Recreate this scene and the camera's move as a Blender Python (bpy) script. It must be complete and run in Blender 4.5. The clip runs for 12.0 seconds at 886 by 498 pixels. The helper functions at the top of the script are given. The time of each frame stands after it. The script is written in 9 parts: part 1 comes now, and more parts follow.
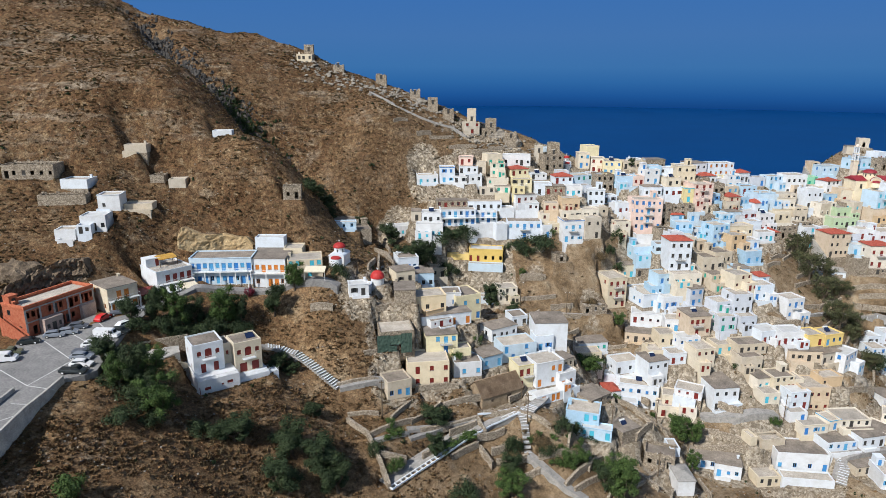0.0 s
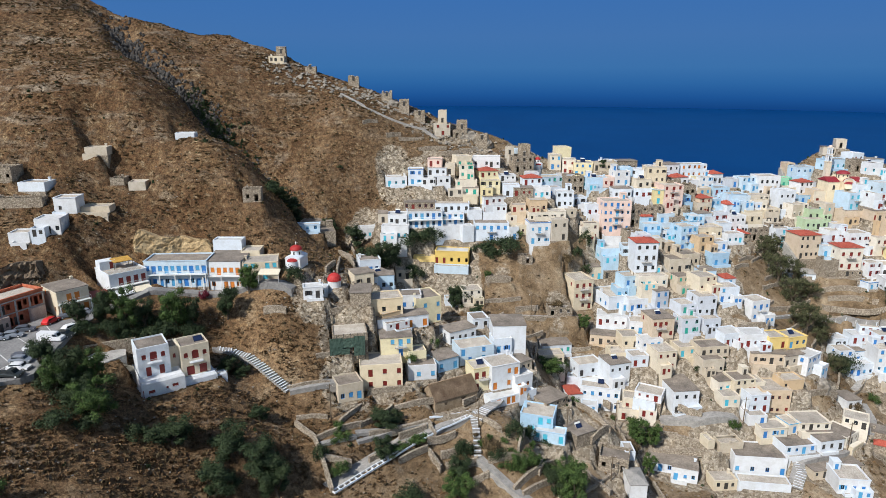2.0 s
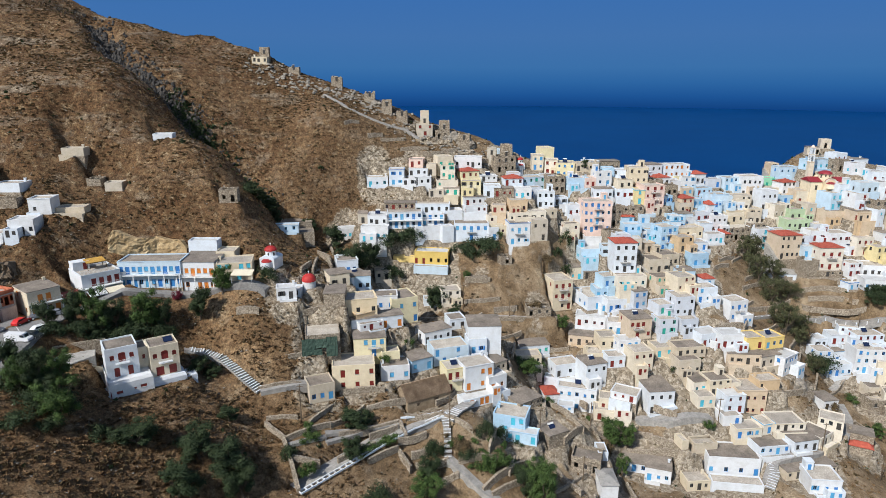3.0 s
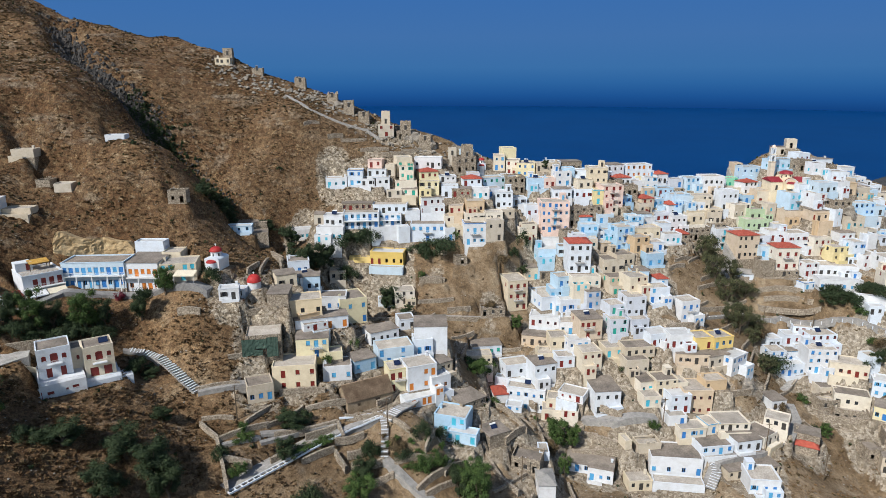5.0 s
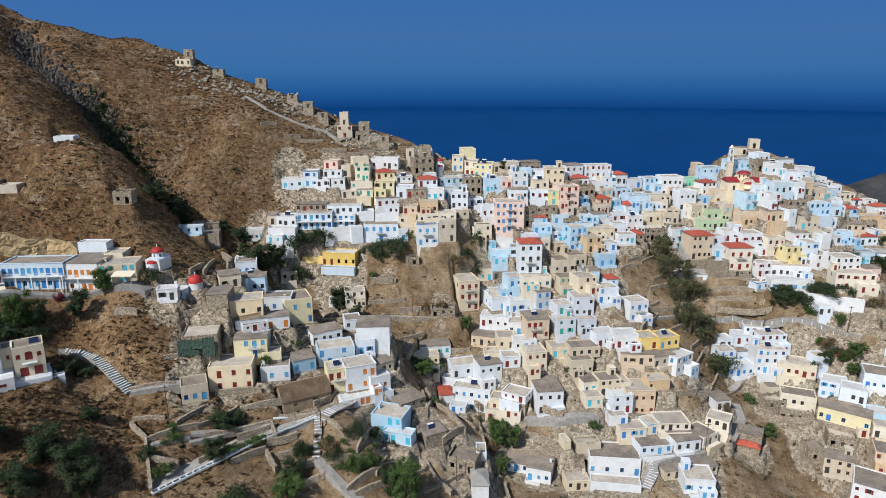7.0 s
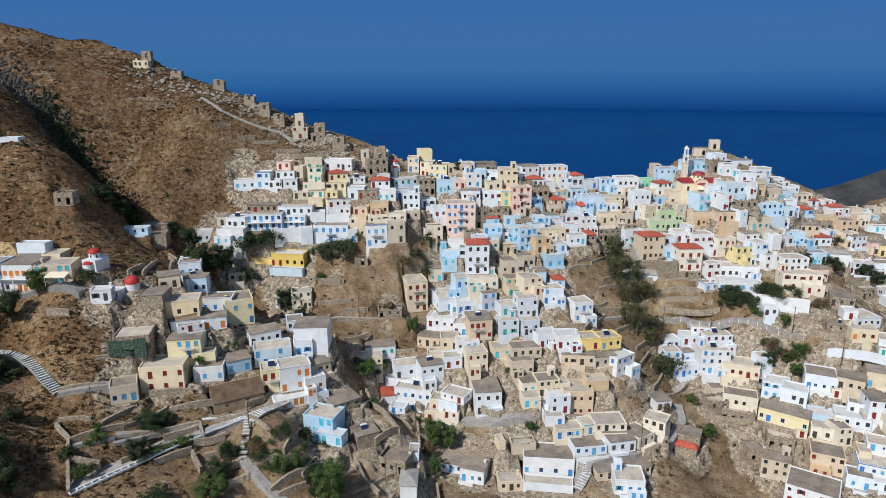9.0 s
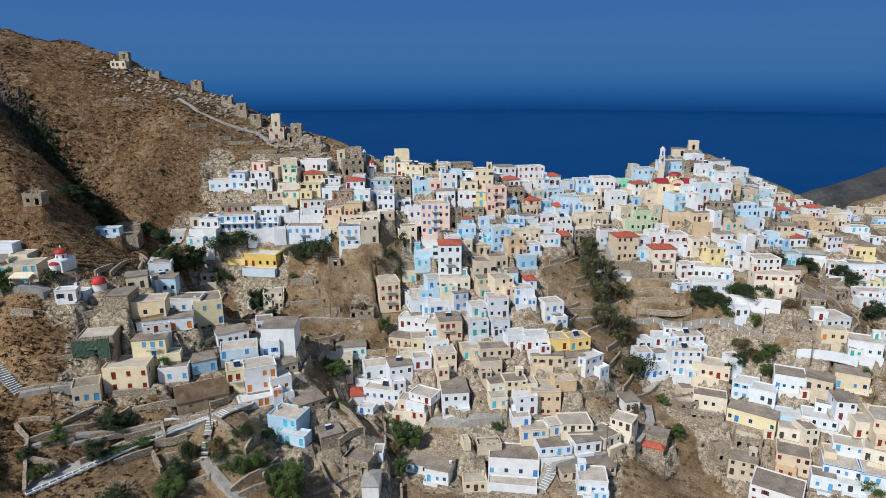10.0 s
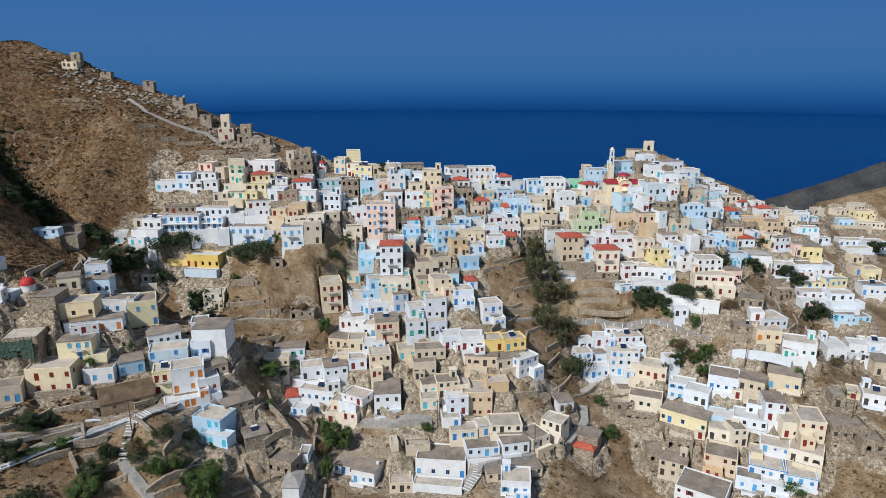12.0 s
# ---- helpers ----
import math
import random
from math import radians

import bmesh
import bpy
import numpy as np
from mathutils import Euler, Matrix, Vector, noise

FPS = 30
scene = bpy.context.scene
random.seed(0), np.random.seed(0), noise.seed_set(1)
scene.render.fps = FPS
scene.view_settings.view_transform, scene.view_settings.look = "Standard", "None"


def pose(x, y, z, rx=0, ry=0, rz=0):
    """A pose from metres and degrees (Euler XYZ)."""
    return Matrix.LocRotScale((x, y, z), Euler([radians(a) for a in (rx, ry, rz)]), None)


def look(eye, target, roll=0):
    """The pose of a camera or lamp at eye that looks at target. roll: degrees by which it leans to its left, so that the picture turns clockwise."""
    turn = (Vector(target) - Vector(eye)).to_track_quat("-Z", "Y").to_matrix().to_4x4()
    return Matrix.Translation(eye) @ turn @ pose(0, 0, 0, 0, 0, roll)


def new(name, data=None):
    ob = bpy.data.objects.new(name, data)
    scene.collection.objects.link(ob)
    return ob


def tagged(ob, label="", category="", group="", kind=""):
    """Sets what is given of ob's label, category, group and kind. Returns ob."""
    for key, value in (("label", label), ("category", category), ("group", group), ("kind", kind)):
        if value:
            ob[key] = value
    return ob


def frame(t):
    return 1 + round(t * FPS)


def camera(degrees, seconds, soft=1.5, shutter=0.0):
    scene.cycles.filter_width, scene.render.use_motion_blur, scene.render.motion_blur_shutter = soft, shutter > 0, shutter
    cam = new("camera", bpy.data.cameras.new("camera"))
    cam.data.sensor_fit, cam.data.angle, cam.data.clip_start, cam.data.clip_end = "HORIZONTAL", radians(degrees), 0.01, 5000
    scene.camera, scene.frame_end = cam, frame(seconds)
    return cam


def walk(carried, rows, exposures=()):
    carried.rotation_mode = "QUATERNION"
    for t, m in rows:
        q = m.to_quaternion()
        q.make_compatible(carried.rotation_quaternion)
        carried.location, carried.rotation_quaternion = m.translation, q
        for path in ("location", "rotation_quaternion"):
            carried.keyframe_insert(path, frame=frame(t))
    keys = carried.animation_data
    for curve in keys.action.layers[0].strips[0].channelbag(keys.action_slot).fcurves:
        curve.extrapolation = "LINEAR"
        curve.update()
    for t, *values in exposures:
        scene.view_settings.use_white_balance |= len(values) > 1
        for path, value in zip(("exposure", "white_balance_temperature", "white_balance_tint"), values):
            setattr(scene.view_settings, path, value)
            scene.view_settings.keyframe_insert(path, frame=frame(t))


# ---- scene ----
# ---- camera and its way ----
cam = camera(70.0, 12.0, soft=0.8)
PATH = [
    (0, (-0.09, -0.16, 119.79), (0.79, 96.36, 93.63), 0.31),
    (0.5, (2.95, 0.06, 119.92), (3.60, 96.59, 93.80), 0.27),
    (1, (6.19, 0.22, 120.05), (6.66, 96.75, 93.95), 0.23),
    (1.5, (9.60, 0.31, 120.18), (9.92, 96.85, 94.07), 0.19),
    (2, (13.14, 0.37, 120.28), (13.36, 96.90, 94.18), 0.16),
    (2.5, (16.80, 0.38, 120.38), (16.93, 96.91, 94.28), 0.13),
    (3, (20.56, 0.36, 120.46), (20.62, 96.89, 94.36), 0.10),
    (4, (28.31, 0.26, 120.58), (28.27, 96.79, 94.47), 0.04),
    (5, (36.35, 0.11, 120.62), (36.23, 96.65, 94.55), -0.01),
    (6, (44.65, -0.05, 120.61), (44.46, 96.51, 94.59), -0.06),
    (7, (53.24, -0.18, 120.53), (52.97, 96.40, 94.60), -0.10),
    (8, (62.12, -0.27, 120.42), (61.79, 96.34, 94.61), -0.13),
    (9, (71.30, -0.32, 120.29), (70.92, 96.33, 94.60), -0.16),
    (10, (80.74, -0.31, 120.18), (80.35, 96.36, 94.61), -0.16),
    (11, (90.34, -0.27, 120.12), (90.04, 96.43, 94.62), -0.16),
    (11.5, (95.15, -0.24, 120.12), (94.94, 96.46, 94.64), -0.14),
    (12, (99.92, -0.20, 120.15), (99.84, 96.49, 94.67), -0.13),
]
walk(cam, [(t, look(eye, target, roll)) for t, eye, target, roll in PATH], ((0.0, 0.14), (6.0, 0.05), (9.0, -0.02), (12.0, -0.06)))

# ---- sky, sun, exposure ----
SUN_FROM = Vector((-0.48, -0.54, 0.69)).normalized()
sky_world = bpy.data.worlds.new("clear_sky")
scene.world = sky_world
sky_world.use_nodes = True
sky_nodes = sky_world.node_tree.nodes
sky = sky_nodes.new("ShaderNodeTexSky")
sky.sky_type, sky.sun_disc = "NISHITA", False
sky.sun_elevation = math.asin(SUN_FROM.z)
sky.sun_rotation = math.atan2(SUN_FROM.x, SUN_FROM.y)
sky.air_density, sky.dust_density, sky.ozone_density = 1.0, 0.6, 2.0
sky_world.node_tree.links.new(sky.outputs["Color"], sky_nodes["Background"].inputs["Color"])
sky_nodes["Background"].inputs["Strength"].default_value = 0.12
sun = new("sun", bpy.data.lights.new("sun", "SUN"))
sun.data.energy, sun.data.angle, sun.data.color = 4.75, radians(0.53), (1.0, 0.985, 0.955)
sun.matrix_world = look(SUN_FROM * 400, (0, 0, 0))


# ---- materials ----
def nodes_of(name, rough=0.85, metal=0.0, spec=0.3):
    m = bpy.data.materials.new(name)
    m.use_nodes = True
    tree = m.node_tree
    b = tree.nodes["Principled BSDF"]
    b.inputs["Roughness"].default_value, b.inputs["Metallic"].default_value = rough, metal
    b.inputs["Specular IOR Level"].default_value = spec
    return m, tree, b


def noise_node(tree, scale, detail=4.0, rough=0.6, coord=None):
    n = tree.nodes.new("ShaderNodeTexNoise")
    n.inputs["Scale"].default_value, n.inputs["Detail"].default_value, n.inputs["Roughness"].default_value = scale, detail, rough
    if coord is not None:
        tree.links.new(coord, n.inputs["Vector"])
    return n.outputs["Fac"]


def ramp_node(tree, fac, stops):
    r = tree.nodes.new("ShaderNodeValToRGB")
    while len(r.color_ramp.elements) < len(stops):
        r.color_ramp.elements.new(0.5)
    for e, (at, c) in zip(r.color_ramp.elements, stops):
        e.position, e.color = at, (*c, 1) if len(c) == 3 else c
    tree.links.new(fac, r.inputs["Fac"])
    return r.outputs["Color"]


def mix_node(tree, fac, a, b, blend="MIX"):
    n = tree.nodes.new("ShaderNodeMix")
    n.data_type, n.blend_type = "RGBA", blend
    for slot, v in (("Factor", fac), ("A", a), ("B", b)):
        sock = [s for s in n.inputs if s.name == slot and (s.type == "VALUE" if slot == "Factor" else s.type == "RGBA")][0]
        if isinstance(v, (int, float)):
            sock.default_value = v
        elif isinstance(v, tuple):
            sock.default_value = (*v, 1)
        else:
            tree.links.new(v, sock)
    return [s for s in n.outputs if s.type == "RGBA"][0]


def bump_node(tree, bsdf, height, strength, distance):
    n = tree.nodes.new("ShaderNodeBump")
    n.inputs["Strength"].default_value, n.inputs["Distance"].default_value = strength, distance
    tree.links.new(height, n.inputs["Height"])
    tree.links.new(n.outputs["Normal"], bsdf.inputs["Normal"])


def place_of(tree):
    return tree.nodes.new("ShaderNodeNewGeometry").outputs["Position"]


def chance_of(tree):
    return tree.nodes.new("ShaderNodeObjectInfo").outputs["Random"]


def plaster(name, colour, dirt=0.35, rough=0.9, other=None):
    """Lime-washed or painted render: patches of wear, grime streaks and a slight grain."""
    m, tree, b = nodes_of(name, rough)
    p = place_of(tree)
    if other is not None:
        colour = ramp_node(tree, chance_of(tree), ((0.25, colour), (0.75, other)))
    worn = ramp_node(tree, noise_node(tree, 0.55, 6, 0.65, p), ((0.3, (0.66, 0.62, 0.56)), (0.56, (1, 1, 1))))
    fine = ramp_node(tree, noise_node(tree, 4.0, 5, 0.7, p), ((0.3, (0.8, 0.79, 0.77)), (0.62, (1, 1, 1))))
    tone = ramp_node(tree, chance_of(tree), ((0.0, (0.86, 0.86, 0.86)), (1.0, (1, 1, 1))))
    c = mix_node(tree, dirt, colour, mix_node(tree, 1.0, colour, worn, "MULTIPLY"))
    c = mix_node(tree, 0.6, c, mix_node(tree, 1.0, c, fine, "MULTIPLY"))
    c = mix_node(tree, 1.0, c, tone, "MULTIPLY")
    tree.links.new(c, b.inputs["Base Color"])
    bump_node(tree, b, noise_node(tree, 9.0, 4, 0.6, p), 0.35, 0.04)
    return m


def speckled(name, dark, light, scale, rough=0.9, bump=0.5, deep=0.06):
    """Stone, earth, concrete: two tones in patches with a coarse grain."""
    m, tree, b = nodes_of(name, rough)
    p = place_of(tree)
    broad = noise_node(tree, scale, 8, 0.62, p)
    c = ramp_node(tree, broad, ((0.32, dark), (0.68, light)))
    grain = ramp_node(tree, noise_node(tree, scale * 9, 4, 0.6, p), ((0.3, (0.62, 0.62, 0.62)), (0.66, (1.08, 1.06, 1.04))))
    c = mix_node(tree, 1.0, c, grain, "MULTIPLY")
    tone = ramp_node(tree, chance_of(tree), ((0.0, (0.8, 0.8, 0.8)), (1.0, (1.06, 1.05, 1.03))))
    c = mix_node(tree, 1.0, c, tone, "MULTIPLY")
    tree.links.new(c, b.inputs["Base Color"])
    bump_node(tree, b, noise_node(tree, scale * 5, 6, 0.65, p), bump, deep)
    return m


def rubble(name, dark, light, scale=1.6):
    """Walls of field stone: cells of different tone with dark joints."""
    m, tree, b = nodes_of(name, 0.95)
    p = place_of(tree)
    v = tree.nodes.new("ShaderNodeTexVoronoi")
    v.inputs["Scale"].default_value = scale
    tree.links.new(p, v.inputs["Vector"])
    split = tree.nodes.new("ShaderNodeSeparateColor")
    tree.links.new(v.outputs["Color"], split.inputs["Color"])
    c = ramp_node(tree, split.outputs["Red"], ((0.0, dark), (1.0, light)))
    joint = ramp_node(tree, v.outputs["Distance"], ((0.3, (1, 1, 1)), (0.75, (0.6, 0.57, 0.53))))
    c = mix_node(tree, 1.0, c, joint, "MULTIPLY")
    stain = ramp_node(tree, noise_node(tree, 0.4, 5, 0.6, p), ((0.3, (0.75, 0.72, 0.68)), (0.65, (1.05, 1.03, 1.0))))
    tree.links.new(mix_node(tree, 1.0, c, stain, "MULTIPLY"), b.inputs["Base Color"])
    bump_node(tree, b, v.outputs["Distance"], 0.6, -0.08)
    return m


def painted(name, colour, rough=0.55, other=None):
    m, tree, b = nodes_of(name, rough, spec=0.4)
    if other is not None:
        colour = ramp_node(tree, chance_of(tree), ((0.3, colour), (0.8, other)))
    wear = ramp_node(tree, noise_node(tree, 6, 5, 0.7, place_of(tree)), ((0.3, (0.7, 0.7, 0.7)), (0.6, (1, 1, 1))))
    tree.links.new(mix_node(tree, 1.0, colour, wear, "MULTIPLY"), b.inputs["Base Color"])
    return m


def leafy(name, dark, light):
    m, tree, b = nodes_of(name, 0.7, spec=0.2)
    g = tree.nodes.new("ShaderNodeNewGeometry")
    c = ramp_node(tree, g.outputs["Random Per Island"], ((0.0, dark), (1.0, light)))
    tone = ramp_node(tree, noise_node(tree, 0.8, 3, 0.5, g.outputs["Position"]), ((0.3, (0.6, 0.62, 0.6)), (0.7, (1.2, 1.15, 1.0))))
    tree.links.new(mix_node(tree, 1.0, c, tone, "MULTIPLY"), b.inputs["Base Color"])
    return m


WALLS = {
    "white": (plaster("white_limewash", (0.74, 0.745, 0.75), 0.4, 0.9, (0.64, 0.69, 0.745)), "white"),
    "ice": (plaster("pale_blue_limewash", (0.57, 0.68, 0.76), 0.35, 0.9, (0.47, 0.62, 0.74)), "pale blue"),
    "blue": (plaster("sky_blue_render", (0.40, 0.58, 0.73), 0.4, 0.9, (0.48, 0.63, 0.74)), "sky-blue"),
    "cream": (plaster("cream_render", (0.70, 0.60, 0.44), 0.45, 0.9, (0.70, 0.64, 0.54)), "cream"),
    "gold": (plaster("golden_yellow_render", (0.76, 0.54, 0.16), 0.35, 0.9, (0.78, 0.58, 0.22)), "golden-yellow"),
    "peach": (plaster("peach_cream_render", (0.78, 0.64, 0.43), 0.4, 0.9, (0.76, 0.66, 0.48)), "peach-cream"),
    "yellow": (plaster("yellow_render", (0.74, 0.62, 0.32), 0.4, 0.9, (0.72, 0.64, 0.42)), "yellow"),
    "ochre": (plaster("ochre_render", (0.64, 0.47, 0.29), 0.55, 0.9, (0.60, 0.49, 0.37)), "ochre"),
    "pink": (plaster("pink_render", (0.74, 0.56, 0.48), 0.4), "pink"),
    "green": (plaster("pale_green_render", (0.46, 0.58, 0.38), 0.5), "pale green"),
    "mint": (plaster("mint_render", (0.32, 0.70, 0.46), 0.3), "mint-green"),
    "grey": (plaster("grey_blue_render", (0.58, 0.61, 0.66), 0.4), "grey-blue"),
    "beige": (plaster("bare_beige_render", (0.61, 0.54, 0.44), 0.6, 0.9, (0.55, 0.47, 0.36)), "bare beige"),
    "tan": (speckled("tan_barn_render", (0.26, 0.19, 0.12), (0.44, 0.34, 0.23), 0.7), "tan"),
    "stone": (rubble("field_stone", (0.22, 0.185, 0.145), (0.46, 0.40, 0.32), 3.0), "grey field-stone"),
    "brick": (speckled("red_clay_brick", (0.40, 0.095, 0.045), (0.54, 0.19, 0.105), 1.6), "red brick"),
}
TRIMS = {
    "blue": (painted("blue_paint", (0.035, 0.19, 0.50), 0.55, (0.09, 0.36, 0.60)), "blue"),
    "turquoise": (painted("turquoise_paint", (0.07, 0.46, 0.60)), "turquoise"),
    "green": (painted("green_paint", (0.03, 0.36, 0.27)), "green"),
    "red": (painted("red_brown_paint", (0.19, 0.022, 0.016)), "red-brown"),
    "orange": (painted("orange_paint", (0.62, 0.20, 0.03)), "orange"),
    "dark": (painted("dark_wood_paint", (0.05, 0.045, 0.04)), "dark"),
}
ROOFS = {
    "sand": (speckled("sandy_roof_earth", (0.36, 0.32, 0.27), (0.56, 0.51, 0.44), 0.35, bump=0.3), "sandy flat roof"),
    "brown": (speckled("brown_roof_screed", (0.17, 0.145, 0.12), (0.34, 0.29, 0.24), 0.3, bump=0.3), "brown flat roof"),
    "white": (plaster("white_roof_wash", (0.56, 0.56, 0.55), 0.6), "white flat roof"),
    "tile": (speckled("red_roof_tile", (0.32, 0.06, 0.042), (0.48, 0.115, 0.07), 1.2, 0.8), "red tiled roof"),
    "grey_hip": (speckled("grey_roof_slab", (0.30, 0.29, 0.27), (0.45, 0.43, 0.40), 0.5), "grey hipped roof"),
}
GLASS, glass_tree, glass_b = nodes_of("window_glass", 0.08, spec=0.5)
glass_b.inputs["Base Color"].default_value = (0.02, 0.025, 0.03, 1)
CONCRETE = speckled("old_concrete", (0.32, 0.31, 0.29), (0.52, 0.50, 0.46), 0.6)
RAIL = painted("white_rail_paint", (0.72, 0.72, 0.70))
IRON, iron_tree, iron_b = nodes_of("dark_iron", 0.5, 0.8)
iron_b.inputs["Base Color"].default_value = (0.05, 0.05, 0.05, 1)
PANEL, panel_tree, panel_b = nodes_of("solar_glass", 0.12, spec=0.6)
panel_b.inputs["Base Color"].default_value = (0.012, 0.02, 0.05, 1)
WOOD = speckled("weathered_wood", (0.10, 0.07, 0.045), (0.20, 0.15, 0.10), 3.0)
DRY_STONE = rubble("dry_stone", (0.24, 0.20, 0.155), (0.48, 0.42, 0.34), 3.4)
LEAF = leafy("green_leaves", (0.028, 0.060, 0.016), (0.085, 0.130, 0.038))
LEAF_DARK = leafy("dark_leaves", (0.016, 0.031, 0.014), (0.050, 0.070, 0.031))
LEAF_DRY = leafy("dry_scrub", (0.105, 0.062, 0.031), (0.24, 0.150, 0.080))
LEAF_RUST = leafy("rust_scrub", (0.095, 0.054, 0.028), (0.19, 0.115, 0.060))
LEAF_OLIVE = leafy("olive_scrub", (0.066, 0.048, 0.027), (0.17, 0.120, 0.066))
LEAF_DUSTY = leafy("dusty_leaves", (0.038, 0.046, 0.022), (0.115, 0.118, 0.060))
FLOWER = leafy("magenta_flowers", (0.09, 0.012, 0.025), (0.20, 0.025, 0.05))
BARK = speckled("bark", (0.06, 0.045, 0.03), (0.14, 0.11, 0.08), 4.0)

# ---- the land ----
# The hillside: a broad quartic slope, rounded swells, a gully beside the spur, and a fall to the sea behind the crest.
SLOPE = (47.38, 47.28, 22.94, -6.66, -10.14, -35.50, -1.37, 1.27, 9.52, 17.12, -4.73, 1.81, 4.90, -7.23, -2.39)
SWELLS = []


def swell(x, y, radius, rise):
    """A rounded rise (or hollow) of the hillside."""
    SWELLS.append((x, y, radius, rise))


swell(55, 192, 22, -11.2)
swell(-8, 222, 34, -1.6)
swell(149, 181, 15, -5.4)
swell(187, 245, 22, 19.9)
swell(200, 192, 22, 17.9)
swell(68, 153, 22, -12.0)
swell(307, 318, 52, -44.0)
swell(108, 192, 22, 9.5)
swell(-22, 172, 15, 6.2)
swell(-51, 232, 22, -14.7)
swell(176, 217, 15, 5.5)
swell(-67, 109, 15, 2.7)
swell(14, 199, 15, -13.6)
swell(59, 253, 15, -4.4)
swell(158, 154, 15, -10.7)
swell(-117, 272, 11, -7.1)
swell(-22, 208, 15, -11.5)
swell(266, 285, 22, -13.9)
swell(-90, 272, 11, -3.4)
swell(147, 199, 11, -4.3)
swell(2, 113, 22, -6.0)
swell(94, 146, 11, -7.7)
swell(-58, 199, 15, 15.4)
swell(55, 173, 11, -8.1)
swell(-104, 206, 26, 14.0)
swell(134, 232, 11, -7.2)
swell(68, 212, 11, -10.8)
swell(213, 153, 22, 10.6)
swell(121, 179, 11, 4.6)
swell(-44, 186, 11, 7.4)
swell(-5, 159, 11, 6.1)
swell(-84, 166, 11, 4.4)
swell(-71, 126, 11, 2.2)
swell(114, 258, 11, -2.5)
swell(-130, 100, 34, -27.4)
swell(81, 212, 11, 9.3)
swell(55, 219, 11, 8.1)
swell(35, 166, 11, 4.0)
swell(-130, 272, 11, -7.1)
swell(180, 232, 11, 6.7)
swell(174, 199, 11, 7.3)
swell(174, 179, 11, -1.7)
swell(-18, 225, 11, -16.6)
swell(154, 225, 11, 5.0)
swell(94, 239, 11, 7.7)
swell(319, 351, 11, -6.6)
swell(113, 217, 15, 5.8)
swell(75, 179, 11, 3.6)
swell(193, 212, 11, 4.3)
swell(240, 239, 11, 4.7)
swell(240, 206, 11, 8.1)
swell(-31, 159, 11, 6.2)
swell(-5, 146, 11, -5.0)
swell(88, 159, 11, 5.2)
swell(55, 153, 11, 8.7)
swell(75, 225, 11, -1.1)
swell(-77, 291, 11, 5.7)
swell(-38, 146, 11, -6.8)
swell(121, 199, 11, -3.2)
swell(-24, 100, 22, -9.5)
swell(2, 199, 11, -10.7)
swell(-31, 219, 11, -5.0)
swell(75, 245, 11, 6.5)
swell(35, 192, 11, -4.6)
swell(28, 219, 11, -4.3)
swell(42, 232, 11, 4.2)
swell(-57, 291, 11, 7.2)
swell(329, 298, 15, 4.3)
swell(160, 265, 11, -3.6)
swell(193, 258, 11, -5.5)
swell(42, 146, 11, -5.6)
swell(-90, 192, 11, -4.8)
swell(-5, 232, 11, -7.4)
swell(141, 153, 11, -2.4)
swell(-57, 133, 11, -5.1)
swell(-84, 146, 11, -4.9)
swell(-57, 173, 11, -5.1)
swell(360, 324, 34, -16.8)
swell(292, 258, 22, -5.5)
swell(154, 212, 11, 4.6)
swell(134, 245, 11, 4.7)
swell(9, 219, 11, -4.1)
swell(108, 245, 11, 4.3)
swell(154, 239, 11, 3.2)
swell(127, 225, 11, 4.0)
swell(33, 100, 34, -11.0)
swell(-24, 133, 11, -6.0)
swell(9, 179, 11, -2.9)
swell(-51, 113, 11, -1.6)
swell(174, 166, 11, 2.5)
swell(167, 239, 11, -2.6)
swell(28, 140, 11, 8.7)
swell(22, 153, 11, -3.4)
swell(22, 133, 11, -5.2)
swell(-22, 244, 15, 6.3)
swell(-86, 212, 15, 9.0)

CREST = ((-300, 300), (-110, 286), (-54, 280), (-17, 276), (14, 265), (41, 262), (100, 256), (140, 262), (165, 270),
         (191, 290), (215, 274), (240, 268), (262, 290), (320, 362), (440, 380))
SPUR = ((-126, 281), (-101, 248), (-86, 241), (-76, 238), (-67, 234), (-55, 227), (-42, 220), (-32, 213))


def to_line(x, y, line):
    """How far points lie from a line of several legs."""
    best = np.full(np.shape(x), 1e9)
    for (ax, ay), (bx, by) in zip(line, line[1:]):
        k = np.clip(((x - ax) * (bx - ax) + (y - ay) * (by - ay)) / ((bx - ax) ** 2 + (by - ay) ** 2), 0, 1)
        best = np.minimum(best, np.hypot(x - ax - k * (bx - ax), y - ay - k * (by - ay)))
    return best


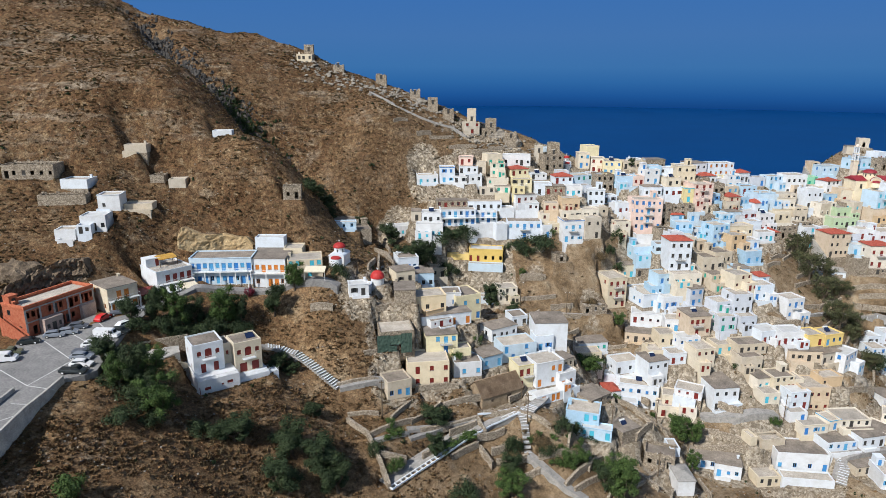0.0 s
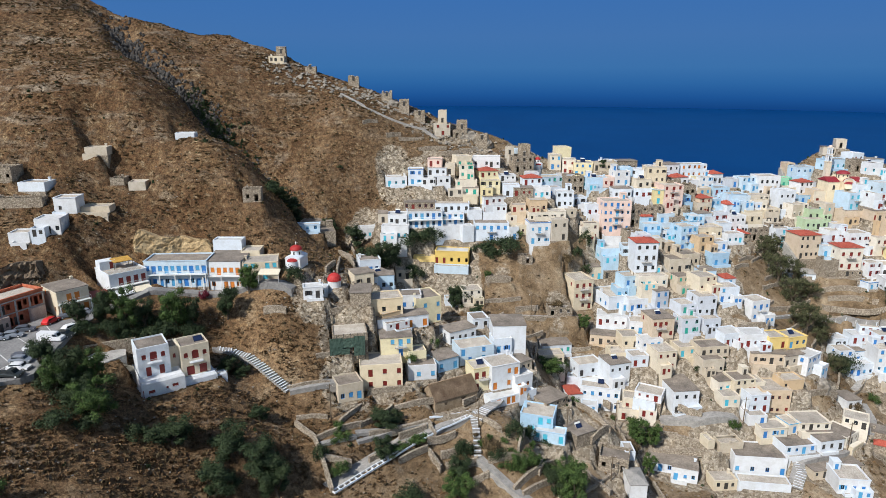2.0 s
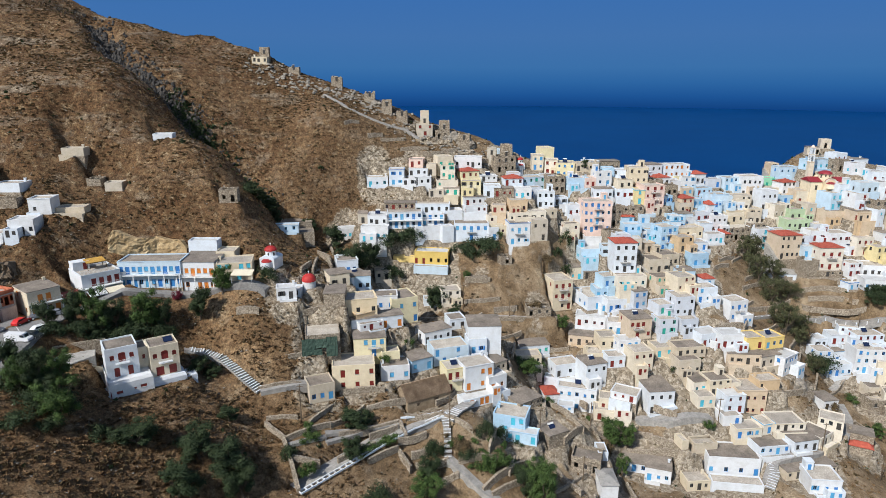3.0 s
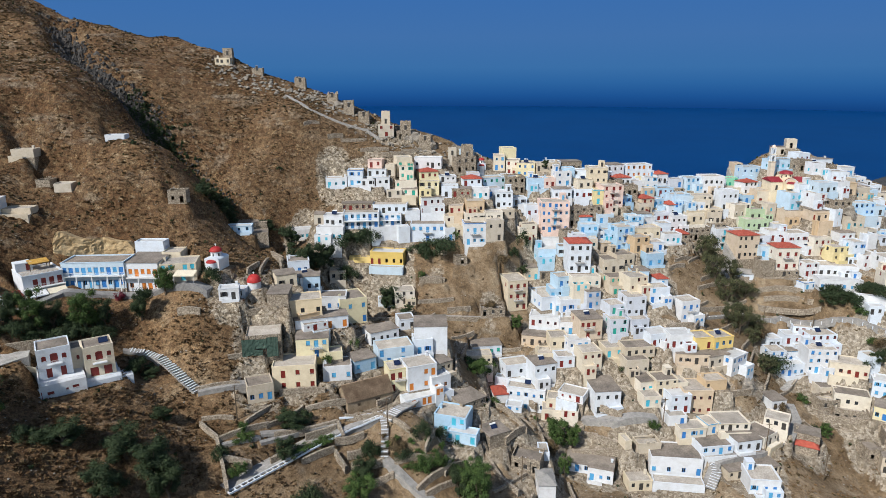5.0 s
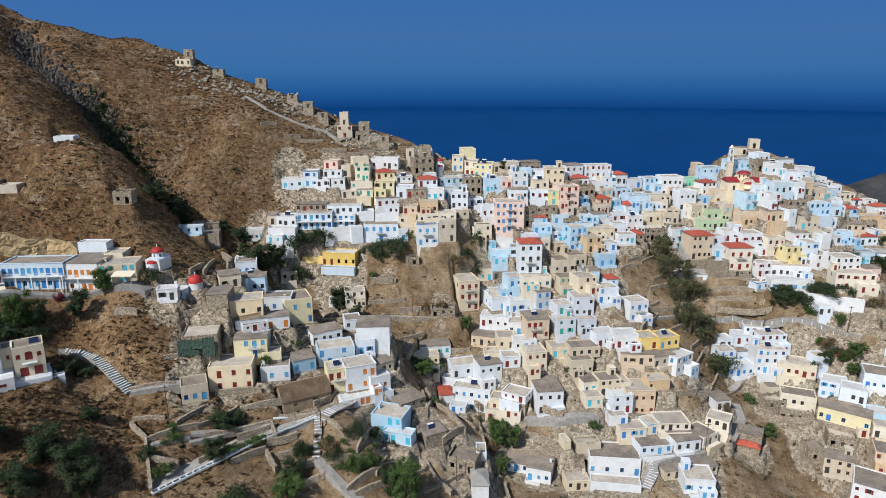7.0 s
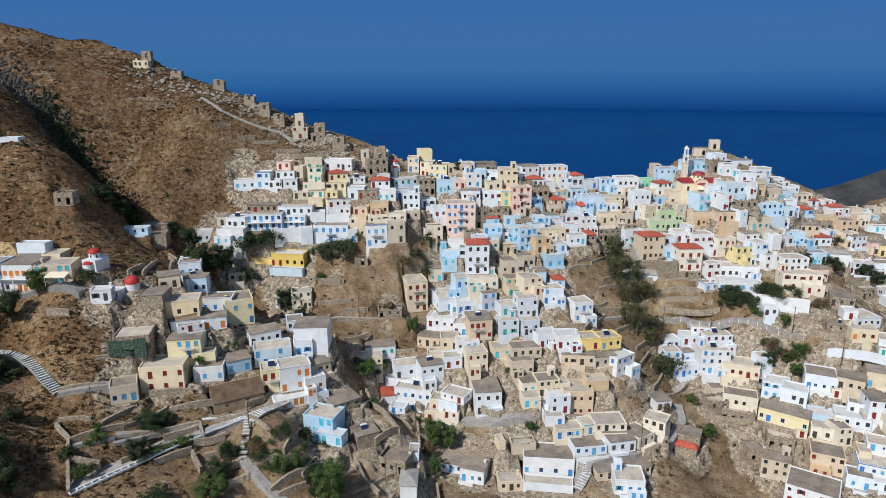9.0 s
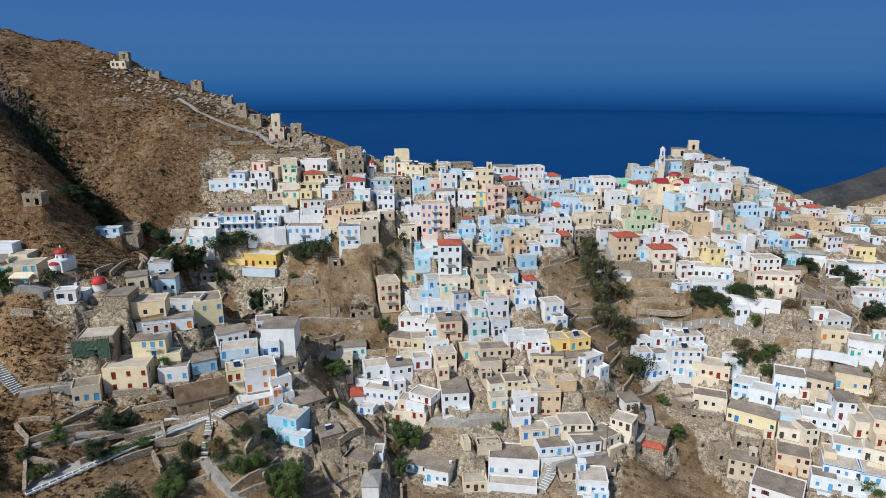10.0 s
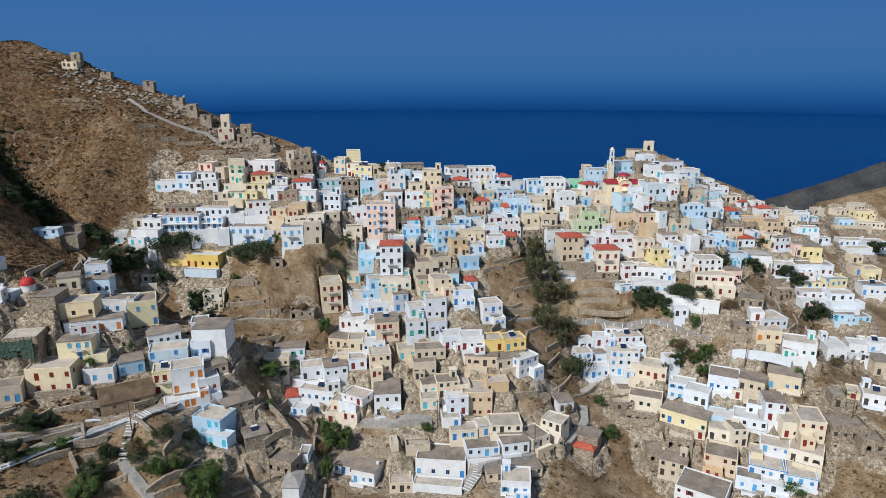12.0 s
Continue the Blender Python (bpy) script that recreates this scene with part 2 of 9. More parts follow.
def ground(x, y):
    """The height of the land, for numbers or arrays."""
    x, y = np.asarray(x, float), np.asarray(y, float)
    crest = np.interp(x, [p[0] for p in CREST], [p[1] for p in CREST])
    back = np.maximum(y - crest, 0)
    v = np.minimum(y, crest)
    a, b = (np.clip(x, -260, 330) - 60) / 160, (np.maximum(v, 60) - 190) / 90
    z, n = 0, 0
    for i in range(5):
        for j in range(5 - i):
            z = z + SLOPE[n] * a**i * b**j
            n += 1
    for cx, cy, radius, rise in SWELLS:
        z = z + rise * np.exp(-((x - cx) ** 2 + (v - cy) ** 2) / radius**2)
    # the levelled car park beside the road
    p, q = x + 87, v - 122
    far = np.hypot((0.42 * p + 0.91 * q) / 36, (0.91 * p - 0.42 * q) / 15)
    level = np.clip(2.6 - 2 * far, 0, 1)
    z = z * (1 - level) + 64.0 * level
    # a rounded shoulder, then the rocky cleft behind it
    z = z + 3.0 * np.exp(-((to_line(x + 5, v + 13, SPUR) / 8) ** 2)) - 6.5 * np.exp(-((to_line(x, v, SPUR) / 6.5) ** 2))
    return z - 0.9 * back + 4 * (1 - np.exp(-back / 5))


def earth_material():
    """Dry hillside: ochre soil and straw, rust-brown scrub, bare grey rock on the heights and where it is steep."""
    m, tree, b = nodes_of("dry_hillside", 0.95, spec=0.15)
    p = place_of(tree)
    split = tree.nodes.new("ShaderNodeSeparateXYZ")
    tree.links.new(p, split.inputs["Vector"])
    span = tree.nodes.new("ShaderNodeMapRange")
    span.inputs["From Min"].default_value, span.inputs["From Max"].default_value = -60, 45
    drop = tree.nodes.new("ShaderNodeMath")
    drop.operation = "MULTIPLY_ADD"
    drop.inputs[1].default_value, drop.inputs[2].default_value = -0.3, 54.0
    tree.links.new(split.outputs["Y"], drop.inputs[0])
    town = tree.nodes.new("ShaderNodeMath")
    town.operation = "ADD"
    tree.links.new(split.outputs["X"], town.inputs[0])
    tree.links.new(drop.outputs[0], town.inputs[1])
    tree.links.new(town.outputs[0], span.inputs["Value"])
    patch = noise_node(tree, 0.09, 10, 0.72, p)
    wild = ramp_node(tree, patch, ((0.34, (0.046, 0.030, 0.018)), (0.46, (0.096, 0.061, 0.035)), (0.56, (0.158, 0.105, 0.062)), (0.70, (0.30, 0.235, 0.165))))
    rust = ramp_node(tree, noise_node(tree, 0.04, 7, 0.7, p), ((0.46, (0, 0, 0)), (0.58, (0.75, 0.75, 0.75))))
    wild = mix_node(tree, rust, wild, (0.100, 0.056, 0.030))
    # Rustier soil below 56 m; a darker tone dims the slope above 78 m.
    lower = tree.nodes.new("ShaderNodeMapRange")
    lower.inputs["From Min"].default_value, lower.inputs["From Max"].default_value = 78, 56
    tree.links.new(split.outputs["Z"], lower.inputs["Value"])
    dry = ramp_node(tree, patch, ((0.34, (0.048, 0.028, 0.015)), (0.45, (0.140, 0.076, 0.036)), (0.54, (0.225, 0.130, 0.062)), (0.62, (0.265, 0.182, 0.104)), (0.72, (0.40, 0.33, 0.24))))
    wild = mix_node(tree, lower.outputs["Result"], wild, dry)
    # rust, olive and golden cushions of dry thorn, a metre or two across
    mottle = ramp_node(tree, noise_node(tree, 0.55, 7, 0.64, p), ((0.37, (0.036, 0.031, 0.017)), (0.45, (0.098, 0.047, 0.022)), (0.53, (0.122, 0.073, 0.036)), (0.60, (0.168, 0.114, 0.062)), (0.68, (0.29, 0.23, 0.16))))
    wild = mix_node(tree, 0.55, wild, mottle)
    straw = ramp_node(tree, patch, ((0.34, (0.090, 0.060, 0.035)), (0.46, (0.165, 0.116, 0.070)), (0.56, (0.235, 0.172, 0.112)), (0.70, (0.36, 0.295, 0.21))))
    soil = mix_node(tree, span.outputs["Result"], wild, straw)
    tufts = ramp_node(tree, noise_node(tree, 0.75, 9, 0.78, p), ((0.38, (0.42, 0.37, 0.30)), (0.49, (0.95, 0.95, 0.95)), (0.64, (1.5, 1.46, 1.36))))
    blades = ramp_node(tree, noise_node(tree, 2.2, 6, 0.8, p), ((0.38, (0.55, 0.51, 0.46)), (0.50, (1, 1, 1)), (0.64, (1.35, 1.32, 1.26))))
    # pale bands of bare rock that follow the beds across the upper slope
    tilt = tree.nodes.new("ShaderNodeMapping")
    tilt.inputs["Rotation"].default_value = (0.0, 0.25, 0.35)
    tilt.inputs["Scale"].default_value = (0.035, 0.05, 0.19)
    tree.links.new(p, tilt.inputs["Vector"])
    bed = ramp_node(tree, noise_node(tree, 1.0, 9, 0.70, tilt.outputs["Vector"]), ((0.53, (0, 0, 0)), (0.62, (0.75, 0.75, 0.75))))
    height = tree.nodes.new("ShaderNodeMapRange")
    height.inputs["From Min"].default_value, height.inputs["From Max"].default_value = 86, 112
    height.inputs["To Min"].default_value, height.inputs["To Max"].default_value = 0.0, 1.0
    tree.links.new(split.outputs["Z"], height.inputs["Value"])
    bare = ramp_node(tree, noise_node(tree, 0.5, 10, 0.75, p), ((0.38, (0.085, 0.068, 0.051)), (0.52, (0.205, 0.168, 0.130)), (0.66, (0.335, 0.292, 0.240))))
    on_beds = mix_node(tree, 1.0, bed, height.outputs["Result"], "MULTIPLY")
    c = mix_node(tree, on_beds, soil, bare)
    rock = ramp_node(tree, noise_node(tree, 0.5, 10, 0.78, p), ((0.34, (0.105, 0.088, 0.068)), (0.50, (0.215, 0.178, 0.136)), (0.66, (0.36, 0.315, 0.255))))
    where = ramp_node(tree, noise_node(tree, 0.10, 9, 0.75, p), ((0.55, (0, 0, 0)), (0.63, (0.45, 0.45, 0.45))))
    crag = tree.nodes.new("ShaderNodeMapRange")
    crag.inputs["From Min"].default_value, crag.inputs["From Max"].default_value = 0.34, 0.20
    up = tree.nodes.new("ShaderNodeSeparateXYZ")
    tree.links.new(tree.nodes.new("ShaderNodeNewGeometry").outputs["Normal"], up.inputs["Vector"])
    tree.links.new(up.outputs["Z"], crag.inputs["Value"])
    c = mix_node(tree, where, c, rock)
    c = mix_node(tree, crag.outputs["Result"], c, rock)
    # trodden stone, rubble and mortar among the houses
    kept = tree.nodes.new("ShaderNodeAttribute")
    kept.attribute_name = "trodden"
    cell = tree.nodes.new("ShaderNodeTexVoronoi")
    cell.inputs["Scale"].default_value = 1.5
    tree.links.new(p, cell.inputs["Vector"])
    cell_tone = tree.nodes.new("ShaderNodeSeparateColor")
    tree.links.new(cell.outputs["Color"], cell_tone.inputs["Color"])
    stony = ramp_node(tree, cell_tone.outputs["Red"], ((0.0, (0.165, 0.135, 0.102)), (0.5, (0.275, 0.236, 0.188)), (1.0, (0.42, 0.375, 0.315))))
    spread = noise_node(tree, 0.16, 7, 0.7, p)
    gate = tree.nodes.new("ShaderNodeMath")
    gate.operation = "ADD"
    tree.links.new(kept.outputs["Fac"], gate.inputs[0])
    tree.links.new(spread, gate.inputs[1])
    c = mix_node(tree, ramp_node(tree, gate.outputs[0], ((0.92, (0, 0, 0)), (1.30, (0.8, 0.8, 0.8)))), c, stony)
    wall_like = tree.nodes.new("ShaderNodeMapRange")
    wall_like.inputs["From Min"].default_value, wall_like.inputs["From Max"].default_value = 0.80, 0.62
    tree.links.new(up.outputs["Z"], wall_like.inputs["Value"])
    c = mix_node(tree, mix_node(tree, 1.0, wall_like.outputs["Result"], ramp_node(tree, kept.outputs["Fac"], ((0.5, (0, 0, 0)), (0.85, (0.9, 0.9, 0.9)))), "MULTIPLY"), c, stony)
    grown = tree.nodes.new("ShaderNodeMapRange")
    grown.inputs["From Min"].default_value, grown.inputs["From Max"].default_value = -20, 40
    grown.inputs["To Min"].default_value, grown.inputs["To Max"].default_value = 1.0, 0.5
    tree.links.new(town.outputs[0], grown.inputs["Value"])
    c = mix_node(tree, grown.outputs["Result"], c, blades, "MULTIPLY")
    c = mix_node(tree, grown.outputs["Result"], c, tufts, "MULTIPLY")
    grit = ramp_node(tree, noise_node(tree, 3.5, 4, 0.7, p), ((0.3, (0.66, 0.64, 0.6)), (0.64, (1.15, 1.15, 1.12))))
    c = mix_node(tree, 1.0, c, grit, "MULTIPLY")
    tree.links.new(c, b.inputs["Base Color"])
    bump_node(tree, b, noise_node(tree, 0.7, 9, 0.72, p), 0.7, 0.6)
    return m


def part(name, bm, material, parent=None, label=""):
    """Links a bmesh as one mesh object, under a thing or a part."""
    me = bpy.data.meshes.new(name)
    bm.to_mesh(me)
    bm.free()
    for mat in material if isinstance(material, (list, tuple)) else (material,):
        me.materials.append(mat)
    ob = new(name, me)
    if parent is not None:
        ob.parent = parent
    if label:
        ob["label"] = label
    return ob


def sheet(name, xs, ys, heights, material):
    """A ground sheet over a grid."""
    nx, ny = len(xs), len(ys)
    gx, gy = np.meshgrid(xs, ys)
    verts = np.stack([gx.ravel(), gy.ravel(), heights.ravel()], 1)
    i = np.arange(nx * ny).reshape(ny, nx)
    faces = np.stack([i[:-1, :-1], i[:-1, 1:], i[1:, 1:], i[1:, :-1]], -1).reshape(-1, 4)
    me = bpy.data.meshes.new(name)
    me.from_pydata(verts.tolist(), [], faces.tolist())
    me.polygons.foreach_set("use_smooth", np.ones(len(faces), bool))
    me.materials.append(material)
    return new(name, me)


def roughness_of_land(gx, gy):
    """Small knolls, ledges and stones, as a height over the smooth land."""
    out = np.zeros(gx.shape)
    flat_x, flat_y, flat = gx.ravel(), gy.ravel(), out.ravel()
    for n in range(len(flat)):
        q = Vector((flat_x[n], flat_y[n], 3.0))
        big = noise.noise(q * 0.045)
        ridge = 1 - abs(noise.noise(q * 0.11))
        fine = noise.noise(q * 0.33) * 0.5 + noise.noise(q * 0.8) * 0.3
        flat[n] = 1.1 * big + 0.7 * (ridge - 0.75) + 0.55 * fine
    return out


# The sea, rising with distance; the backdrop paints the rest to the horizon.
SEA, sea_tree, sea_b = nodes_of("deep_blue_sea", 0.4, spec=0.1)
sea_b.inputs["IOR"].default_value = 1.33
sea_b.inputs["Base Color"].default_value = (0.006, 0.055, 0.19, 1)
sea_p = place_of(sea_tree)
sea_c = ramp_node(sea_tree, noise_node(sea_tree, 0.004, 6, 0.6, sea_p), ((0.35, (0.0006, 0.030, 0.112)), (0.65, (0.0009, 0.036, 0.128))))
sea_tree.links.new(sea_c, sea_b.inputs["Base Color"])
bump_node(sea_tree, sea_b, noise_node(sea_tree, 0.15, 5, 0.6, sea_p), 0.25, 0.6)
sea_x, sea_y = np.arange(-5200, 5201, 200.0), np.arange(300, 4801, 100.0)
sx, sy = np.meshgrid(sea_x, sea_y)
far = np.hypot(sx - 50, sy)
sea = sheet("water", sea_x, sea_y, -150 + 70 * np.clip((far - 900) / 4000, 0, 1) ** 0.8, SEA)
tagged(sea, "calm deep-blue sea under the horizon", "sea", kind="structure")

# Glowing backdrop far out: sea blue, haze and sky painted as one gradient.
HAZE, haze_tree, haze_b = nodes_of("hazy_sky", 1.0)
haze_e = haze_tree.nodes.new("ShaderNodeEmission")
haze_split = haze_tree.nodes.new("ShaderNodeSeparateXYZ")
haze_tree.links.new(place_of(haze_tree), haze_split.inputs["Vector"])
haze_map = haze_tree.nodes.new("ShaderNodeMapRange")
haze_map.inputs["From Min"].default_value, haze_map.inputs["From Max"].default_value = -120, 1200
haze_tree.links.new(haze_split.outputs["Z"], haze_map.inputs["Value"])
haze_c = ramp_node(haze_tree, haze_map.outputs["Result"], ((0.0, (0.0058, 0.050, 0.198)), (0.03, (0.0058, 0.051, 0.202)), (0.09, (0.012, 0.083, 0.28)), (0.16, (0.024, 0.120, 0.335)), (0.24, (0.040, 0.150, 0.37)), (0.40, (0.050, 0.155, 0.385)), (0.65, (0.040, 0.145, 0.40)), (1.0, (0.025, 0.115, 0.38))))
haze_tree.links.new(haze_c, haze_e.inputs["Color"])
haze_tree.links.new(haze_e.outputs["Emission"], haze_tree.nodes["Material Output"].inputs["Surface"])
haze_bm = bmesh.new()
ring = [[haze_bm.verts.new((50 + 4850 * math.sin(radians(a)), 4850 * math.cos(radians(a)), z)) for a in range(-75, 76, 5)] for z in (-200, 300, 900, 1600, 2400)]
for low, high in zip(ring, ring[1:]):
    for k in range(len(low) - 1):
        haze_bm.faces.new((low[k], high[k], high[k + 1], low[k + 1]))
backdrop = tagged(part("backdrop", haze_bm, HAZE), "glowing backdrop painted with far sea, haze and blue sky", "sky", kind="structure")

# The headland across the bay.
FAR_EARTH = speckled("far_headland_scrub", (0.026, 0.030, 0.034), (0.082, 0.080, 0.078), 0.035, bump=0.8, deep=3.0)
hx, hy = np.arange(380, 1500, 12.0), np.arange(560, 1100, 12.0)
gx2, gy2 = np.meshgrid(hx, hy)
top = np.interp(gx2, [380, 470, 520, 580, 650, 760, 1500], [-150, -45, -22, -2, 20, 50, 120])
fall = np.abs(gy2 - 790) * 0.42
hz = np.maximum(top - fall, -170)
for n in range(hz.size):
    q = Vector((gx2.flat[n], gy2.flat[n], 0))
    hz.flat[n] += 9 * noise.noise(q * 0.012) + 4 * noise.noise(q * 0.035)
headland = tagged(sheet("headland", hx, hy, hz, FAR_EARTH), "dark scrub-covered headland across the bay", "hillside", kind="structure")


# ---- shapes ----
def box(bm, x0, x1, y0, y1, z0, z1, slot=0):
    v = [bm.verts.new((x, y, z)) for z in (z0, z1) for y in (y0, y1) for x in (x0, x1)]
    made = []
    for f in ((0, 2, 3, 1), (4, 5, 7, 6), (0, 1, 5, 4), (2, 6, 7, 3), (0, 4, 6, 2), (1, 3, 7, 5)):
        face = bm.faces.new([v[k] for k in f])
        face.material_index = slot
        made.append(face)
    return made


def quad(bm, pts, slot=0):
    f = bm.faces.new([bm.verts.new(p) for p in pts])
    f.material_index = slot
    return f


def facade(bm, o, u, n, width, low, high, holes, deep=0.18):
    """One wall: a rectangle from o along u, facing n, with real openings (x0, x1, z0, z1) and their reveals."""
    xs = sorted({0.0, width, *(h[0] for h in holes), *(h[1] for h in holes)})
    zs = sorted({low, high, *(h[2] for h in holes), *(h[3] for h in holes)})
    at = lambda s, z, back=0.0: (o[0] + u[0] * s - n[0] * back, o[1] + u[1] * s - n[1] * back, z)
    for a, b in zip(xs, xs[1:]):
        for c, d in zip(zs, zs[1:]):
            mx, mz = (a + b) / 2, (c + d) / 2
            if not any(h[0] < mx < h[1] and h[2] < mz < h[3] for h in holes):
                quad(bm, (at(a, c), at(b, c), at(b, d), at(a, d)))
    for a, b, c, d in holes:
        quad(bm, (at(a, c), at(b, c), at(b, c, deep), at(a, c, deep)))
        quad(bm, (at(a, d), at(a, d, deep), at(b, d, deep), at(b, d)))
        quad(bm, (at(a, c), at(a, c, deep), at(a, d, deep), at(a, d)))
        quad(bm, (at(b, c), at(b, d), at(b, d, deep), at(b, c, deep)))


SHARED = {}


def shared(key, build, material):
    """A mesh that many alike parts use."""
    if key not in SHARED:
        bm = bmesh.new()
        build(bm)
        me = bpy.data.meshes.new(key[0])
        bm.to_mesh(me)
        bm.free()
        me.materials.append(material)
        SHARED[key] = me
    return SHARED[key]


def window_frame_mesh(bm, w, h, shutters):
    t = 0.09
    for x0, x1, z0, z1 in ((-w / 2, -w / 2 + t, 0, h), (w / 2 - t, w / 2, 0, h), (-w / 2 + t, w / 2 - t, 0, t), (-w / 2 + t, w / 2 - t, h - t, h), (-0.03, 0.03, t, h - t)):
        box(bm, x0, x1, -0.02, 0.06, z0, z1)
    if shutters:
        for s in (-1, 1):
            a, b = sorted((s * w / 2, s * (w / 2 + 0.42)))
            box(bm, a, b, -0.24, -0.19, 0.02, h - 0.02)
            for k in range(3):
                z = 0.1 + k * (h - 0.2) / 3
                box(bm, a + 0.05, b - 0.05, -0.265, -0.24, z, z + (h - 0.2) / 3 - 0.08)


def closed_mesh(bm, w, h):
    """Closed shutters with boards and rails."""
    for s in (-1, 1):
        a, b = sorted((s * 0.012, s * w / 2))
        box(bm, a, b, -0.02, 0.03, 0, h)
        for z0, z1 in ((0.03, 0.11), (h * 0.48, h * 0.54), (h - 0.11, h - 0.03)):
            box(bm, a + 0.02, b - 0.02, -0.05, -0.02, z0, z1)


def door_mesh(bm, w, h):
    box(bm, -w / 2, w / 2, 0.0, 0.05, 0, h)
    for s in (-1, 1):
        a, b = sorted((s * 0.05, s * (w / 2 - 0.1)))
        for z0, z1 in ((0.15, h * 0.42), (h * 0.5, h - 0.15)):
            box(bm, a, b, -0.03, 0.0, z0, z1)
    for x0, x1, z0, z1 in ((-w / 2, -w / 2 + 0.07, 0, h), (w / 2 - 0.07, w / 2, 0, h), (-w / 2 + 0.07, w / 2 - 0.07, h - 0.08, h)):
        box(bm, x0, x1, -0.05, 0.0, z0, z1)


def pane_mesh(bm, w, h):
    box(bm, -w / 2 + 0.05, w / 2 - 0.05, 0.02, 0.035, 0.05, h - 0.05)


def opening(house_ob, kind, trim, x, y, z, turn, w, h):
    """A window, a shuttered window or a door set into its opening."""
    mat = TRIMS[trim][0]
    m = Matrix.Translation((x, y, z)) @ Matrix.Rotation(turn, 4, "Z") @ Matrix.Translation((0, 0.12, 0))
    w, h = round(w, 1), round(h, 1)
    if kind == "door":
        ob = new("door", shared(("door", trim, w, h), lambda bm: door_mesh(bm, w, h), mat))
    elif kind == "closed":
        ob = new("window", shared(("window", "closed", trim, w, h), lambda bm: closed_mesh(bm, w, h), mat))
    else:
        ob = new("window", shared(("window", kind, trim, w, h), lambda bm: window_frame_mesh(bm, w, h, kind == "open"), mat))
    ob.parent, ob.matrix_local = house_ob, m
    if kind not in ("door", "closed"):
        pane = new("pane", shared(("pane", w, h), lambda bm: pane_mesh(bm, w, h), GLASS))
        pane.parent = ob
    elif kind == "closed":
        bar = new("sill", shared(("sill", w), lambda bm: box(bm, -w / 2 - 0.06, w / 2 + 0.06, -0.2, 0.03, -0.08, 0.0), CONCRETE))
        bar.parent = ob
    return ob


def railing_mesh(bm, w, out, gap=0.22, high=0.95):
    for a, b, c, d in ((-w / 2, w / 2, -out, -out + 0.05), (-w / 2, -w / 2 + 0.05, -out, 0), (w / 2 - 0.05, w / 2, -out, 0)):
        box(bm, a, b, c, d, high - 0.06, high)
    n = max(3, int(w / gap))
    for k in range(n + 1):
        x = -w / 2 + 0.02 + (w - 0.04) * k / n
        box(bm, x - 0.02, x + 0.02, -out + 0.01, -out + 0.04, 0.0, high - 0.06)


PLOTS = []


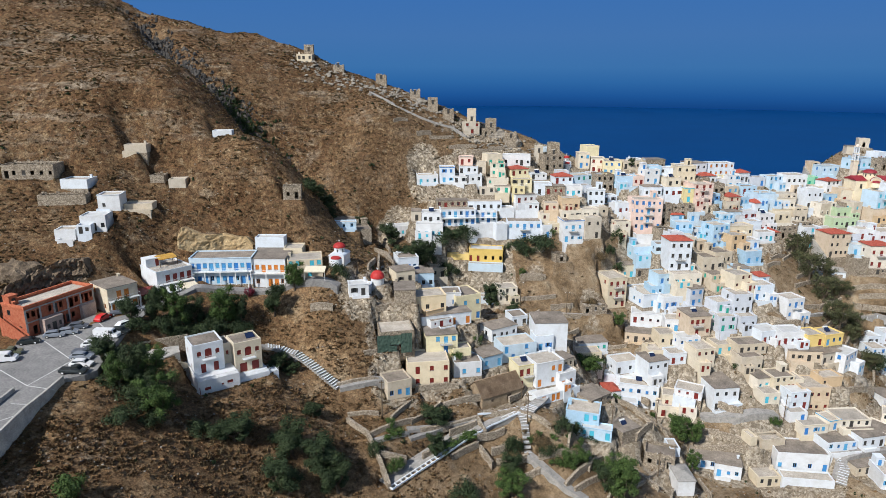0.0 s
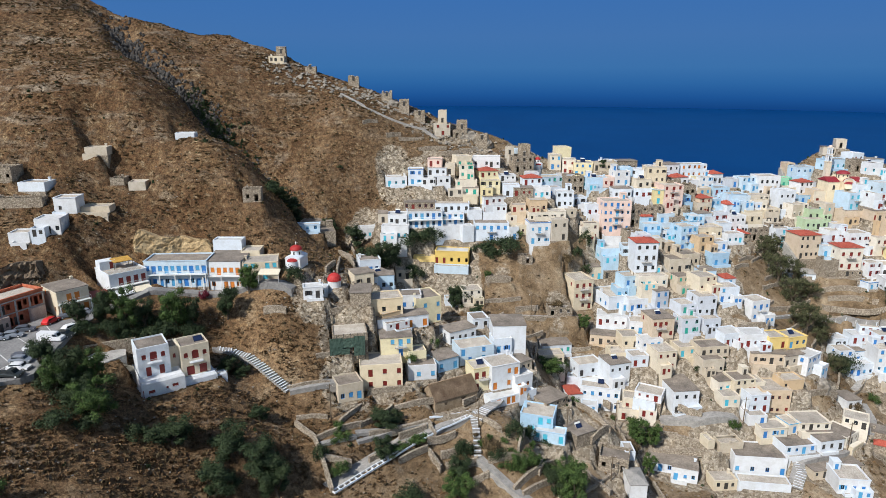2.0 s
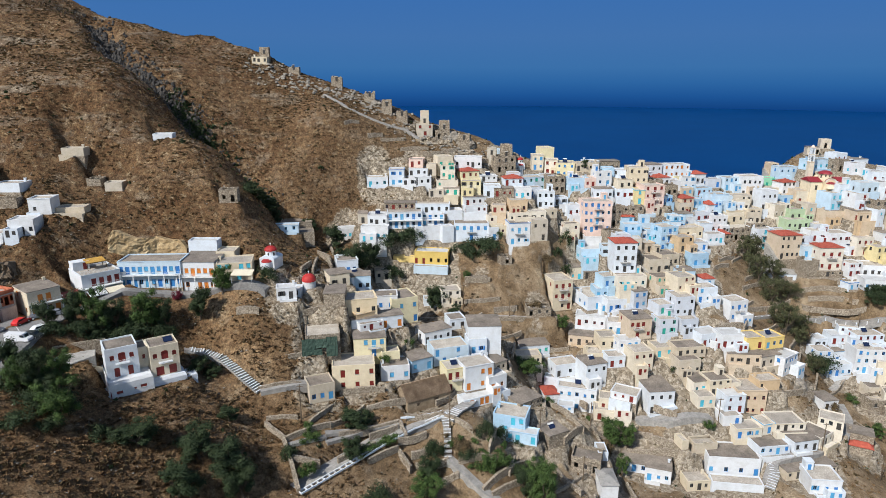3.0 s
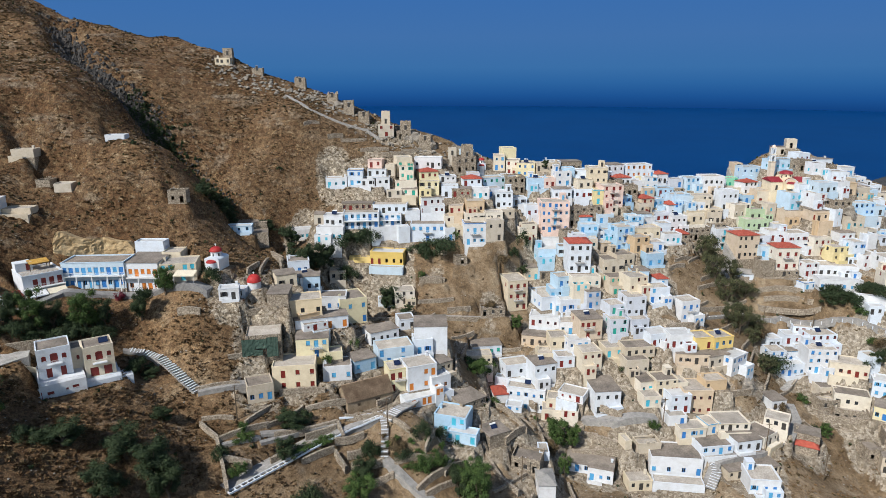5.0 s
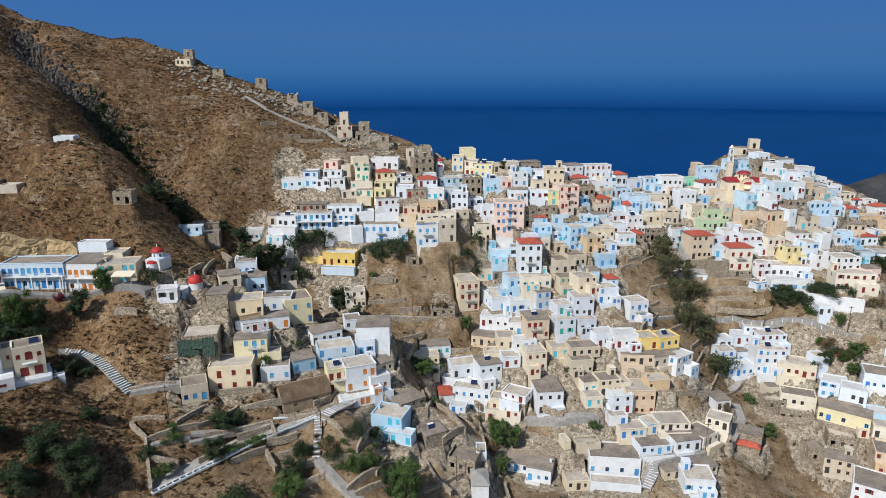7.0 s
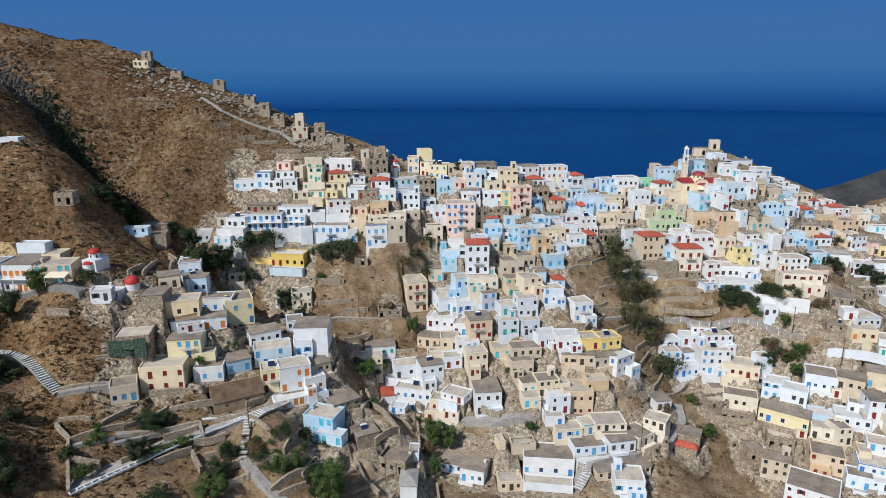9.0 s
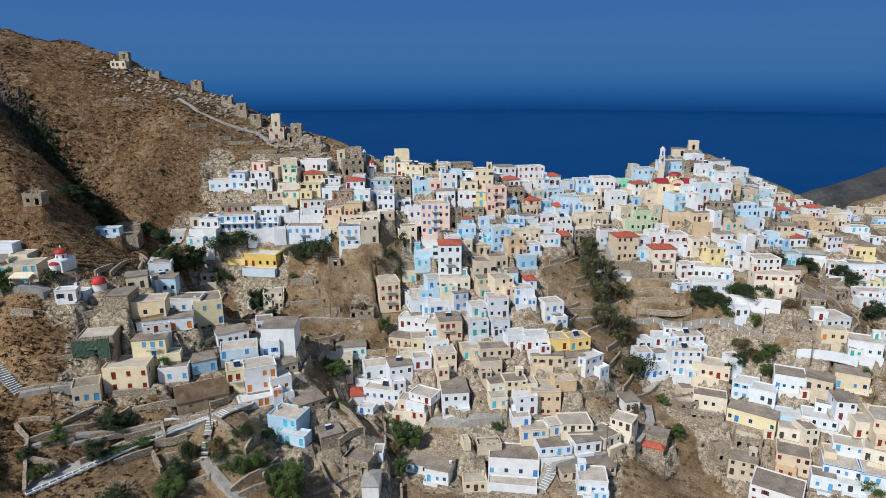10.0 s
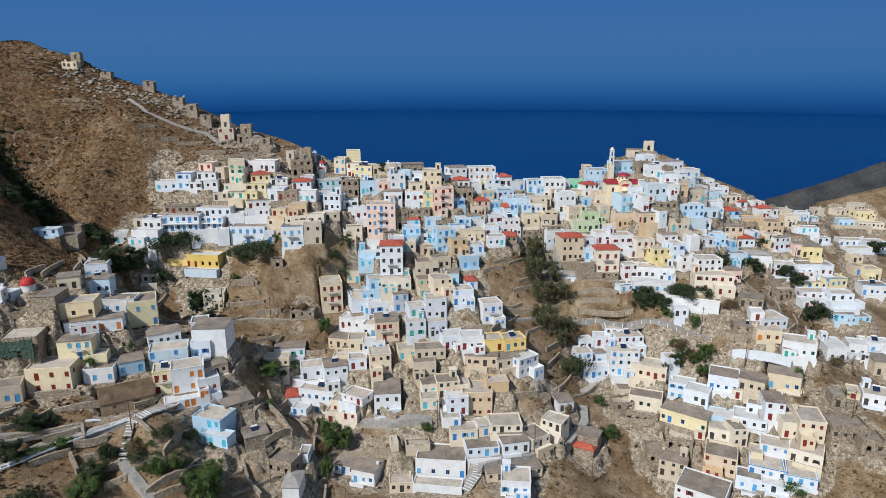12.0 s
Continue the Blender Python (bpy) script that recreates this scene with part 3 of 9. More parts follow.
def house(x, y, yaw, w, d, h, wall, trim="dark", roof="sand", balcony=False, ruin=False, solar=False, front="", frame_grid=False, z=None, gallery=False, plain=False):
    """A cubic village house on its slope: rendered walls with real openings, parapet, roof, windows, door, extras."""
    rng = random.Random(int(x * 71 + y * 37))
    turn = radians(yaw)
    c, s = math.cos(turn), math.sin(turn)
    out = lambda lx, ly: (x + lx * c - ly * s, y + lx * s + ly * c)
    z0 = float(ground(*out(0, -d / 2))) if z is None else z
    corners = [(lx, ly) for lx in (-w / 2, w / 2) for ly in (-d / 2, d / 2)]
    low = min(float(ground(*out(*p))) for p in corners) - z0 - 1.2
    low = max(min(low, -0.6), -8.0)
    PLOTS.append((x, y, turn, w, d, z0))
    shed = not ruin and (trim == "none" or wall in ("stone", "tan"))
    storeys = front.count("/") + 1 if front else max(1, round(h / 3.2))
    cottage = not ruin and not shed and storeys == 1 and w < 7.0
    what = "ruined_house" if ruin else "shed" if shed else "cottage" if cottage else "house"
    top = new(what)
    top.matrix_world = Matrix.Translation((x, y, z0)) @ Matrix.Rotation(turn, 4, "Z")
    lift = h / storeys
    wall_mat, wall_word = WALLS[wall]
    roof_mat, roof_word = ROOFS[roof]
    kind_word = "ruined one-storey" if ruin else ("one-storey", "two-storey", "three-storey", "four-storey", "tall")[min(storeys, 5) - 1]
    trim_word = "no windows" if trim == "none" else TRIMS[trim][1] + " windows"
    tagged(top, f"{wall_word} {kind_word} {'shed' if shed else 'cottage' if cottage else 'house'}, {trim_word}, " + ("broken roof" if ruin else roof_word), "ruin" if ruin else "shed" if shed else "cottage" if cottage else "house", "village cottages" if cottage else "village sheds" if shed else "village ruins" if ruin else "village houses")
    # openings, wall by wall
    sides = (("front", (-w / 2, -d / 2), (1, 0), (0, -1), w, 0.0), ("right", (w / 2, -d / 2), (0, 1), (1, 0), d, math.pi / 2),
             ("back", (w / 2, d / 2), (-1, 0), (0, 1), w, math.pi), ("left", (-w / 2, d / 2), (0, -1), (-1, 0), d, -math.pi / 2))
    bm = bmesh.new()
    wanted = []
    wall_h = h - 0.3 if roof in ("tile", "grey_hip") else h
    for side, o, u, n, length, face in sides:
        holes = []
        if side == "front" and front:
            for k, row in enumerate(front.split("/")):
                for j, mark in enumerate(row):
                    if mark == ".":
                        continue
                    mid = length * (j + 0.5) / len(row)
                    room = min(length / len(row) - 0.35, 1.15)
                    ww, hh = (room, min(2.1, lift - 0.45)) if mark in "dao" else (room * 0.9, min(1.35, lift - 1.2))
                    sill = k * lift + (0.08 if mark in "dao" else 0.85)
                    holes.append((mid - ww / 2, mid + ww / 2, sill, sill + hh))
                    kind = {"d": "door", "a": "door", "o": "void", "v": "void", "c": "closed", "w": "plain"}[mark]
                    wanted.append((kind, o[0] + u[0] * mid, o[1] + u[1] * mid, sill, face, ww, hh, side, k if mark == "a" else 0))
        elif trim != "none" and side != "back":
            slots = max(1, int(length / (2.1 if side == "front" else 3.6)))
            if side != "front" and rng.random() < 0.3:
                slots = 0
            has_door = False
            for k in range(storeys):
                for j in range(slots):
                    if rng.random() < (0.06 if side == "front" else 0.4):
                        continue
                    mid = length * (j + 0.5) / slots + rng.uniform(-0.25, 0.25)
                    door = side == "front" and ((k == 0 and not has_door and (rng.random() < 0.6 or j == slots - 1)) or (k > 0 and balcony and j == slots // 2))
                    ww, hh = (1.1, 2.1) if door else rng.choice(((0.9, 1.2), (1.0, 1.3), (0.8, 1.0)) if lift > 2.3 else ((0.6, 0.7), (0.7, 0.8)))
                    sill = k * lift + (0.05 if door else min(1.0, lift - hh - 0.4))
                    if sill + hh > wall_h - 0.25 or mid < ww / 2 + 0.3 or mid > length - ww / 2 - 0.3 or sill < 0:
                        if door:
                            hh = max(1.5, wall_h - 0.35 - k * lift)
                        if mid < ww / 2 + 0.15 or mid > length - ww / 2 - 0.15 or sill + hh > wall_h - 0.12 or sill < 0:
                            continue
                    if any(abs(mid - (a + b) / 2) < 1.3 and e > sill - 0.2 and g < sill + hh for a, b, g, e in holes):
                        continue
                    spot = out(o[0] + u[0] * mid + n[0] * 0.3, o[1] + u[1] * mid + n[1] * 0.3)
                    if side != "front" and float(ground(*spot)) - z0 > sill - (0.0 if not door else -0.25) + 0.1:
                        continue
                    has_door = has_door or (door and k == 0)
                    holes.append((mid - ww / 2, mid + ww / 2, sill, sill + hh))
                    kind = "door" if door else rng.choice(("closed", "plain", "open", "plain", "closed"))
                    if kind == "open" and (length / slots < 2.4 or ruin):
                        kind = "plain"
                    wanted.append((kind, o[0] + u[0] * mid, o[1] + u[1] * mid, sill, face, ww, hh, side, k))
        facade(bm, o, u, n, length, -0.2, wall_h, holes)
    flat = roof in ("sand", "brown", "white")
    if flat:
        t, drop = 0.25, 0.32
        zr = h - drop
        xi, yi = w / 2 - t, d / 2 - t
        ring = ((-w / 2, -d / 2), (w / 2, -d / 2), (w / 2, d / 2), (-w / 2, d / 2))
        inner = ((-xi, -yi), (xi, -yi), (xi, yi), (-xi, yi))
        for k in range(4):
            a, b, e, g = ring[k], ring[(k + 1) % 4], inner[(k + 1) % 4], inner[k]
            quad(bm, ((*a, h), (*b, h), (*e, h), (*g, h)))
            quad(bm, ((*g, h), (*e, h), (*e, zr - 0.05), (*g, zr - 0.05)))
    part("wall", bm, wall_mat, top)
    foot = bmesh.new()
    box(foot, -w / 2 - 0.05, w / 2 + 0.05, -d / 2 - 0.05, d / 2 + 0.05, low - 1.0, -0.2)
    part("footing", foot, wall_mat if x > 0 and (int(x * 10) % 3 == 0) else DRY_STONE, top)
    if ruin:
        top_bm = bmesh.new()
        for k in range(int(w * 1.3)):
            px = -w / 2 + rng.random() * w
            ss = rng.uniform(0.15, 0.4)
            py = -d / 2 + 0.15 if rng.random() < 0.6 else d / 2 - 0.15
            box(top_bm, px - ss, px + ss, py - 0.18, py + 0.18, h - 0.05, h + rng.uniform(0.1, 0.55))
        part("broken_wall_top", top_bm, wall_mat, top)["kind"] = "stuff"
    roof_bm = bmesh.new()
    if flat:
        if ruin:
            box(roof_bm, -xi + 0.01, xi - 0.01, -yi + 0.01, yi - 0.01, h - 1.1, h - 0.9)
        elif roof == "brown" and rng.random() < 0.5:
            box(roof_bm, -w / 2 - 0.15, w / 2 + 0.15, -d / 2 - 0.15, d / 2 + 0.15, h + 0.004, h + 0.16)
        else:
            box(roof_bm, -xi + 0.004, xi - 0.004, -yi + 0.004, yi - 0.004, zr - 0.2, zr)
    else:
        e, rise = 0.25, 1.1 if roof == "tile" else 0.9
        eave = h - 0.3
        a = [(-w / 2 - e, -d / 2 - e), (w / 2 + e, -d / 2 - e), (w / 2 + e, d / 2 + e), (-w / 2 - e, d / 2 + e)]
        r = max(w - d, 0.6) / 2
        p = [(-r, 0, eave + rise), (r, 0, eave + rise)]
        for f in (((*a[0], eave), (*a[1], eave), p[1], p[0]), ((*a[1], eave), (*a[2], eave), p[1]), ((*a[2], eave), (*a[3], eave), p[0], p[1]), ((*a[3], eave), (*a[0], eave), p[0])):
            quad(roof_bm, f)
        box(roof_bm, a[0][0], a[1][0], a[0][1], a[2][1], eave - 0.12, eave - 0.004)
        box(roof_bm, -r, r, -0.1, 0.1, eave + rise - 0.05, eave + rise + 0.09)
        if roof == "tile":
            for k in range(1, int(w / 0.8)):
                fx = -w / 2 + k * 0.8
                if abs(fx) < r:
                    quad(roof_bm, ((fx - 0.1, -d / 2 - e, eave + 0.03), (fx + 0.1, -d / 2 - e, eave + 0.03), (fx + 0.1, 0, eave + rise + 0.05), (fx - 0.1, 0, eave + rise + 0.05)))
    part("roof", roof_bm, roof_mat, top)
    for kind, px, py, sill, face, ww, hh, side, k in wanted:
        if ruin and kind in ("plain", "door"):
            kind = "void"
        if kind == "void":
            continue
        opening(top, kind, trim, px, py, sill, face, ww, hh)
        if (balcony or front) and kind == "door" and k > 0:
            bw = min(w * 0.6, 3.2)
            slab_bm = bmesh.new()
            box(slab_bm, max(px - bw / 2, -w / 2), min(px + bw / 2, w / 2), -d / 2 - 1.0, -d / 2 - 0.003, sill - 0.17, sill - 0.03)
            slab = part("balcony", slab_bm, CONCRETE, top)
            rail = new("railing", shared(("railing", round(bw, 1)), lambda b: railing_mesh(b, round(bw, 1), 0.96), RAIL))
            rail.parent = slab
            rail["kind"] = "stuff"
            rail.location = ((max(px - bw / 2, -w / 2) + min(px + bw / 2, w / 2)) / 2, -d / 2, sill - 0.03)
    if gallery:
        # long balconies with white balustrades along the upper floors
        for k in range(1, storeys):
            slab_bm = bmesh.new()
            box(slab_bm, -w / 2, w / 2, -d / 2 - 1.25, -d / 2 - 0.004, k * lift - 0.12, k * lift + 0.03)
            slab = part("balcony", slab_bm, RAIL, top)
            wide = round(w, 1)
            rail = new("railing", shared(("balustrade", wide), lambda b: railing_mesh(b, wide, 1.2, 0.3), RAIL))
            rail.parent, rail.location = slab, (0, -d / 2, k * lift + 0.03)
            rail["kind"] = "stuff"
            for j in range(max(2, int(w / 4)) + 1):
                post = bmesh.new()
                px = -w / 2 + 0.15 + j * (w - 0.3) / max(2, int(w / 4))
                box(post, px - 0.12, px + 0.12, -d / 2 - 1.24, -d / 2 - 1.0, 0.0, k * lift - 0.124)
                part("post", post, RAIL, top)
    if frame_grid:
        # bare concrete frame in the brickwork
        for lx in np.linspace(-w / 2 + 0.2, w / 2 - 0.2, 6):
            col = bmesh.new()
            box(col, lx - 0.22, lx + 0.22, -d / 2 - 0.04, -d / 2 - 0.004, -1.0, h - 0.7)
            part("column", col, CONCRETE, top)
        for zz in (lift - 0.3, h - 0.75):
            beam = bmesh.new()
            box(beam, -w / 2, w / 2, -d / 2 - 0.075, -d / 2 - 0.044, zz, zz + 0.3)
            part("beam", beam, CONCRETE, top)
    roll = rng.random()
    extra = random.Random(int(x * 53 + y * 91))
    if flat and not ruin and wall not in ("stone", "tan", "beige") and trim != "none" and extra.random() < 0.45:
        # painted or plain cornice round the roof edge
        lip = bmesh.new()
        for ax, bx, ay, by in ((-w / 2 - 0.1, w / 2 + 0.1, -d / 2 - 0.1, -d / 2 - 0.004), (-w / 2 - 0.1, -w / 2 - 0.004, -d / 2, d / 2), (w / 2 + 0.004, w / 2 + 0.1, -d / 2, d / 2)):
            box(lip, ax, bx, ay, by, h - 0.16, h + 0.03)
        part("cornice", lip, TRIMS[trim][0] if trim in ("blue", "turquoise") and extra.random() < 0.35 else wall_mat, top)
    if flat and not ruin and not plain and w > 5.5 and d > 5 and h > 3.5 and extra.random() < 0.2:
        # the little house over the roof stair
        hut = bmesh.new()
        hx = extra.choice((-1, 1)) * (w / 2 - 1.3)
        box(hut, hx - 1.0, hx + 1.0, d / 2 - 2.4, d / 2 - 0.3, h - 0.4, h + 1.9)
        box(hut, hx - 1.12, hx + 1.12, d / 2 - 2.52, d / 2 - 0.2, h + 1.9, h + 2.02)
        bulkhead = part("roof_hut", hut, wall_mat, top)
        if trim != "none":
            leaf = new("door", shared(("door", trim, 0.8, 1.6), lambda bm: door_mesh(bm, 0.8, 1.6), TRIMS[trim][0]))
            leaf.parent, leaf.location = bulkhead, (hx, d / 2 - 2.46, h - 0.28)
    if not plain and not ruin and not shed and not front and w > 5 and h > 3.8 and extra.random() < 0.4:
        # a lower block before the house, its roof a terrace behind a parapet
        aw, deep_by, ah = w * extra.uniform(0.4, 0.62), extra.uniform(1.8, 3.0), min(2.7, h * 0.5)
        ax = extra.choice((-1, 1)) * (w - aw) / 2
        block = bmesh.new()
        box(block, ax - aw / 2, ax + aw / 2, -d / 2 - deep_by, -d / 2 - 0.006, low - 2.0, ah - 0.55)
        for p0, p1, q0, q1 in ((ax - aw / 2, ax + aw / 2, -d / 2 - deep_by, -d / 2 - deep_by + 0.18), (ax - aw / 2, ax - aw / 2 + 0.18, -d / 2 - deep_by + 0.18, -d / 2 - 0.006), (ax + aw / 2 - 0.18, ax + aw / 2, -d / 2 - deep_by + 0.18, -d / 2 - 0.006)):
            box(block, p0, p1, q0, q1, ah - 0.55, ah + 0.25)
        low_block = part("annex", block, wall_mat, top)
        if trim != "none":
            for shift, kind in ((-0.22, "door"), (0.22, "window")):
                if kind == "door":
                    leaf = new("door", shared(("door", trim, 0.9, 1.9), lambda bm: door_mesh(bm, 0.9, 1.9), TRIMS[trim][0]))
                    leaf.location = (ax + shift * aw, -d / 2 - deep_by - 0.01, 0.06)
                else:
                    leaf = new("window", shared(("window", "closed", trim, 0.8, 1.0), lambda bm: closed_mesh(bm, 0.8, 1.0), TRIMS[trim][0]))
                    leaf.location = (ax + shift * aw, -d / 2 - deep_by - 0.01, 0.75)
                leaf.parent = low_block
    elif not plain and not ruin and not front and h > 4.5 and d > 4 and extra.random() < 0.35:
        # an outside stair up the side wall
        side_x, rise_to = extra.choice((-1, 1)), h * 0.5
        flight = bmesh.new()
        n_steps = max(6, int(rise_to / 0.19))
        run = (d - 0.8) / n_steps
        profile = [(-d / 2, low - 0.5)]
        for k in range(n_steps):
            profile += [(-d / 2 + k * run, (k + 1) * rise_to / n_steps), (-d / 2 + (k + 1) * run, (k + 1) * rise_to / n_steps)]
        profile.append((-d / 2 + n_steps * run, low - 0.5))
        near, away = [[flight.verts.new((side_x * (w / 2 + off), py, pz)) for py, pz in profile] for off in (0.004, 0.95)]
        for k in range(len(profile)):
            j = (k + 1) % len(profile)
            flight.faces.new((near[k], near[j], away[j], away[k]))
        flight.faces.new(away)
        flight.faces.new(near[::-1])
        bmesh.ops.recalc_face_normals(flight, faces=flight.faces)
        part("stair", flight, CONCRETE if extra.random() < 0.5 else wall_mat, top)
    if not plain and not ruin and not front and w > 4.5 and wall not in ("stone", "tan") and rng.random() < 0.62:
        # a small walled terrace before the door
        out_by, rise = rng.uniform(1.3, 2.2), rng.uniform(0.45, 0.9)
        tw = w * rng.uniform(0.6, 1.0)
        cx = rng.choice((-1, 1)) * (w - tw) / 2
        yard = bmesh.new()
        box(yard, cx - tw / 2, cx + tw / 2, -d / 2 - out_by, -d / 2 - 0.004, low - 1.5, 0.04)
        platform = part("terrace", yard, CONCRETE if rng.random() < 0.5 else wall_mat, top)
        rim = bmesh.new()
        box(rim, cx - tw / 2, cx + tw / 2, -d / 2 - out_by - 0.004, -d / 2 - out_by + 0.2, low - 1.5, rise)
        box(rim, cx - tw / 2 - 0.004, cx - tw / 2 + 0.2, -d / 2 - out_by + 0.2, -d / 2 - 0.004, low - 1.5, rise)
        part("parapet", rim, wall_mat, platform)
    if flat and not ruin and roll < 0.3 and w > 5:
        ch_bm = bmesh.new()
        cx, cy = rng.choice((-1, 1)) * (w / 2 - 0.7), rng.uniform(-0.2, 0.4) * d
        box(ch_bm, cx - 0.3, cx + 0.3, cy - 0.3, cy + 0.3, h - 0.4, h + 0.8)
        box(ch_bm, cx - 0.38, cx + 0.38, cy - 0.38, cy + 0.38, h + 0.8, h + 0.9)
        part("chimney", ch_bm, wall_mat, top)
    if flat and not ruin and (solar or 0.3 <= roll < 0.34):
        pv_bm = bmesh.new()
        quad(pv_bm, ((-0.9, -0.6, h), (0.9, -0.6, h), (0.9, 0.6, h + 0.9), (-0.9, 0.6, h + 0.9)))
        quad(pv_bm, ((-0.9, 0.62, h + 0.88), (0.9, 0.62, h + 0.88), (0.9, -0.58, h - 0.04), (-0.9, -0.58, h - 0.04)))
        heater = part("solar_panel", pv_bm, PANEL, top, "dark tilted solar water panel")
        tank_bm = bmesh.new()
        bmesh.ops.create_cone(tank_bm, cap_ends=True, segments=12, radius1=0.28, radius2=0.28, depth=1.6, matrix=Matrix.Translation((0, 0.85, h + 0.95)) @ Matrix.Rotation(math.pi / 2, 4, "Y"))
        for lx in (-0.7, 0.7):
            box(tank_bm, lx - 0.03, lx + 0.03, 0.55, 0.61, h - 0.4, h + 0.9)
        tank = part("tank", tank_bm, RAIL, heater)
    return top


# ---- the village, house by house ----
half_built = house(-90.2, 139.4, 67, 17.2, 7.2, 6.7, "brick", "dark", "sand", frame_grid=True, front=".odo.vodv.oov/vvo.vdv.ovvov", z=64.0)
bm = bmesh.new()
box(bm, -5.6, -1.2, -5.4, -3.62, -0.6, 3.3)
porch_block = part("porch", bm, speckled("bare_mortar_render", (0.44, 0.33, 0.28), (0.58, 0.46, 0.40), 0.9), half_built, "mortar-coated projecting porch")
bm = bmesh.new()
box(bm, 4.4, 8.0, -4.6, -3.62, -0.6, 3.1)
part("porch", bm, porch_block.data.materials[0], half_built, "mortar-coated projecting porch")
# Flat dark panels laid on the uncut porch face.
bm = bmesh.new()
for lx, top_z, wide in ((-3.4, 2.2, 1.0), (-4.8, 2.0, 0.7), (-2.0, 2.0, 0.6)):
    box(bm, lx - wide / 2, lx + wide / 2, -5.412, -5.404, 0.1 if wide > 0.9 else 1.0, top_z)
part("doorway", bm, TRIMS["dark"][0], porch_block)
bm = bmesh.new()
stair_low, stair_high = -4.4, 3.4
for ax, bx in ((-9.75, -9.55), (-8.82, -8.62)):
    corner = [bm.verts.new(p) for p in ((ax, stair_low, -0.6), (bx, stair_low, -0.6), (bx, stair_low, 0.9), (ax, stair_low, 0.9), (ax, stair_high, -0.6), (bx, stair_high, -0.6), (bx, stair_high, 4.2), (ax, stair_high, 4.2))]
    for f in ((0, 1, 2, 3), (5, 4, 7, 6), (1, 5, 6, 2), (4, 0, 3, 7), (3, 2, 6, 7)):
        bm.faces.new([corner[k] for k in f])
for k in range(18):
    y0 = stair_low + (stair_high - stair_low) * k / 18
    box(bm, -9.548, -8.822, y0, y0 + 0.433, -0.6, 0.15 + k * 0.18)
part("outside_stair", bm, WALLS["brick"][0], half_built, "brick outside stair along the end wall")
bm = bmesh.new()
for ax, bx, ay, by in ((-8.7, 8.7, -3.7, -3.3), (-8.7, 8.7, 3.3, 3.7), (-8.7, -8.3, -3.3, 3.3), (8.3, 8.7, -3.3, 3.3)):
    box(bm, ax, bx, ay, by, 6.704, 7.15)
part("roof_kerb", bm, WALLS["brick"][0], half_built, "brick kerb round the flat roof")
house(-80.6, 150.0, 51, 7.3, 9, 6.3, "cream", "orange", "brown", gallery=True, front="dwwd/.dd.", z=64.0)
restaurant = house(-72.2, 161.5, 46, 9.4, 10, 6.9, "white", "red", "sand", gallery=True, front="ddwdd/.dddd", z=64.5, plain=True)
bm = bmesh.new()
box(bm, -4.5, -0.6, 1.4, 4.7, 6.5, 8.9)
roof_room = part("roof_room", bm, WALLS["white"][0], restaurant, "white room on the flat roof")
bm = bmesh.new()
box(bm, -2.1, -1.2, 1.38, 1.396, 6.75, 8.6)
part("door", bm, TRIMS["red"][0], roof_room)
roof_rail = new("roof_balustrade", shared(("balustrade", 9.4), lambda b: railing_mesh(b, 9.4, 1.2, 0.3), RAIL))
roof_rail.parent, roof_rail.location = restaurant, (0, -3.85, 6.95)
roof_rail["kind"] = "stuff"
house(-69.0, 206.4, 9, 5.9, 5, 3.0, "white", "none", "white", z=100.2)
house(-91.5, 194.6, 9, 6.3, 5, 2.3, "beige", "none", "sand", z=97.6)
house(-114.6, 179.7, 7, 13.5, 7, 3.9, "stone", "dark", "sand", ruin=True, z=92.0)
house(-101.9, 179.1, 1, 7.4, 6, 2.4, "white", "none", "sand", z=89.4)
house(-90.7, 174.2, 9, 5.7, 6, 4.3, "white", "dark", "sand", z=84.1)
house(-103.2, 173.1, 9, 12.2, 4, 2.6, "stone", "none", "sand", ruin=True, z=85.7)
house(-91.3, 166.1, 9, 6.3, 6, 4.2, "white", "dark", "white", z=80.1)
house(-84.3, 176.9, 9, 7.5, 5, 1.7, "beige", "none", "sand", z=83.6)
house(-78.1, 189.9, 9, 4.8, 5, 2.4, "beige", "none", "sand", z=87.8)
house(-84.1, 190.4, 9, 3.9, 5, 1.9, "stone", "none", "sand", ruin=True, z=89.3)
house(-44.0, 189.5, 9, 5.3, 5, 3.8, "stone", "dark", "sand", ruin=True)
house(-97.3, 162.7, 9, 5.0, 5, 2.8, "white", "none", "sand", z=78.4)
house(-55.4, 275.8, 0, 6.3, 5, 2.9, "cream", "dark", "sand")
house(13.1, 257.5, 9, 5.9, 6, 4.6, "beige", "red", "sand", front=".d./c.c")
house(20.0, 258.3, 9, 5.7, 6, 3.3, "stone", "dark", "sand", ruin=True)
house(-20.6, 166.2, 2, 4.6, 4.2, 2.6, "white", "dark", "white", z=62.2, plain=True)
house(44.1, 248.7, 16, 8.1, 7, 6.2, "stone", "dark", "sand", ruin=True, z=85.2)
house(-58.7, 167.4, 4, 16.4, 8, 7.3, "ice", "blue", "brown", gallery=True, front="dcdwdcdwdc/cdcdcdcdcd", z=65.5)
house(-46.4, 170.0, -0, 10.1, 11, 7.9, "white", "orange", "brown", gallery=True, front="dw.ddw/dcdccd", z=64.4)
house(-48.2, 177.6, -0, 8.2, 4, 4.1, "white", "none", "white")
house(-36.9, 168.8, 12, 9.4, 8, 5.0, "cream", "turquoise", "sand", front="..d./cc.ac", z=67.0)
house(-41.1, 175.7, 3, 5.2, 6, 3.5, "cream", "turquoise", "sand", front="cd.")
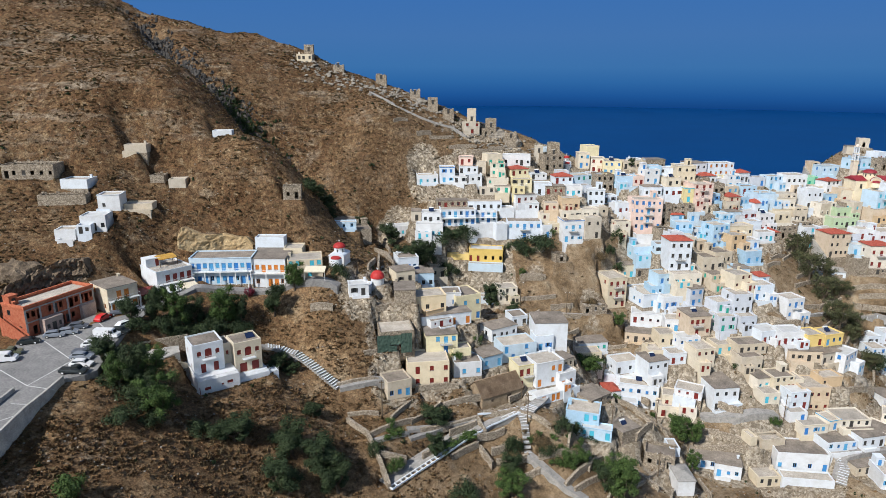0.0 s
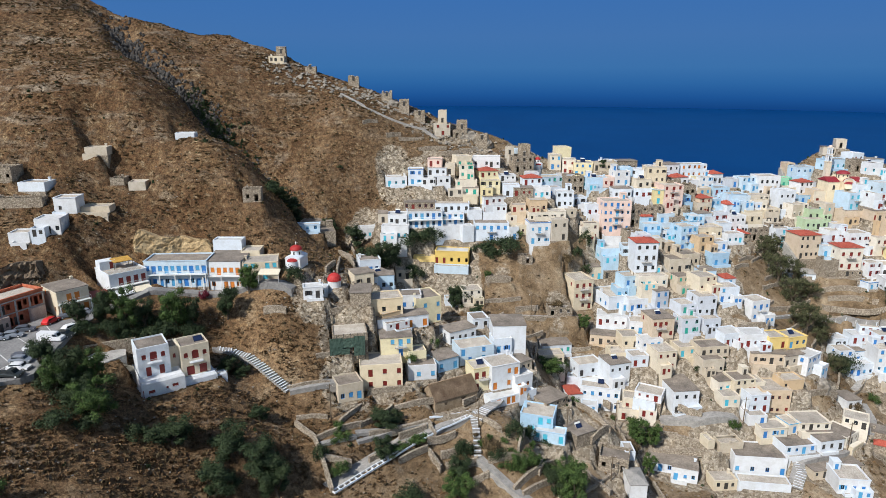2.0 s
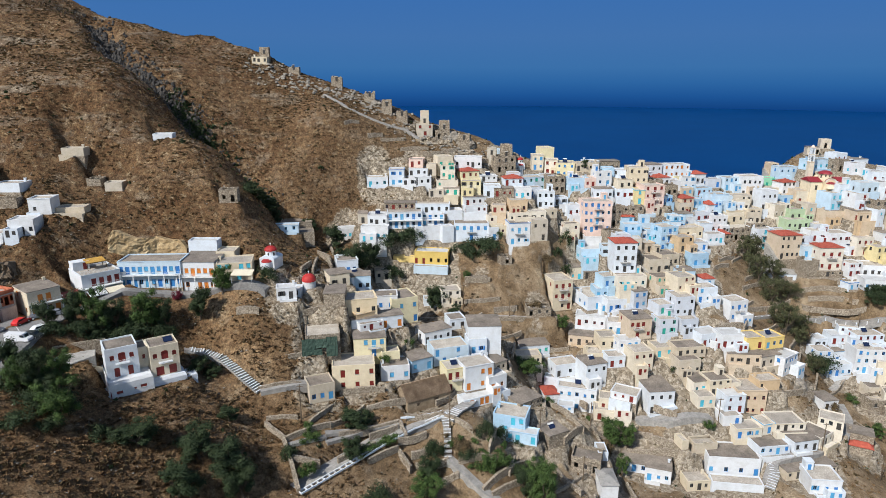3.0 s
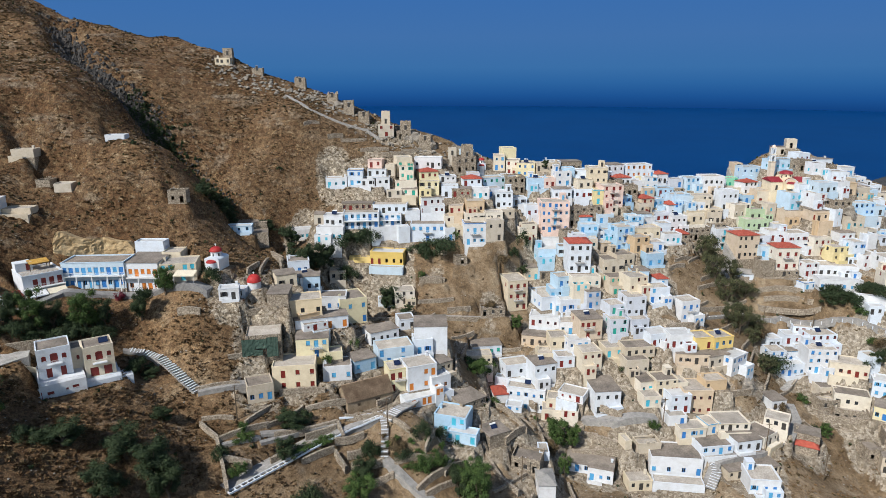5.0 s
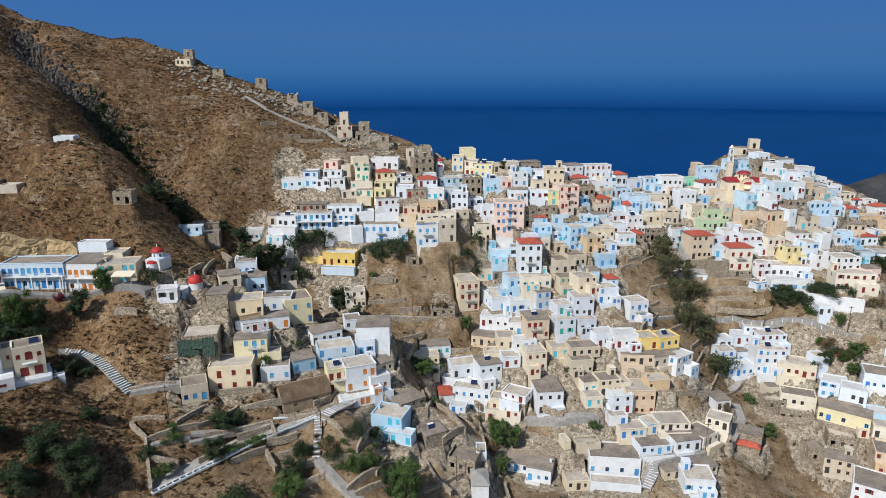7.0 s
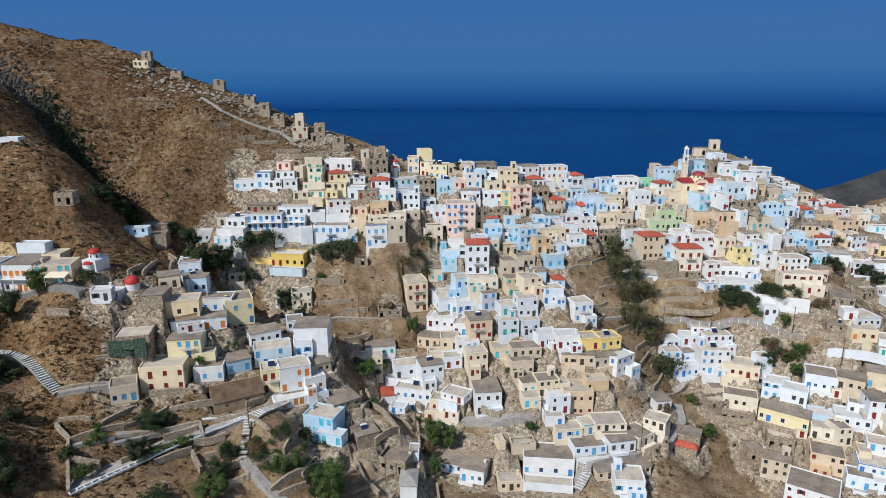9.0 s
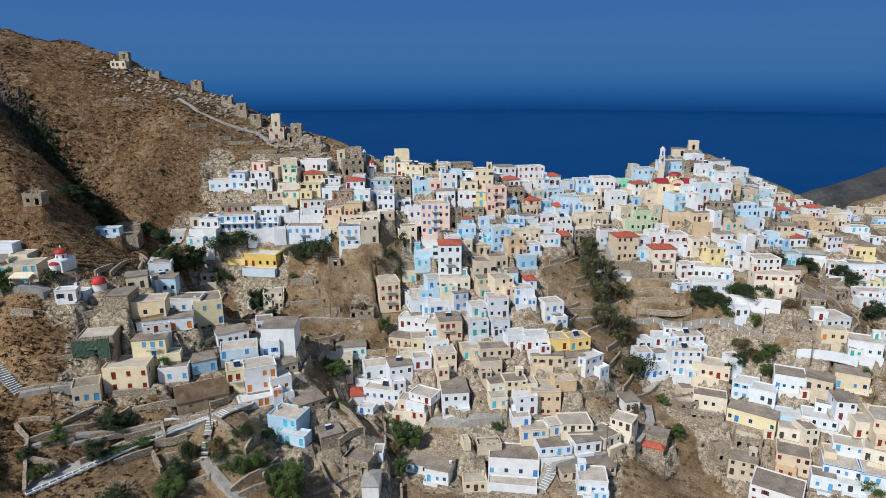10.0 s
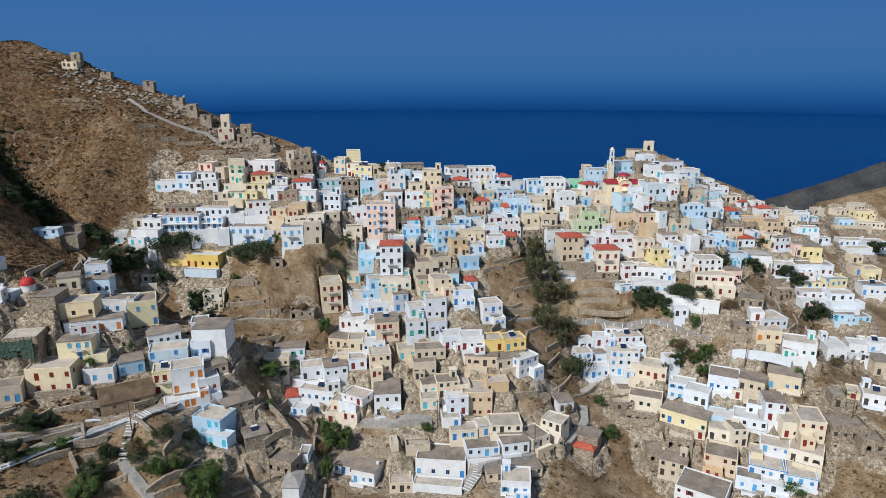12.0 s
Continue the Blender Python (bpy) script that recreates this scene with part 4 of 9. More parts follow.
house(-21.4, 161.7, 13, 5.2, 4, 3.3, "white", "dark", "white", z=63.4)
house(-27.4, 207.8, 15, 8.7, 9, 5.1, "stone", "none", "brown", z=66.1)
house(-32.6, 221.0, 7, 8.8, 7, 4.3, "stone", "none", "brown")
house(-10.1, 193.6, 16, 6.6, 7, 4.6, "white", "blue", "brown", z=60.9)
house(-14.0, 222.4, 16, 8.4, 5, 3.9, "white", "turquoise", "white", z=64.7)
house(-7.7, 219.9, 5, 3.4, 5, 3.4, "beige", "dark", "brown", z=71.1)
house(-2.3, 219.2, -0, 6.7, 6, 3.8, "white", "dark", "white")
house(-2.8, 213.5, -3, 9.4, 4, 4.7, "white", "turquoise", "white")
house(6.9, 221.5, 6, 12.3, 7, 5.8, "white", "blue", "sand", gallery=True, front="wdwdwd/dwdwdw", z=69.3)
house(5.1, 226.2, 3, 11.1, 5, 2.8, "stone", "red", "brown")
house(16.9, 227.0, -0, 12.3, 6, 3.5, "white", "dark", "sand")
house(17.1, 223.2, -0, 8.1, 5, 4.1, "white", "blue", "sand", gallery=True, front="dwdw/wdwd")
house(15.3, 219.4, 16, 9.9, 4, 4.8, "white", "none", "white", z=65.3)
house(22.0, 217.9, 16, 4.1, 4, 5.7, "white", "none", "white", z=64.7)
house(30.7, 223.4, -0, 12.2, 12, 6.4, "white", "blue", "brown", front="..d../ccacc")
house(37.9, 218.7, 16, 3.5, 5, 4.6, "white", "blue", "white", z=65.4)
house(32.0, 231.0, 16, 9.4, 7, 3.2, "white", "red", "brown", z=75.5)
house(32.2, 228.2, 3, 8.7, 6, 3.0, "white", "red", "sand")
house(24.7, 226.0, 9, 5.4, 5, 3.5, "white", "none", "white")
house(-4.1, 237.0, 8, 7.8, 5, 3.7, "white", "turquoise", "sand", z=81.1)
house(3.4, 236.3, 2, 5.6, 6, 5.9, "white", "blue", "sand", z=81.9)
house(10.7, 240.6, -5, 5.3, 6, 3.0, "pink", "red", "sand", z=88.1)
house(11.4, 238.2, -0, 7.0, 6, 3.0, "white", "dark", "sand")
house(8.6, 234.8, -7, 5.2, 6, 3.0, "white", "dark", "brown")
house(12.9, 234.5, 6, 6.4, 5, 3.3, "white", "dark", "sand")
house(16.6, 238.7, -9, 3.6, 5, 4.2, "beige", "dark", "sand")
house(20.7, 242.4, 16, 6.0, 6, 4.2, "cream", "green", "sand", z=87.8)
house(22.4, 239.0, -0, 5.5, 6, 5.1, "cream", "green", "sand")
house(22.1, 235.9, 5, 8.0, 5, 2.9, "cream", "green", "sand", z=81.0)
house(18.2, 231.9, -0, 5.6, 6, 2.7, "beige", "dark", "sand")
house(23.8, 232.7, -0, 5.8, 5, 2.7, "cream", "green", "brown")
house(30.4, 245.6, -5, 10.6, 6, 4.0, "white", "dark", "white")
house(30.1, 240.5, 16, 7.1, 6, 3.2, "yellow", "red", "tile", z=83.8)
house(31.0, 233.8, -0, 7.3, 6, 5.0, "yellow", "dark", "sand", balcony=True)
house(37.6, 239.2, 7, 6.4, 5, 2.3, "white", "dark", "white", z=82.8)
house(38.6, 231.7, -0, 6.2, 6, 4.2, "white", "dark", "white")
house(41.0, 225.7, -5, 5.1, 6, 2.9, "ochre", "red", "sand", z=73.6)
house(39.3, 223.8, 9, 6.0, 6, 2.9, "cream", "red", "sand")
house(40.0, 220.4, 9, 5.3, 6, 3.3, "cream", "red", "sand")
house(58.6, 256.4, -2, 4.5, 7, 5.9, "cream", "blue", "sand", z=85.0)
house(62.7, 263.0, 9, 5.6, 7, 5.9, "yellow", "none", "sand")
house(69.0, 251.7, -8, 7.2, 9, 5.4, "yellow", "blue", "sand", z=83.1)
house(64.3, 255.8, -9, 5.2, 7, 5.8, "cream", "red", "sand")
house(79.8, 255.4, 16, 5.1, 6, 3.4, "white", "dark", "sand", z=85.3)
house(87.0, 257.6, 9, 9.1, 6, 3.9, "stone", "dark", "brown")
house(46.7, 237.2, 7, 7.0, 6, 3.1, "white", "red", "tile", z=81.7)
house(55.0, 247.8, 16, 9.3, 7, 5.6, "ice", "green", "sand", z=77.8)
house(63.7, 243.7, 6, 6.7, 7, 6.4, "stone", "dark", "sand", ruin=True)
house(71.7, 243.0, -0, 6.1, 6, 3.7, "white", "blue", "white")
house(76.4, 242.9, 9, 4.5, 6, 3.6, "pink", "red", "sand")
house(81.8, 243.9, 9, 6.2, 6, 5.7, "white", "blue", "white")
house(89.7, 248.8, -6, 6.2, 6, 5.4, "white", "dark", "white", z=80.7)
house(95.5, 245.1, -0, 7.4, 7, 6.3, "cream", "dark", "sand")
house(104.9, 258.8, 16, 7.6, 7, 6.4, "white", "dark", "brown", z=80.5)
house(115.4, 260.1, 9, 11.0, 6, 8.2, "white", "orange", "sand")
house(42.9, 230.9, -0, 7.2, 5, 3.1, "stone", "red", "brown")
house(47.4, 225.9, 5, 6.4, 7, 4.4, "ochre", "red", "sand")
house(47.1, 222.5, 8, 7.3, 6, 3.3, "cream", "dark", "sand")
house(58.7, 233.4, -0, 6.3, 6, 6.1, "white", "dark", "white")
house(64.5, 237.3, 10, 5.8, 5, 2.9, "white", "dark", "white", z=74.3)
house(80.8, 237.9, 3, 7.0, 6, 3.8, "white", "dark", "brown", z=76.7)
house(89.1, 238.8, -0, 7.3, 6, 3.7, "white", "red", "sand")
house(94.1, 236.4, 1, 3.8, 6, 5.3, "yellow", "turquoise", "sand", z=75.0)
house(99.2, 238.2, 9, 8.0, 8, 8.1, "pink", "red", "sand", balcony=True)
house(106.4, 250.6, 9, 7.0, 6, 3.6, "white", "dark", "tile")
house(115.4, 259.2, 16, 3.1, 6, 4.5, "yellow", "dark", "sand", z=77.6)
house(119.7, 256.9, 9, 6.0, 6, 5.2, "white", "blue", "sand")
house(124.5, 259.4, 16, 5.5, 6, 4.4, "white", "dark", "tile", z=78.9)
house(76.9, 230.4, 3, 10.5, 8, 11.5, "pink", "blue", "sand", balcony=True)
house(83.2, 231.8, 12, 6.4, 6, 7.5, "stone", "dark", "sand", ruin=True, z=67.6)
house(90.9, 232.7, 4, 7.8, 6, 5.0, "stone", "dark", "brown", ruin=True)
house(88.6, 231.4, 6, 4.7, 6, 3.1, "blue", "blue", "tile")
house(88.4, 222.8, 1, 6.5, 5, 3.1, "blue", "blue", "white", balcony=True, z=67.1)
house(89.6, 223.8, 5, 8.9, 5, 3.6, "white", "blue", "sand")
house(46.9, 217.5, 7, 7.5, 7, 7.7, "white", "blue", "brown", balcony=True)
house(53.6, 217.6, 14, 6.1, 6, 7.5, "beige", "dark", "sand", z=65.6)
house(65.6, 226.5, 16, 5.3, 6, 3.4, "cream", "red", "brown", z=65.2)
house(75.9, 225.2, -1, 7.6, 6, 4.3, "white", "blue", "sand", z=60.9)
house(74.0, 219.7, 5, 9.2, 6, 4.6, "blue", "turquoise", "white")
house(82.1, 209.7, 3, 7.7, 8, 10.6, "white", "dark", "tile", front="wdw/cac/cwc")
house(100.0, 221.3, 16, 6.8, 7, 8.6, "blue", "blue", "sand", balcony=True, z=61.3)
house(107.1, 231.1, 9, 5.3, 6, 5.1, "blue", "blue", "white")
house(104.7, 216.6, 16, 5.9, 6, 5.2, "ochre", "dark", "sand", z=62.0)
house(110.0, 226.1, 9, 9.3, 6, 4.0, "cream", "dark", "sand")
house(112.4, 234.1, 16, 4.8, 6, 3.8, "white", "blue", "sand", z=66.9)
house(92.9, 218.8, 16, 4.1, 5, 3.5, "ochre", "dark", "sand", z=61.0)
house(114.2, 244.1, 16, 5.6, 7, 5.9, "ochre", "red", "tile", z=70.3)
house(98.1, 213.1, 16, 7.0, 7, 4.3, "beige", "dark", "brown", z=57.8)
house(124.4, 243.9, 16, 3.9, 6, 4.6, "white", "dark", "tile", z=69.1)
house(125.4, 238.3, 9, 6.4, 6, 6.3, "white", "dark", "white")
house(128.6, 247.4, 9, 7.7, 6, 4.6, "ice", "blue", "sand")
house(136.4, 256.4, 13, 6.3, 6, 5.1, "ice", "blue", "sand", z=76.9)
house(144.4, 255.6, 5, 8.8, 7, 7.9, "white", "dark", "sand")
house(144.5, 253.5, 16, 4.7, 5, 3.8, "ochre", "dark", "sand", z=75.0)
house(155.0, 262.9, -0, 6.3, 5, 4.2, "mint", "green", "sand")
house(148.0, 247.4, 9, 7.0, 6, 7.6, "white", "dark", "white")
house(138.1, 248.8, 4, 8.6, 5, 3.0, "beige", "dark", "sand")
house(134.7, 245.5, 6, 6.9, 5, 3.2, "white", "blue", "sand", z=70.7)
house(135.6, 243.7, 6, 10.1, 6, 4.0, "cream", "dark", "sand")
house(141.1, 243.7, 12, 6.0, 6, 5.8, "cream", "dark", "sand", z=66.0)
house(133.5, 238.3, 7, 8.6, 7, 4.9, "stone", "dark", "brown", ruin=True, z=60.7)
house(124.1, 231.2, -0, 6.3, 7, 3.0, "stone", "dark", "tile")
house(161.4, 271.4, -0, 3.6, 5, 5.0, "ochre", "dark", "sand")
house(163.9, 265.6, 6, 7.7, 6, 6.5, "ice", "blue", "sand")
house(158.9, 254.8, 16, 6.3, 6, 5.6, "white", "dark", "tile", z=75.1)
house(157.7, 250.2, 5, 6.2, 5, 3.3, "blue", "blue", "sand")
house(165.0, 248.5, 3, 10.5, 6, 4.8, "cream", "red", "sand", balcony=True)
house(151.1, 243.2, 16, 7.5, 6, 5.4, "cream", "dark", "sand", z=68.2)
house(154.4, 236.1, 3, 9.0, 6, 3.8, "green", "dark", "sand", balcony=True)
house(157.4, 241.4, 7, 7.9, 6, 4.2, "green", "dark", "sand")
house(161.3, 241.2, 14, 4.0, 6, 7.7, "beige", "turquoise", "sand", z=66.6)
house(168.5, 236.3, 4, 8.0, 6, 4.8, "ochre", "dark", "brown")
house(170.2, 240.2, 16, 8.2, 7, 6.4, "ice", "turquoise", "sand", front="dcc/cac", z=72.4)
house(175.1, 234.6, 11, 5.5, 7, 5.3, "white", "red", "sand", balcony=True, z=74.2)
house(175.9, 230.7, 3, 8.8, 6, 3.7, "ochre", "red", "brown")
house(181.8, 230.6, 7, 7.3, 6, 6.0, "stone", "dark", "sand", ruin=True)
house(179.2, 228.6, 16, 3.2, 6, 6.2, "white", "turquoise", "sand", z=68.4)
house(186.2, 228.3, 4, 6.9, 6, 4.7, "beige", "turquoise", "sand")
house(174.7, 241.9, 5, 7.0, 6, 4.2, "white", "turquoise", "white")
house(179.6, 237.5, 8, 7.7, 6, 4.0, "ice", "dark", "white")
house(192.2, 261.6, 14, 9.0, 6, 4.8, "white", "green", "brown", z=79.6)
house(202.9, 264.2, 7, 6.1, 6, 7.3, "white", "blue", "sand", balcony=True)
house(198.2, 274.4, 9, 8.9, 6, 4.1, "white", "dark", "brown")
house(190.4, 239.9, 9, 4.1, 5, 4.5, "ochre", "dark", "sand")
house(210.9, 265.7, 12, 8.9, 6, 4.9, "white", "dark", "brown", z=74.1)
house(193.3, 235.6, 6, 8.7, 6, 4.9, "ice", "blue", "white")
house(196.7, 235.1, 7, 7.5, 6, 3.9, "white", "blue", "sand", balcony=True, z=66.2)
house(173.5, 259.7, 10, 11.1, 6, 4.2, "blue", "turquoise", "brown", z=84.7)
house(184.3, 265.0, 16, 5.6, 6, 7.0, "white", "red", "white", z=83.9)
house(142.0, 236.5, 11, 7.2, 7, 8.1, "white", "turquoise", "sand", balcony=True, z=57.6)
house(146.5, 226.5, 8, 8.4, 8, 9.1, "ochre", "dark", "tile")
house(158.8, 229.8, 7, 6.1, 6, 3.9, "white", "red", "sand", z=62.5)
house(164.6, 226.3, 6, 8.0, 7, 7.1, "white", "red", "sand")
house(158.0, 219.2, 2, 8.5, 7, 8.5, "cream", "red", "tile", front="cdc/cac")
house(157.7, 216.7, -4, 8.4, 6, 2.2, "stone", "dark", "sand", z=52.8)
house(172.2, 223.8, 13, 7.1, 6, 6.5, "cream", "red", "sand", balcony=True, z=58.8)
house(176.9, 219.6, 13, 6.8, 6, 5.2, "yellow", "dark", "sand", z=57.7)
house(182.5, 218.7, 8, 4.8, 6, 6.5, "white", "blue", "sand")
house(168.3, 223.3, 9, 2.6, 5, 3.3, "white", "red", "sand")
house(190.1, 223.6, 9, 3.6, 6, 5.4, "white", "none", "white")
house(186.0, 217.1, 14, 7.1, 7, 5.0, "white", "red", "sand", z=55.9)
house(190.6, 210.6, 3, 9.0, 7, 5.0, "white", "dark", "sand", z=56.7)
house(-10.5, 178.0, 25, 5.9, 6, 3.6, "cream", "dark", "brown", z=62.0)
house(-6.2, 185.5, 35, 6.2, 7, 4.1, "white", "blue", "brown", z=58.7)
house(-9.2, 166.6, 5, 5.7, 8, 3.1, "stone", "none", "brown", z=60.9)
house(-2.7, 167.3, 35, 5.7, 7, 1.5, "ochre", "dark", "sand", z=56.3)
house(7.5, 183.1, 24, 8.2, 9, 7.9, "yellow", "blue", "brown", front="....d/.c.c", z=49.1, plain=True)
house(-0.1, 164.8, 28, 6.9, 6, 2.2, "white", "red", "brown")
house(0.6, 160.0, 10, 8.6, 7, 5.4, "yellow", "blue", "brown", front="..d./.cac", z=48.2, plain=True)
house(6.2, 158.6, 14, 5.0, 4, 2.2, "yellow", "none", "sand", z=47.6, plain=True)
house(-11.2, 156.0, 12, 8.9, 8, 4.9, "stone", "red", "sand", z=51.6, front=".od.", plain=True)
house(-2.9, 153.4, 8, 11.0, 8, 6.9, "peach", "red", "sand", front=".c.c.c/.d.c.c", z=42.3, plain=True)
house(-10.6, 146.2, 24, 6.4, 6, 4.6, "beige", "blue", "brown", z=42.3, front="wcd", plain=True)
house(7.6, 156.8, 10, 7.6, 6, 4.1, "white", "blue", "brown", z=42.9, front=".c.c", plain=True)
house(13.6, 160.6, 30, 6.4, 6, 3.4, "blue", "blue", "brown", z=43.6, front="c.d", plain=True)
house(23.6, 158.9, 20, 6.0, 6, 6.6, "yellow", "red", "sand", solar=True, front="d.d/dac", z=38.6, plain=True)
house(29.3, 160.0, 22, 8.4, 7, 7.0, "white", "orange", "sand", front="d.cd/..cd", plain=True)
house(29.6, 154.6, 27, 9.4, 4, 2.5, "white", "orange", "white", front=".d.dd.", z=35.9, plain=True)
house(17.9, 172.4, 30, 8.9, 6, 3.5, "white", "dark", "brown", z=46.9)
house(24.4, 183.8, 16, 5.0, 6, 3.2, "white", "dark", "brown", z=46.4)
house(32.4, 172.9, 3, 9.5, 9, 7.1, "white", "none", "brown", plain=True)
house(22.0, 166.3, 18, 10.2, 7, 5.0, "ice", "blue", "sand", front=".c.c./d..c.", plain=True)
house(30.1, 169.4, 11, 5.4, 5, 4.5, "white", "blue", "white", z=44.5)
house(33.3, 165.1, 35, 8.6, 7, 3.0, "beige", "dark", "brown", z=40.6)
house(34.5, 159.9, 29, 5.8, 5, 4.4, "white", "orange", "white")
house(39.0, 151.0, -18, 8.6, 7, 5.4, "blue", "turquoise", "sand", front=".c.d/..dc", z=30.4, plain=True)
house(41.4, 146.2, -18, 8.0, 3.6, 3.0, "blue", "turquoise", "white", front="cd.d", z=29.8, plain=True)
house(17.0, 213.2, -8, 11.6, 6, 4.6, "gold", "red", "white", front="d.a.v.v.v", z=58.2, plain=True)
house(16.6, 209.0, -8, 11.8, 2.6, 2.6, "ice", "none", "sand", z=55.6, plain=True)
house(7.4, 213.0, -8, 8.0, 2.0, 2.0, "gold", "none", "sand", z=58.6, plain=True)
house(0.1, 206.9, 9, 5.4, 5, 3.3, "beige", "dark", "sand", z=54.4)
house(22.8, 202.1, 12, 6.7, 6, 4.9, "cream", "dark", "sand", z=47.6)
house(16.8, 201.6, 6, 5.2, 4, 2.2, "white", "red", "sand")
house(31.9, 205.3, 2, 7.6, 3, 1.6, "stone", "none", "sand", ruin=True, z=53.8)
house(42.0, 211.0, 16, 4.0, 4, 2.5, "stone", "dark", "sand", ruin=True, z=58.8)
house(60.5, 209.7, 16, 7.2, 9, 10.8, "cream", "red", "sand", front=".wd/cac/cac", z=43.4)
house(52.6, 200.3, 4, 7.9, 5, 2.7, "stone", "dark", "sand", ruin=True, z=44.1)
house(70.9, 206.0, 16, 6.9, 11, 4.5, "white", "blue", "sand", z=45.4)
house(75.2, 205.8, 5, 6.4, 6, 3.4, "blue", "blue", "white")
house(76.5, 206.6, 16, 5.3, 6, 3.6, "blue", "blue", "sand", z=52.4)
house(83.6, 205.1, 7, 10.1, 7, 4.0, "cream", "turquoise", "sand")
house(81.3, 202.5, 6, 5.0, 5, 2.8, "cream", "blue", "sand")
house(84.9, 200.8, 16, 5.0, 7, 5.9, "grey", "blue", "brown", z=47.0)
house(78.1, 201.5, 11, 7.6, 7, 4.3, "white", "blue", "white", z=45.6)
house(70.5, 199.9, -16, 9.8, 6, 3.7, "white", "red", "white", z=40.6)
house(77.6, 193.0, -9, 7.0, 6, 4.1, "white", "blue", "sand", z=40.8)
house(81.7, 188.4, 10, 7.3, 8, 6.5, "ochre", "red", "brown", front=".d.c/cac.", z=41.7)
house(67.2, 195.2, -15, 9.3, 6, 3.3, "ochre", "dark", "brown", z=35.9)
house(72.5, 187.6, 4, 5.7, 6, 3.9, "cream", "dark", "sand")
house(78.0, 183.8, 9, 7.0, 5, 3.1, "white", "blue", "white", z=39.4)
house(90.9, 192.4, 16, 5.6, 6, 3.1, "grey", "green", "sand", z=48.1)
house(97.1, 193.2, 9, 6.6, 7, 6.5, "grey", "dark", "sand")
house(90.9, 188.2, 9, 6.2, 6, 5.1, "grey", "green", "sand")
house(97.6, 188.8, 11, 5.9, 6, 4.1, "grey", "dark", "sand", z=43.6)
house(93.6, 204.5, 16, 6.4, 7, 5.2, "beige", "green", "brown", z=51.5)
house(98.9, 199.2, 16, 6.6, 7, 4.9, "cream", "red", "sand", z=53.5)
house(93.9, 210.5, 9, 7.7, 7, 4.6, "beige", "dark", "brown")
house(72.3, 215.3, 9, 4.6, 5, 2.5, "stone", "dark", "brown")
house(108.9, 203.4, 10, 4.0, 5, 3.2, "white", "blue", "tile", z=53.3)
house(105.9, 197.0, 9, 6.8, 6, 5.2, "white", "blue", "sand")
house(49.9, 191.2, 8, 9.7, 6, 3.2, "white", "green", "brown", z=34.4)
house(47.3, 184.3, 6, 8.0, 5, 3.1, "cream", "dark", "sand")
house(68.4, 183.9, 2, 5.8, 6, 4.0, "cream", "dark", "sand", z=34.3)
house(73.3, 180.0, 8, 5.6, 5, 3.6, "white", "red", "sand")
house(80.3, 178.6, 11, 6.4, 7, 6.2, "cream", "red", "sand")
house(88.2, 182.6, 11, 5.6, 6, 3.3, "cream", "turquoise", "sand", z=37.6)
house(95.5, 180.1, 7, 9.4, 6, 3.2, "beige", "dark", "brown", z=38.9)
house(93.8, 176.1, 9, 6.9, 6, 4.6, "beige", "dark", "brown")
house(58.9, 183.9, 16, 8.4, 6, 4.0, "white", "dark", "sand", z=30.6)
house(66.4, 179.3, 16, 7.0, 7, 6.7, "white", "dark", "brown", solar=True)
house(102.4, 183.8, 16, 7.2, 6, 4.1, "white", "red", "white", z=40.8)
house(115.0, 194.4, 16, 6.6, 6, 6.9, "white", "blue", "sand", balcony=True, z=44.8)
house(114.7, 180.8, 11, 6.1, 6, 3.7, "gold", "red", "sand", z=41.2)
house(121.0, 182.1, 16, 7.1, 6, 3.6, "gold", "blue", "sand", z=40.9)
house(108.4, 181.3, 4, 7.2, 6, 4.2, "white", "red", "white", z=41.4)
house(111.4, 177.9, -4, 9.9, 6, 3.4, "ochre", "dark", "brown", z=37.4)
house(118.5, 178.2, 19, 7.5, 6, 3.4, "beige", "dark", "brown", z=36.7)
house(123.4, 178.9, 35, 7.8, 8, 5.8, "white", "blue", "white", z=34.3)
house(143.0, 222.2, -16, 12.9, 7, 2.4, "white", "blue", "grey_hip", z=50.5)
house(150.5, 216.6, 7, 5.2, 5, 6.0, "stone", "none", "sand", ruin=True)
house(174.7, 214.7, -11, 12.9, 7, 4.0, "white", "dark", "sand", z=53.5)
house(165.7, 216.2, 9, 5.3, 5, 5.1, "white", "red", "sand")
house(163.1, 211.6, 16, 5.5, 5, 3.0, "white", "blue", "white", z=49.2)
house(172.0, 207.8, -9, 13.6, 6, 4.0, "white", "blue", "white")
house(190.6, 204.1, -9, 12.5, 7, 5.8, "cream", "red", "sand")
house(182.0, 198.0, -25, 17.2, 2, 3.9, "white", "none", "white", z=47.0)
house(177.8, 196.1, -9, 4.6, 4, 3.2, "white", "dark", "white")
house(158.2, 201.4, -16, 6.5, 6, 2.6, "white", "red", "sand", z=37.3)
house(160.8, 196.5, 4, 9.4, 7, 5.0, "white", "red", "sand", solar=True)
house(154.8, 199.7, -0, 8.0, 5, 3.4, "white", "red", "white")
house(147.8, 200.3, 10, 4.8, 5, 3.3, "white", "dark", "white", z=32.7)
house(146.0, 194.7, 4, 5.5, 6, 4.9, "white", "blue", "sand")
house(152.7, 196.9, 10, 6.1, 6, 4.1, "white", "blue", "brown", z=29.2)
house(158.3, 190.7, -4, 9.3, 7, 8.2, "white", "blue", "sand")
house(165.8, 186.7, -21, 11.0, 7, 4.3, "cream", "red", "sand", z=29.2)
house(149.2, 190.0, 6, 8.5, 4, 4.2, "white", "blue", "white")
